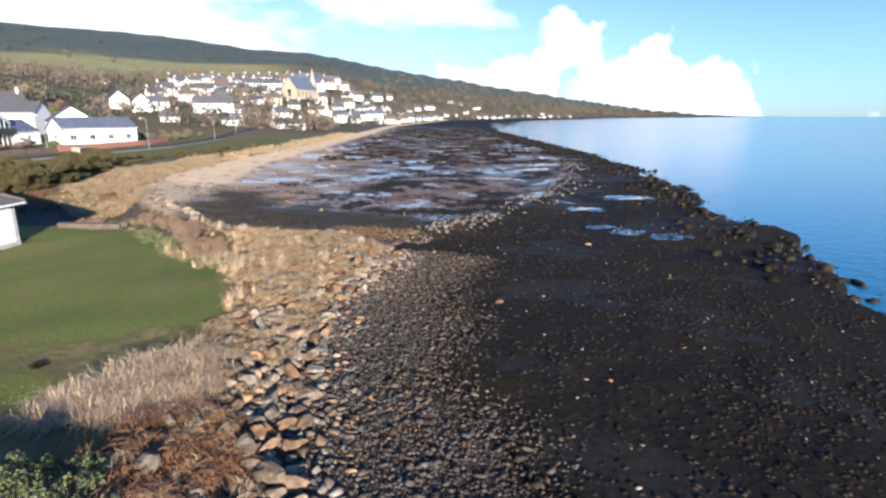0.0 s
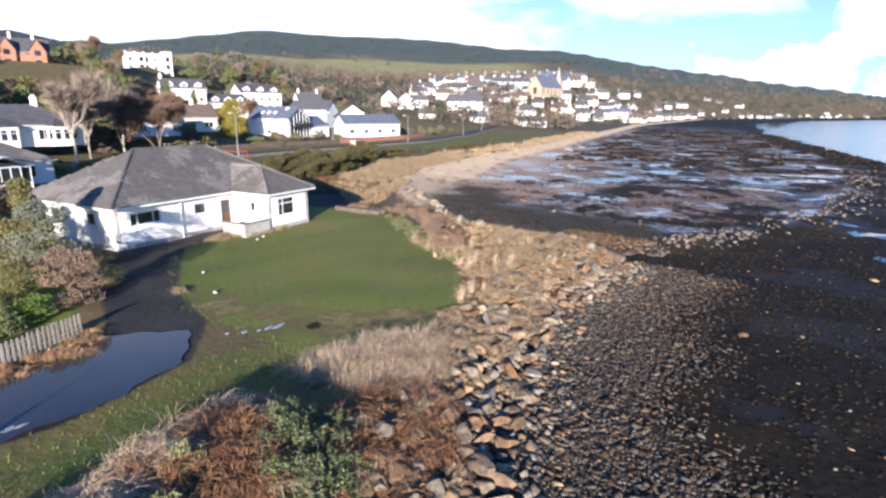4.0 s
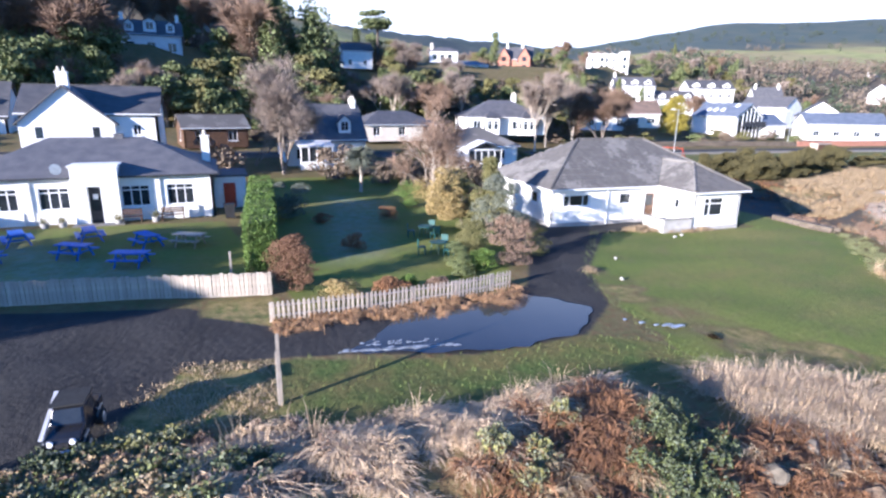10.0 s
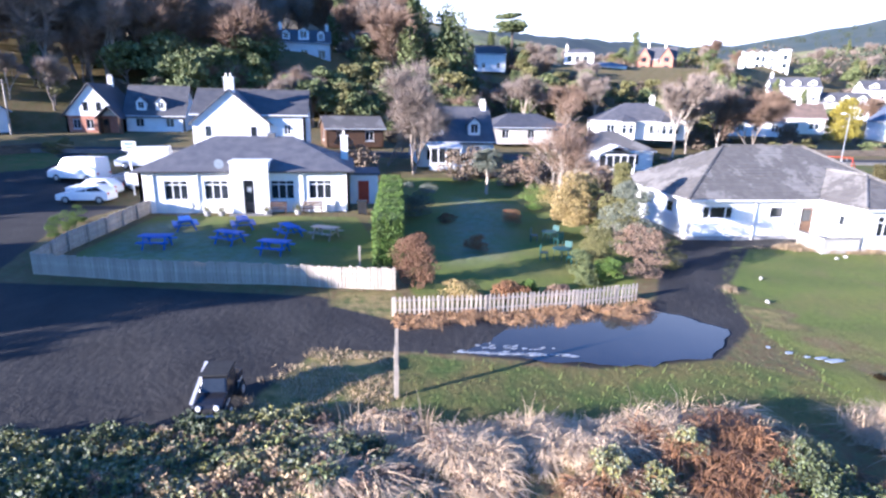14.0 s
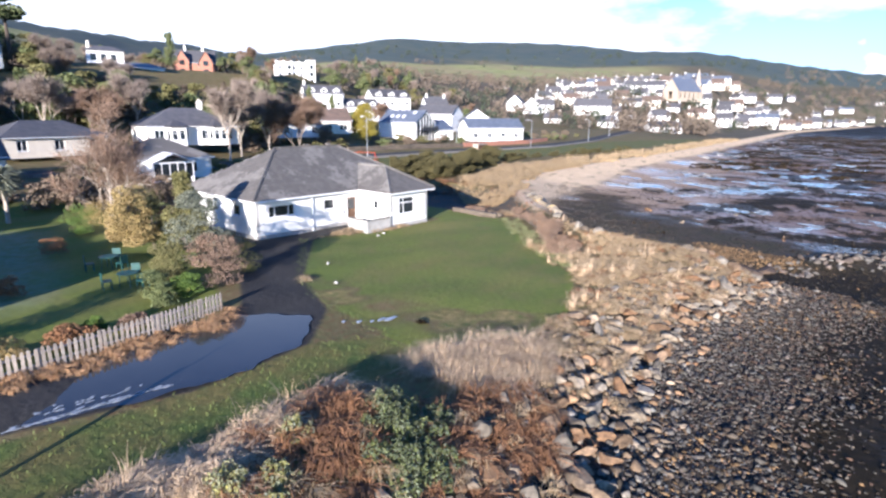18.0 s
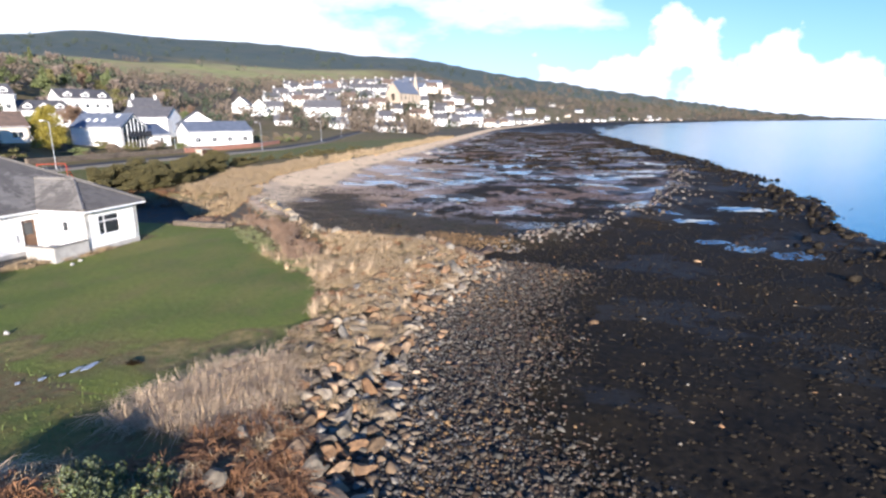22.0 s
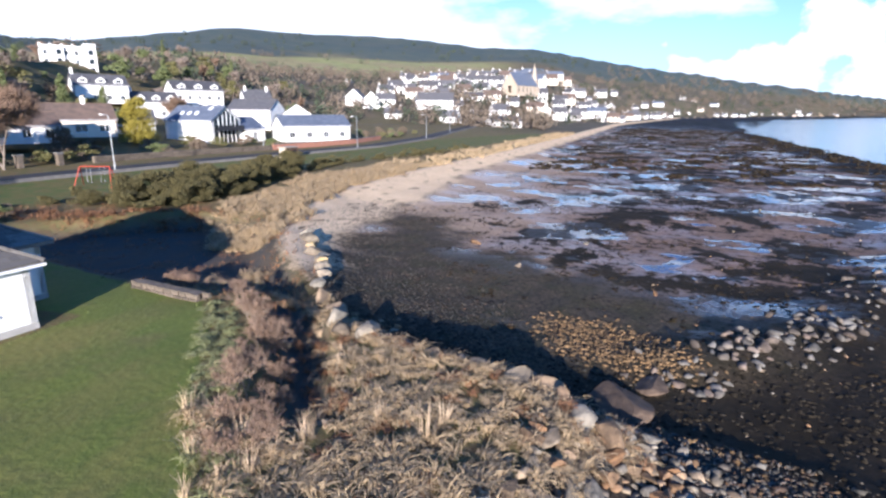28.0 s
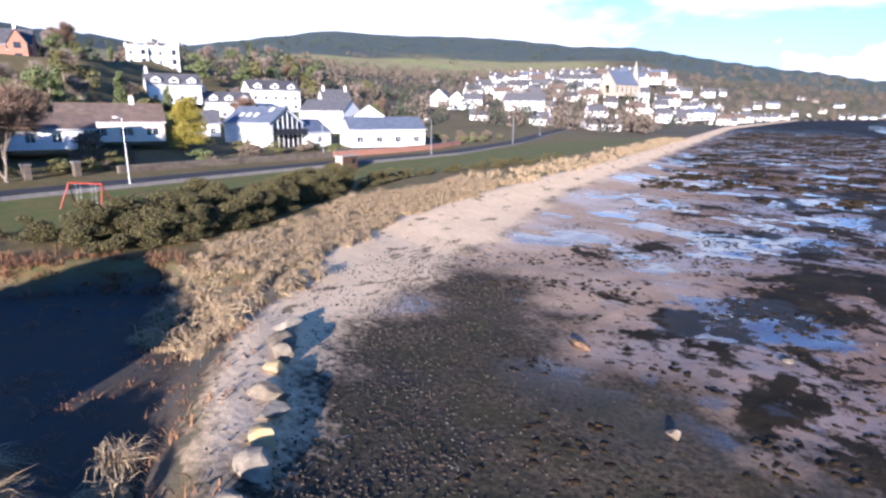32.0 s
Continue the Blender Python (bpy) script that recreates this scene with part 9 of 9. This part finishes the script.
    # unseen trees added south of the track, to cast shade over the car park
    for i in range(5):
        put(ever[i % 2], -13 - 3.0 * i, -37 + 1.5 * (i % 2), 1.05)
    for i in range(4):
        put(ever[i % 2], -14.5 - 3.0 * i, -42 + 1.5 * (i % 2), 1.15)
    for i in range(14):
        put(ever[i % 2], -36 - 3.4 * i, -50 - 0.6 * i + 2 * (i % 2), 1.0)
    # dense undergrowth of the slope
    under = [leafy("slope_shrub", lab, (6.5, 6.0, 4.6), 1100, 0.26, k, rng, category="bush", count=12) for k, lab in (("evergreen", "dense dark evergreen shrub on the slope"), ("olive", "dense olive green shrub on the slope"), ("thicket", "rounded brown leafless thicket on the slope"), ("thicket", "rounded grey-brown leafless thicket on the slope"))]
    k = 0
    for _ in range(1600):
        a, r, sc = radians(rng.uniform(-112, -46)), rng.uniform(99, 215), rng.uniform(0.6, 1.25)
        x, y = r * math.sin(a), r * math.cos(a)
        if k >= 290 or hides(x, y, 4.0 * sc) or any(math.hypot(x - bx, y - by) < br for bx, by, br in blocked) or x > -86 or math.hypot(x + 91, y + 53) < 8 or (y < -20 and x > -102):
            continue
        k += 1
        put(under[int(rng.integers(0, 4))], x, y, sc)
    for x, y, j, sc in ((-55, 19.5, 2, 0.7), (-57, 23, 2, 0.8), (-53, 22.5, 3, 0.6), (-59, 20, 2, 0.75), (-52, 25.5, 2, 0.6), (-56, 16.5, 3, 0.5), (-50, 20.5, 2, 0.55), (-61, 15, 2, 0.8), (-63, 25, 0, 0.7), (-58, 11.5, 3, 0.7), (-62, 1, 2, 0.9)):
        put(under[j], x, y, sc)
    k = 0
    while k < 70:
        a, r, sc = radians(rng.uniform(-77, -48)), rng.uniform(150, 235), rng.uniform(0.35, 0.62)
        x, y = r * math.sin(a), r * math.cos(a)
        k += 1
        if not hides(x, y, 3.6 * sc) and not any(math.hypot(x - bx, y - by) < br * 0.8 for bx, by, br in blocked):
            put(under[int(rng.integers(0, 4))], x, y, sc)
    for x, y, sc in ((-73.6, -35.4, 0.3), (-74.2, -34.2, 0.36), (-72.8, -34.4, 0.28)):
        put(under[1], x, y, sc)
    # low shrubs along the gardens by the road
    shrub = [leafy("roadside_shrub", "brown and green roadside shrub", (4.5, 4.0, 2.4), 1300, 0.16, k, rng, category="bush") for k in ("thicket", "olive", "evergreen", "thicket")]
    for _ in range(70):
        y = rng.uniform(-5, 190)
        x = -83 - rng.uniform(0, 10) + (0 if y < 110 else 3)
        if any(math.hypot(x - bx, y - by) < br * 0.8 for bx, by, br in blocked):
            continue
        put(shrub[int(rng.integers(0, 4))], x, y, rng.uniform(0.4, 0.9))
    for _ in range(36):
        x, y = rng.uniform(-72, -52), rng.uniform(22, 50)
        if inside(GARDEN, np.array([x]), np.array([y]))[0] < 0.1 and not (-76 < x < -60 and 26 < y < 42):
            put(shrub[int(rng.integers(0, 4))], x, y, rng.uniform(0.4, 0.8))
    # far woods, hedgerows and village trees, each as one mass
    for nm, label, material, n, seed in (("far_winter_woods", "brown leafless woods on the far slopes", "farwood", 1700, 1), ("far_evergreen_woods", "dark evergreen trees on the far slopes", "fargreen", 700, 2)):
        r2 = np.random.default_rng(60 + seed)
        cs, sz = [], []
        k = 0
        while k < n:
            a = r2.uniform(-62, 22)
            rmin, rmax = np.interp(a, AZ, R0), np.interp(a, AZ, RR)
            f = r2.uniform(0, 1) ** 1.3
            r = rmin + (rmax - rmin) * 0.92 * f
            if r < 250:
                continue
            x, y = r * math.sin(radians(a)), r * math.cos(radians(a))
            if x - np.interp(y, Y_EDGE, X_EDGE) > -16:
                continue
            w_ = float(wave(x, y, 60, 3 + seed))
            f0 = (r - np.interp(a, AZ, R1)) / (rmax - np.interp(a, AZ, R1))
            field = 0.10 < f0 < 0.62 and a < -8
            if f0 > 0.56 and a < -6 and seed == 1:
                k += 0.3
                continue
            if r2.random() > (0.25 if field and w_ > 0.45 else 0.015 if field else 0.9 if w_ > 0.1 else 0.25):
                continue
            k += 1
            size = r2.uniform(4.5, 8.5) * (1 + r / 2500)
            m_ = 80
            p = turned(m_, r2) * (r2.uniform(0.4, 1, m_) ** 0.5)[:, None] * np.array([size * 0.5, size * 0.5, size * 0.5]) + np.array([x, y, hgt(x, y) + size * 0.42])
            cs.append(p)
            sz.append(np.full(m_, size * 0.095))
        co, q = leaf_cloud(np.concatenate(cs), np.concatenate(sz), r2)
        stuff(nm, raw_mesh(nm, co, q, M[material]), label, "woods")


woods()

# ---- rocks of the shore ----


def rock_mesh(name, seed, material, detail=2, flat=0.75, jag=0.28, cuts=9):
    """An angular boulder: a ball cut by several planes."""
    rng = random.Random(seed)
    bm = bmesh.new()
    bmesh.ops.create_icosphere(bm, subdivisions=detail, radius=1.0)
    for v in bm.verts:
        d = v.co.normalized()
        v.co = d * (1 + 0.10 * noise.noise(d * 1.7 + Vector((seed, 0, 0))))
    for _ in range(cuts):
        d = Vector((rng.gauss(0, 1), rng.gauss(0, 1), rng.gauss(0, 1))).normalized()
        k = rng.uniform(0.34, 0.66)
        for v in bm.verts:
            e = v.co.dot(d) - k
            if e > 0:
                v.co -= d * e * 0.93
    for v in bm.verts:
        v.co.x *= rng.uniform(0.98, 1.02) * (1 + jag)
        v.co.z *= flat
        v.co += v.co.normalized() * 0.04 * noise.noise(v.co * 4)
    me = bpy.data.meshes.new(name)
    bm.to_mesh(me)
    bm.free()
    me.materials.append(material)
    return me


def rocks_on_shore():
    rng = random.Random(9)
    protos = [rock_mesh("boulder", i, M["boulder"], 3, rng.uniform(0.6, 0.9)) for i in range(12)]
    gold = rock_mesh("boulder", 77, M["lichen"], 3, 0.8, 0.2, 6)
    big = [rock_mesh("boulder", 60 + i, M["edgestone"], 3, rng.uniform(0.7, 0.85), 0.22, 6) for i in range(6)]
    count = 0

    def lay(x, y, s, k=None, label="pale angular boulder of the sea wall", sink=0.3, tilt=32):
        nonlocal count
        count += 1
        ob = new("boulder", k or protos[rng.randrange(12)])
        ob.matrix_world = pose(x, y, hgt(x, y) + s * (0.6 - sink) * 0.7, rng.uniform(-tilt, tilt), rng.uniform(-tilt, tilt), rng.uniform(0, 360)) @ Matrix.Diagonal((s, s * rng.uniform(0.75, 1.0), s * rng.uniform(0.75, 1.05), 1))
        tagged(ob, label, "boulder", "boulders of the sea wall")
        return ob

    # named big stones along the point and the wall towards the beach
    edge = [(-4.9, 36.3), (-5.7, 36.9), (-6.4, 37.4), (-7.1, 38.0), (-7.9, 38.6), (-8.6, 39.2), (-9.3, 39.8), (-9.9, 39.1), (-10.9, 39.6), (-12.2, 40.4), (-12.9, 39.8), (-13.6, 39.7), (-14.6, 39.7), (-15.7, 39.2), (-16.9, 40.7), (-17.9, 42.1)]
    for i, (x, y) in enumerate(edge):
        lay(x, y, rng.uniform(0.5, 0.8), gold if i == 9 else big[i % 6], "large pale boulder edging the point", 0.25, 14)
    line = [(-19.0, 42.7), (-20.4, 44.6), (-21.2, 46.0), (-22.0, 47.6), (-22.9, 48.5), (-23.8, 49.6), (-24.8, 50.4), (-26.0, 51.8), (-26.6, 52.7), (-27.4, 53.7), (-28.6, 54.8)]
    for i, (x, y) in enumerate(line):
        lay(x, y, rng.uniform(0.45, 0.75), gold if i in (4, 7) else big[(i * 5 + 2) % 6], "large pale boulder in a line across the beach", 0.2, 14)
    # the sloping sea wall
    tries = 0
    placed = []
    while count < 300 and tries < 9000:
        tries += 1
        y = 6.5 + 31.5 * rng.random() ** 1.25
        s = rng.uniform(-0.7, 3.3)
        x = float(np.interp(y, Y_EDGE, X_EDGE)) + s
        size = rng.uniform(0.24, 0.52) * (1.0 if s > 0.4 else 0.8)
        if any(abs(x - a) < (size + c) and abs(y - b) < (size + c) and math.hypot(x - a, y - b) < 0.62 * (size + c) for a, b, c in placed):
            continue
        if s < 0.3 and y > 15 and rng.random() < 0.6:
            continue
        placed.append((x, y, size))
        lay(x, y, size, sink=0.22)

    shapes = {1: [], 2: []}
    for i in range(20):
        me = rock_mesh("stone_shape", 200 + i, M["boulder"], 1 + i % 2, rng.uniform(0.6, 0.9))
        shapes[1 + i % 2].append((np.array([v.co for v in me.vertices]), np.array([list(f.vertices) for f in me.polygons])))
        bpy.data.meshes.remove(me)

    def rubble(name, label, category, pts, sizes, material, seed, detail=1):
        """Many angular stones joined into one mesh."""
        r2, small = np.random.default_rng(seed), shapes[detail]
        pick, vs, fs, base = r2.integers(0, len(small), len(pts)), [], [], 0
        for j, (v, f) in enumerate(small):
            w = np.nonzero(pick == j)[0]
            n, k = len(w), len(v)
            a, b = r2.uniform(0, 6.283, n)[:, None], r2.normal(0, 0.3, n)[:, None]
            q = v[None] * (np.asarray(sizes)[w][:, None, None] * np.stack([np.ones(n), r2.uniform(0.7, 1.0, n), r2.uniform(0.75, 1.2, n)], 1)[:, None])
            q = np.stack([q[..., 0] * np.cos(b) - q[..., 2] * np.sin(b), q[..., 1], q[..., 0] * np.sin(b) + q[..., 2] * np.cos(b)], -1)
            q = np.stack([q[..., 0] * np.cos(a) - q[..., 1] * np.sin(a), q[..., 0] * np.sin(a) + q[..., 1] * np.cos(a), q[..., 2]], -1)
            vs.append((q + (pts[w] + np.array([0, 0, 1.0]) * (np.asarray(sizes)[w] * 0.22)[:, None])[:, None]).reshape(-1, 3))
            fs.append((f[None] + (np.arange(n) * k)[:, None, None] + base).reshape(-1, 3))
            base += n * k
        stuff(name, raw_mesh(name, np.concatenate(vs), np.concatenate(fs), material), label, category)

    def heap(name, label, category, pts, sizes, mats, seed, flat=0.7, blocky=False):
        """Many stones joined into one mesh: squashed, jittered low balls."""
        r2 = np.random.default_rng(seed)
        bm = bmesh.new()
        if blocky:
            bmesh.ops.create_cube(bm, size=1.5)
            bmesh.ops.triangulate(bm, faces=bm.faces[:])
        else:
            bmesh.ops.create_icosphere(bm, subdivisions=1, radius=1.0)
        base = np.array([v.co for v in bm.verts])
        tri = np.array([[v.index for v in f.verts] for f in bm.faces])
        bm.free()
        n, k = len(pts), len(base)
        shape = base[None] * (1 + r2.uniform(-0.3, 0.3, (n, k, 3 if blocky else 1)))
        sc = np.stack([r2.uniform(0.8, 1.4, n), r2.uniform(0.7, 1.1, n), r2.uniform(0.45, 0.9, n) * flat / 0.7], 1) * np.asarray(sizes)[:, None]
        shape = shape * sc[:, None]
        a = r2.uniform(0, 6.283, n)
        ca, sa_ = np.cos(a)[:, None], np.sin(a)[:, None]
        x, y = shape[..., 0] * ca - shape[..., 1] * sa_, shape[..., 0] * sa_ + shape[..., 1] * ca
        co = np.stack([x, y, shape[..., 2]], -1) + (pts + np.stack([0 * a, 0 * a, sc[:, 2] * 0.35], 1))[:, None]
        fs = (tri[None] + (np.arange(n) * k)[:, None, None]).reshape(-1, 3)
        stuff(name, raw_mesh(name, co.reshape(-1, 3), fs, mats), label, category)

    r = np.random.default_rng(31)
    # more wall stones, smaller, in the gaps
    p = spaced_spots(9000, -16, 2, 4, 44, r, lambda x, y: smooth(-0.6, 0.8, shore_s(x, y)) * smooth(5.6, 2.6, shore_s(x, y)), 0.2)
    rubble("wall_rubble", "smaller pale angular stones filling the sea wall", "stones", p, r.uniform(0.14, 0.34, len(p)) * np.interp(shore_s(p[:, 0], p[:, 1]), [0, 3, 5], [1.0, 0.95, 0.6]), M["boulder"], 1, 2)
    # cobbles of the shingle bank: grey by the wall, brown and rusty further out
    bank = lambda x, y: smooth(2.4, 3.8, shore_s(x, y)) * smooth(11.5, 6.0, shore_s(x, y) + 1.4 * wave(x, y, 4, 8)) * smooth(44, 40, y)  # noqa: E731
    p = scatter(90000, -9, 10, -2, 46, r, bank)
    size = r.uniform(0.05, 0.12, len(p)) * np.where(r.random(len(p)) < 0.05, 1.8, 1.0)
    grey = r.random(len(p)) < np.interp(shore_s(p[:, 0], p[:, 1]), [3, 5, 8], [0.9, 0.45, 0.15])
    rusty = ~grey & (r.random(len(p)) < 0.30 * clumped(p[:, 0], p[:, 1], 3.0, 4, -0.3, 0.5))
    brown = ~grey & ~rusty
    rubble("grey_shingle", "grey shingle cobbles below the sea wall", "shingle", p[grey], size[grey], M["greycobble"], 2)
    rubble("brown_shingle", "brown shingle cobbles of the foreshore", "shingle", p[brown], size[brown], M["cobble"], 22)
    rubble("rusty_shingle", "rusty brown shingle cobbles of the foreshore", "shingle", p[rusty], size[rusty], M["copper"], 23)
    # dark weed-covered stones of the foreshore
    p = scatter(42000, -8, 34, -2, 60, r, lambda x, y: smooth(6.5, 11, shore_s(x, y)) * smooth(-2, -9, x - np.interp(y, Y_SEA, X_SEA)) * (0.35 + 0.65 * clumped(x, y, 3.0, 5, -0.4, 0.3)) * (1 - 0.75 * smooth(46, 50, y)))
    heap("weedy_stones", "dark weed-covered stones of the foreshore", "stones", p, r.uniform(0.04, 0.13, len(p)), M["weedrock"], 3, 0.5)
    p = scatter(4200, -6, 38, 0, 130, r, lambda x, y: smooth(8, 14, shore_s(x, y)) * smooth(2, -6, x - np.interp(y, Y_SEA, X_SEA)) * (0.25 + 0.6 * smooth(-9, -4, x - np.interp(y, Y_SEA, X_SEA))))
    rubble("pale_stones", "scattered pale stones on the dark foreshore", "stones", p, r.uniform(0.05, 0.14, len(p)) * np.where(r.random(len(p)) < 0.06, 2.0, 1.0), M["boulder"], 4)
    # reach of boulders beyond the point, and along the low-water edge
    p = scatter(2600, -8, 34, 47, 135, r, lambda x, y: np.exp(-((x - np.interp(y, [44, 52, 66, 80, 130], [-3, 4, 12, 18, 30])) / 2.2) ** 2))
    rubble("boulder_reach", "reach of grey boulders across the foreshore", "boulders", p, r.uniform(0.16, 0.42, len(p)), M["reachstone"], 5)
    p = scatter(9000, 5, 60, 30, 330, r, lambda x, y: np.exp(-((x - np.interp(y, Y_SEA, X_SEA) + 5) / 4.0) ** 2))
    heap("tide_edge_stones", "dark stones along the low-water edge", "stones", p, r.uniform(0.15, 0.5, len(p)), M["weedrock"], 6)
    # weed tufts over the mud of the bay
    p = scatter(26000, -40, 40, 46, 120, r, lambda x, y: smooth(8, 13, shore_s(x, y)) * clumped(x, y, 2.6, 31, 0.0, 0.35) * (x < np.interp(y, Y_SEA, X_SEA) - 2))
    heap("bay_weed", "low dark tufts of weed on the bay mud", "seaweed", p, r.uniform(0.06, 0.22, len(p)), M["wrack"], 7, 0.3)
    p = scatter(26000, -40, 46, 120, 420, r, lambda x, y: smooth(8, 13, shore_s(x, y)) * clumped(x, y, 5.0, 33, 0.0, 0.35) * (x < np.interp(y, Y_SEA, X_SEA) - 2))
    heap("far_bay_weed", "dark weed beds across the far bay", "seaweed", p, r.uniform(0.2, 0.8, len(p)), M["wrack"], 8, 0.3)
    # pebbles at the top of the beach, and stones on the dark mud
    p = scatter(44000, -34, -4, 42, 76, r, lambda x, y: np.exp(-((shore_s(x, y) - 7.5) / 5.0) ** 2) * 0.8 * (0.25 + 0.75 * clumped(x, y, 1.6, 3, -0.5, 0.2)))
    rubble("beach_pebbles", "scattered brown pebbles on the upper beach", "pebbles", p, r.uniform(0.035, 0.10, len(p)), M["cobble"], 9)
    p = scatter(9000, -22, 6, 40, 52, r, lambda x, y: smooth(0.5, 3, shore_s(x, y)) * smooth(16, 9, shore_s(x, y)) * smooth(52, 47, y))
    rubble("point_cobbles", "dark cobbles beyond the point", "shingle", p, r.uniform(0.05, 0.12, len(p)), M["darkcobble"], 10)
    p = scatter(9000, -12, 0, 41, 51, r, lambda x, y: np.exp(-(((x + 5.6 + 0.5 * (y - 46)) / 3.0) ** 2 + ((y - 46.4) / 2.6) ** 2) ** 2))
    heap("rusty_cobbles", "orange-brown cobbles beyond the point", "shingle", p, r.uniform(0.05, 0.12, len(p)), M["copper"], 14)
    flat_rock = rock_mesh("boulder", 95, M["brownrock"], 4, 0.4, 0.15, 4)
    for x, y, s in ((-5.0, 40.6, 1.9), (-3.8, 43.0, 1.05)):
        lay(x, y, s * 0.72, flat_rock, "big flat-topped brown boulder beside the point", 0.4, 5)
    p = spaced_spots(700, -5, 6, 43, 54, r, lambda x, y: np.exp(-((x - np.interp(y, [44, 52], [-2.6, 4.4])) / 1.5) ** 2), 0.3)
    rubble("point_stones", "heap of angular stones beyond the point", "stones", p, r.uniform(0.15, 0.36, len(p)), M["reachstone"], 12, 2)
    for x, y, s in ((-18.0, 63.0, 0.5), (-9.6, 66.6, 0.35), (-13.0, 57.5, 0.3), (-4.0, 55.0, 0.25)):
        lay(x, y, s, None, "single pale boulder on the foreshore")


rocks_on_shore()
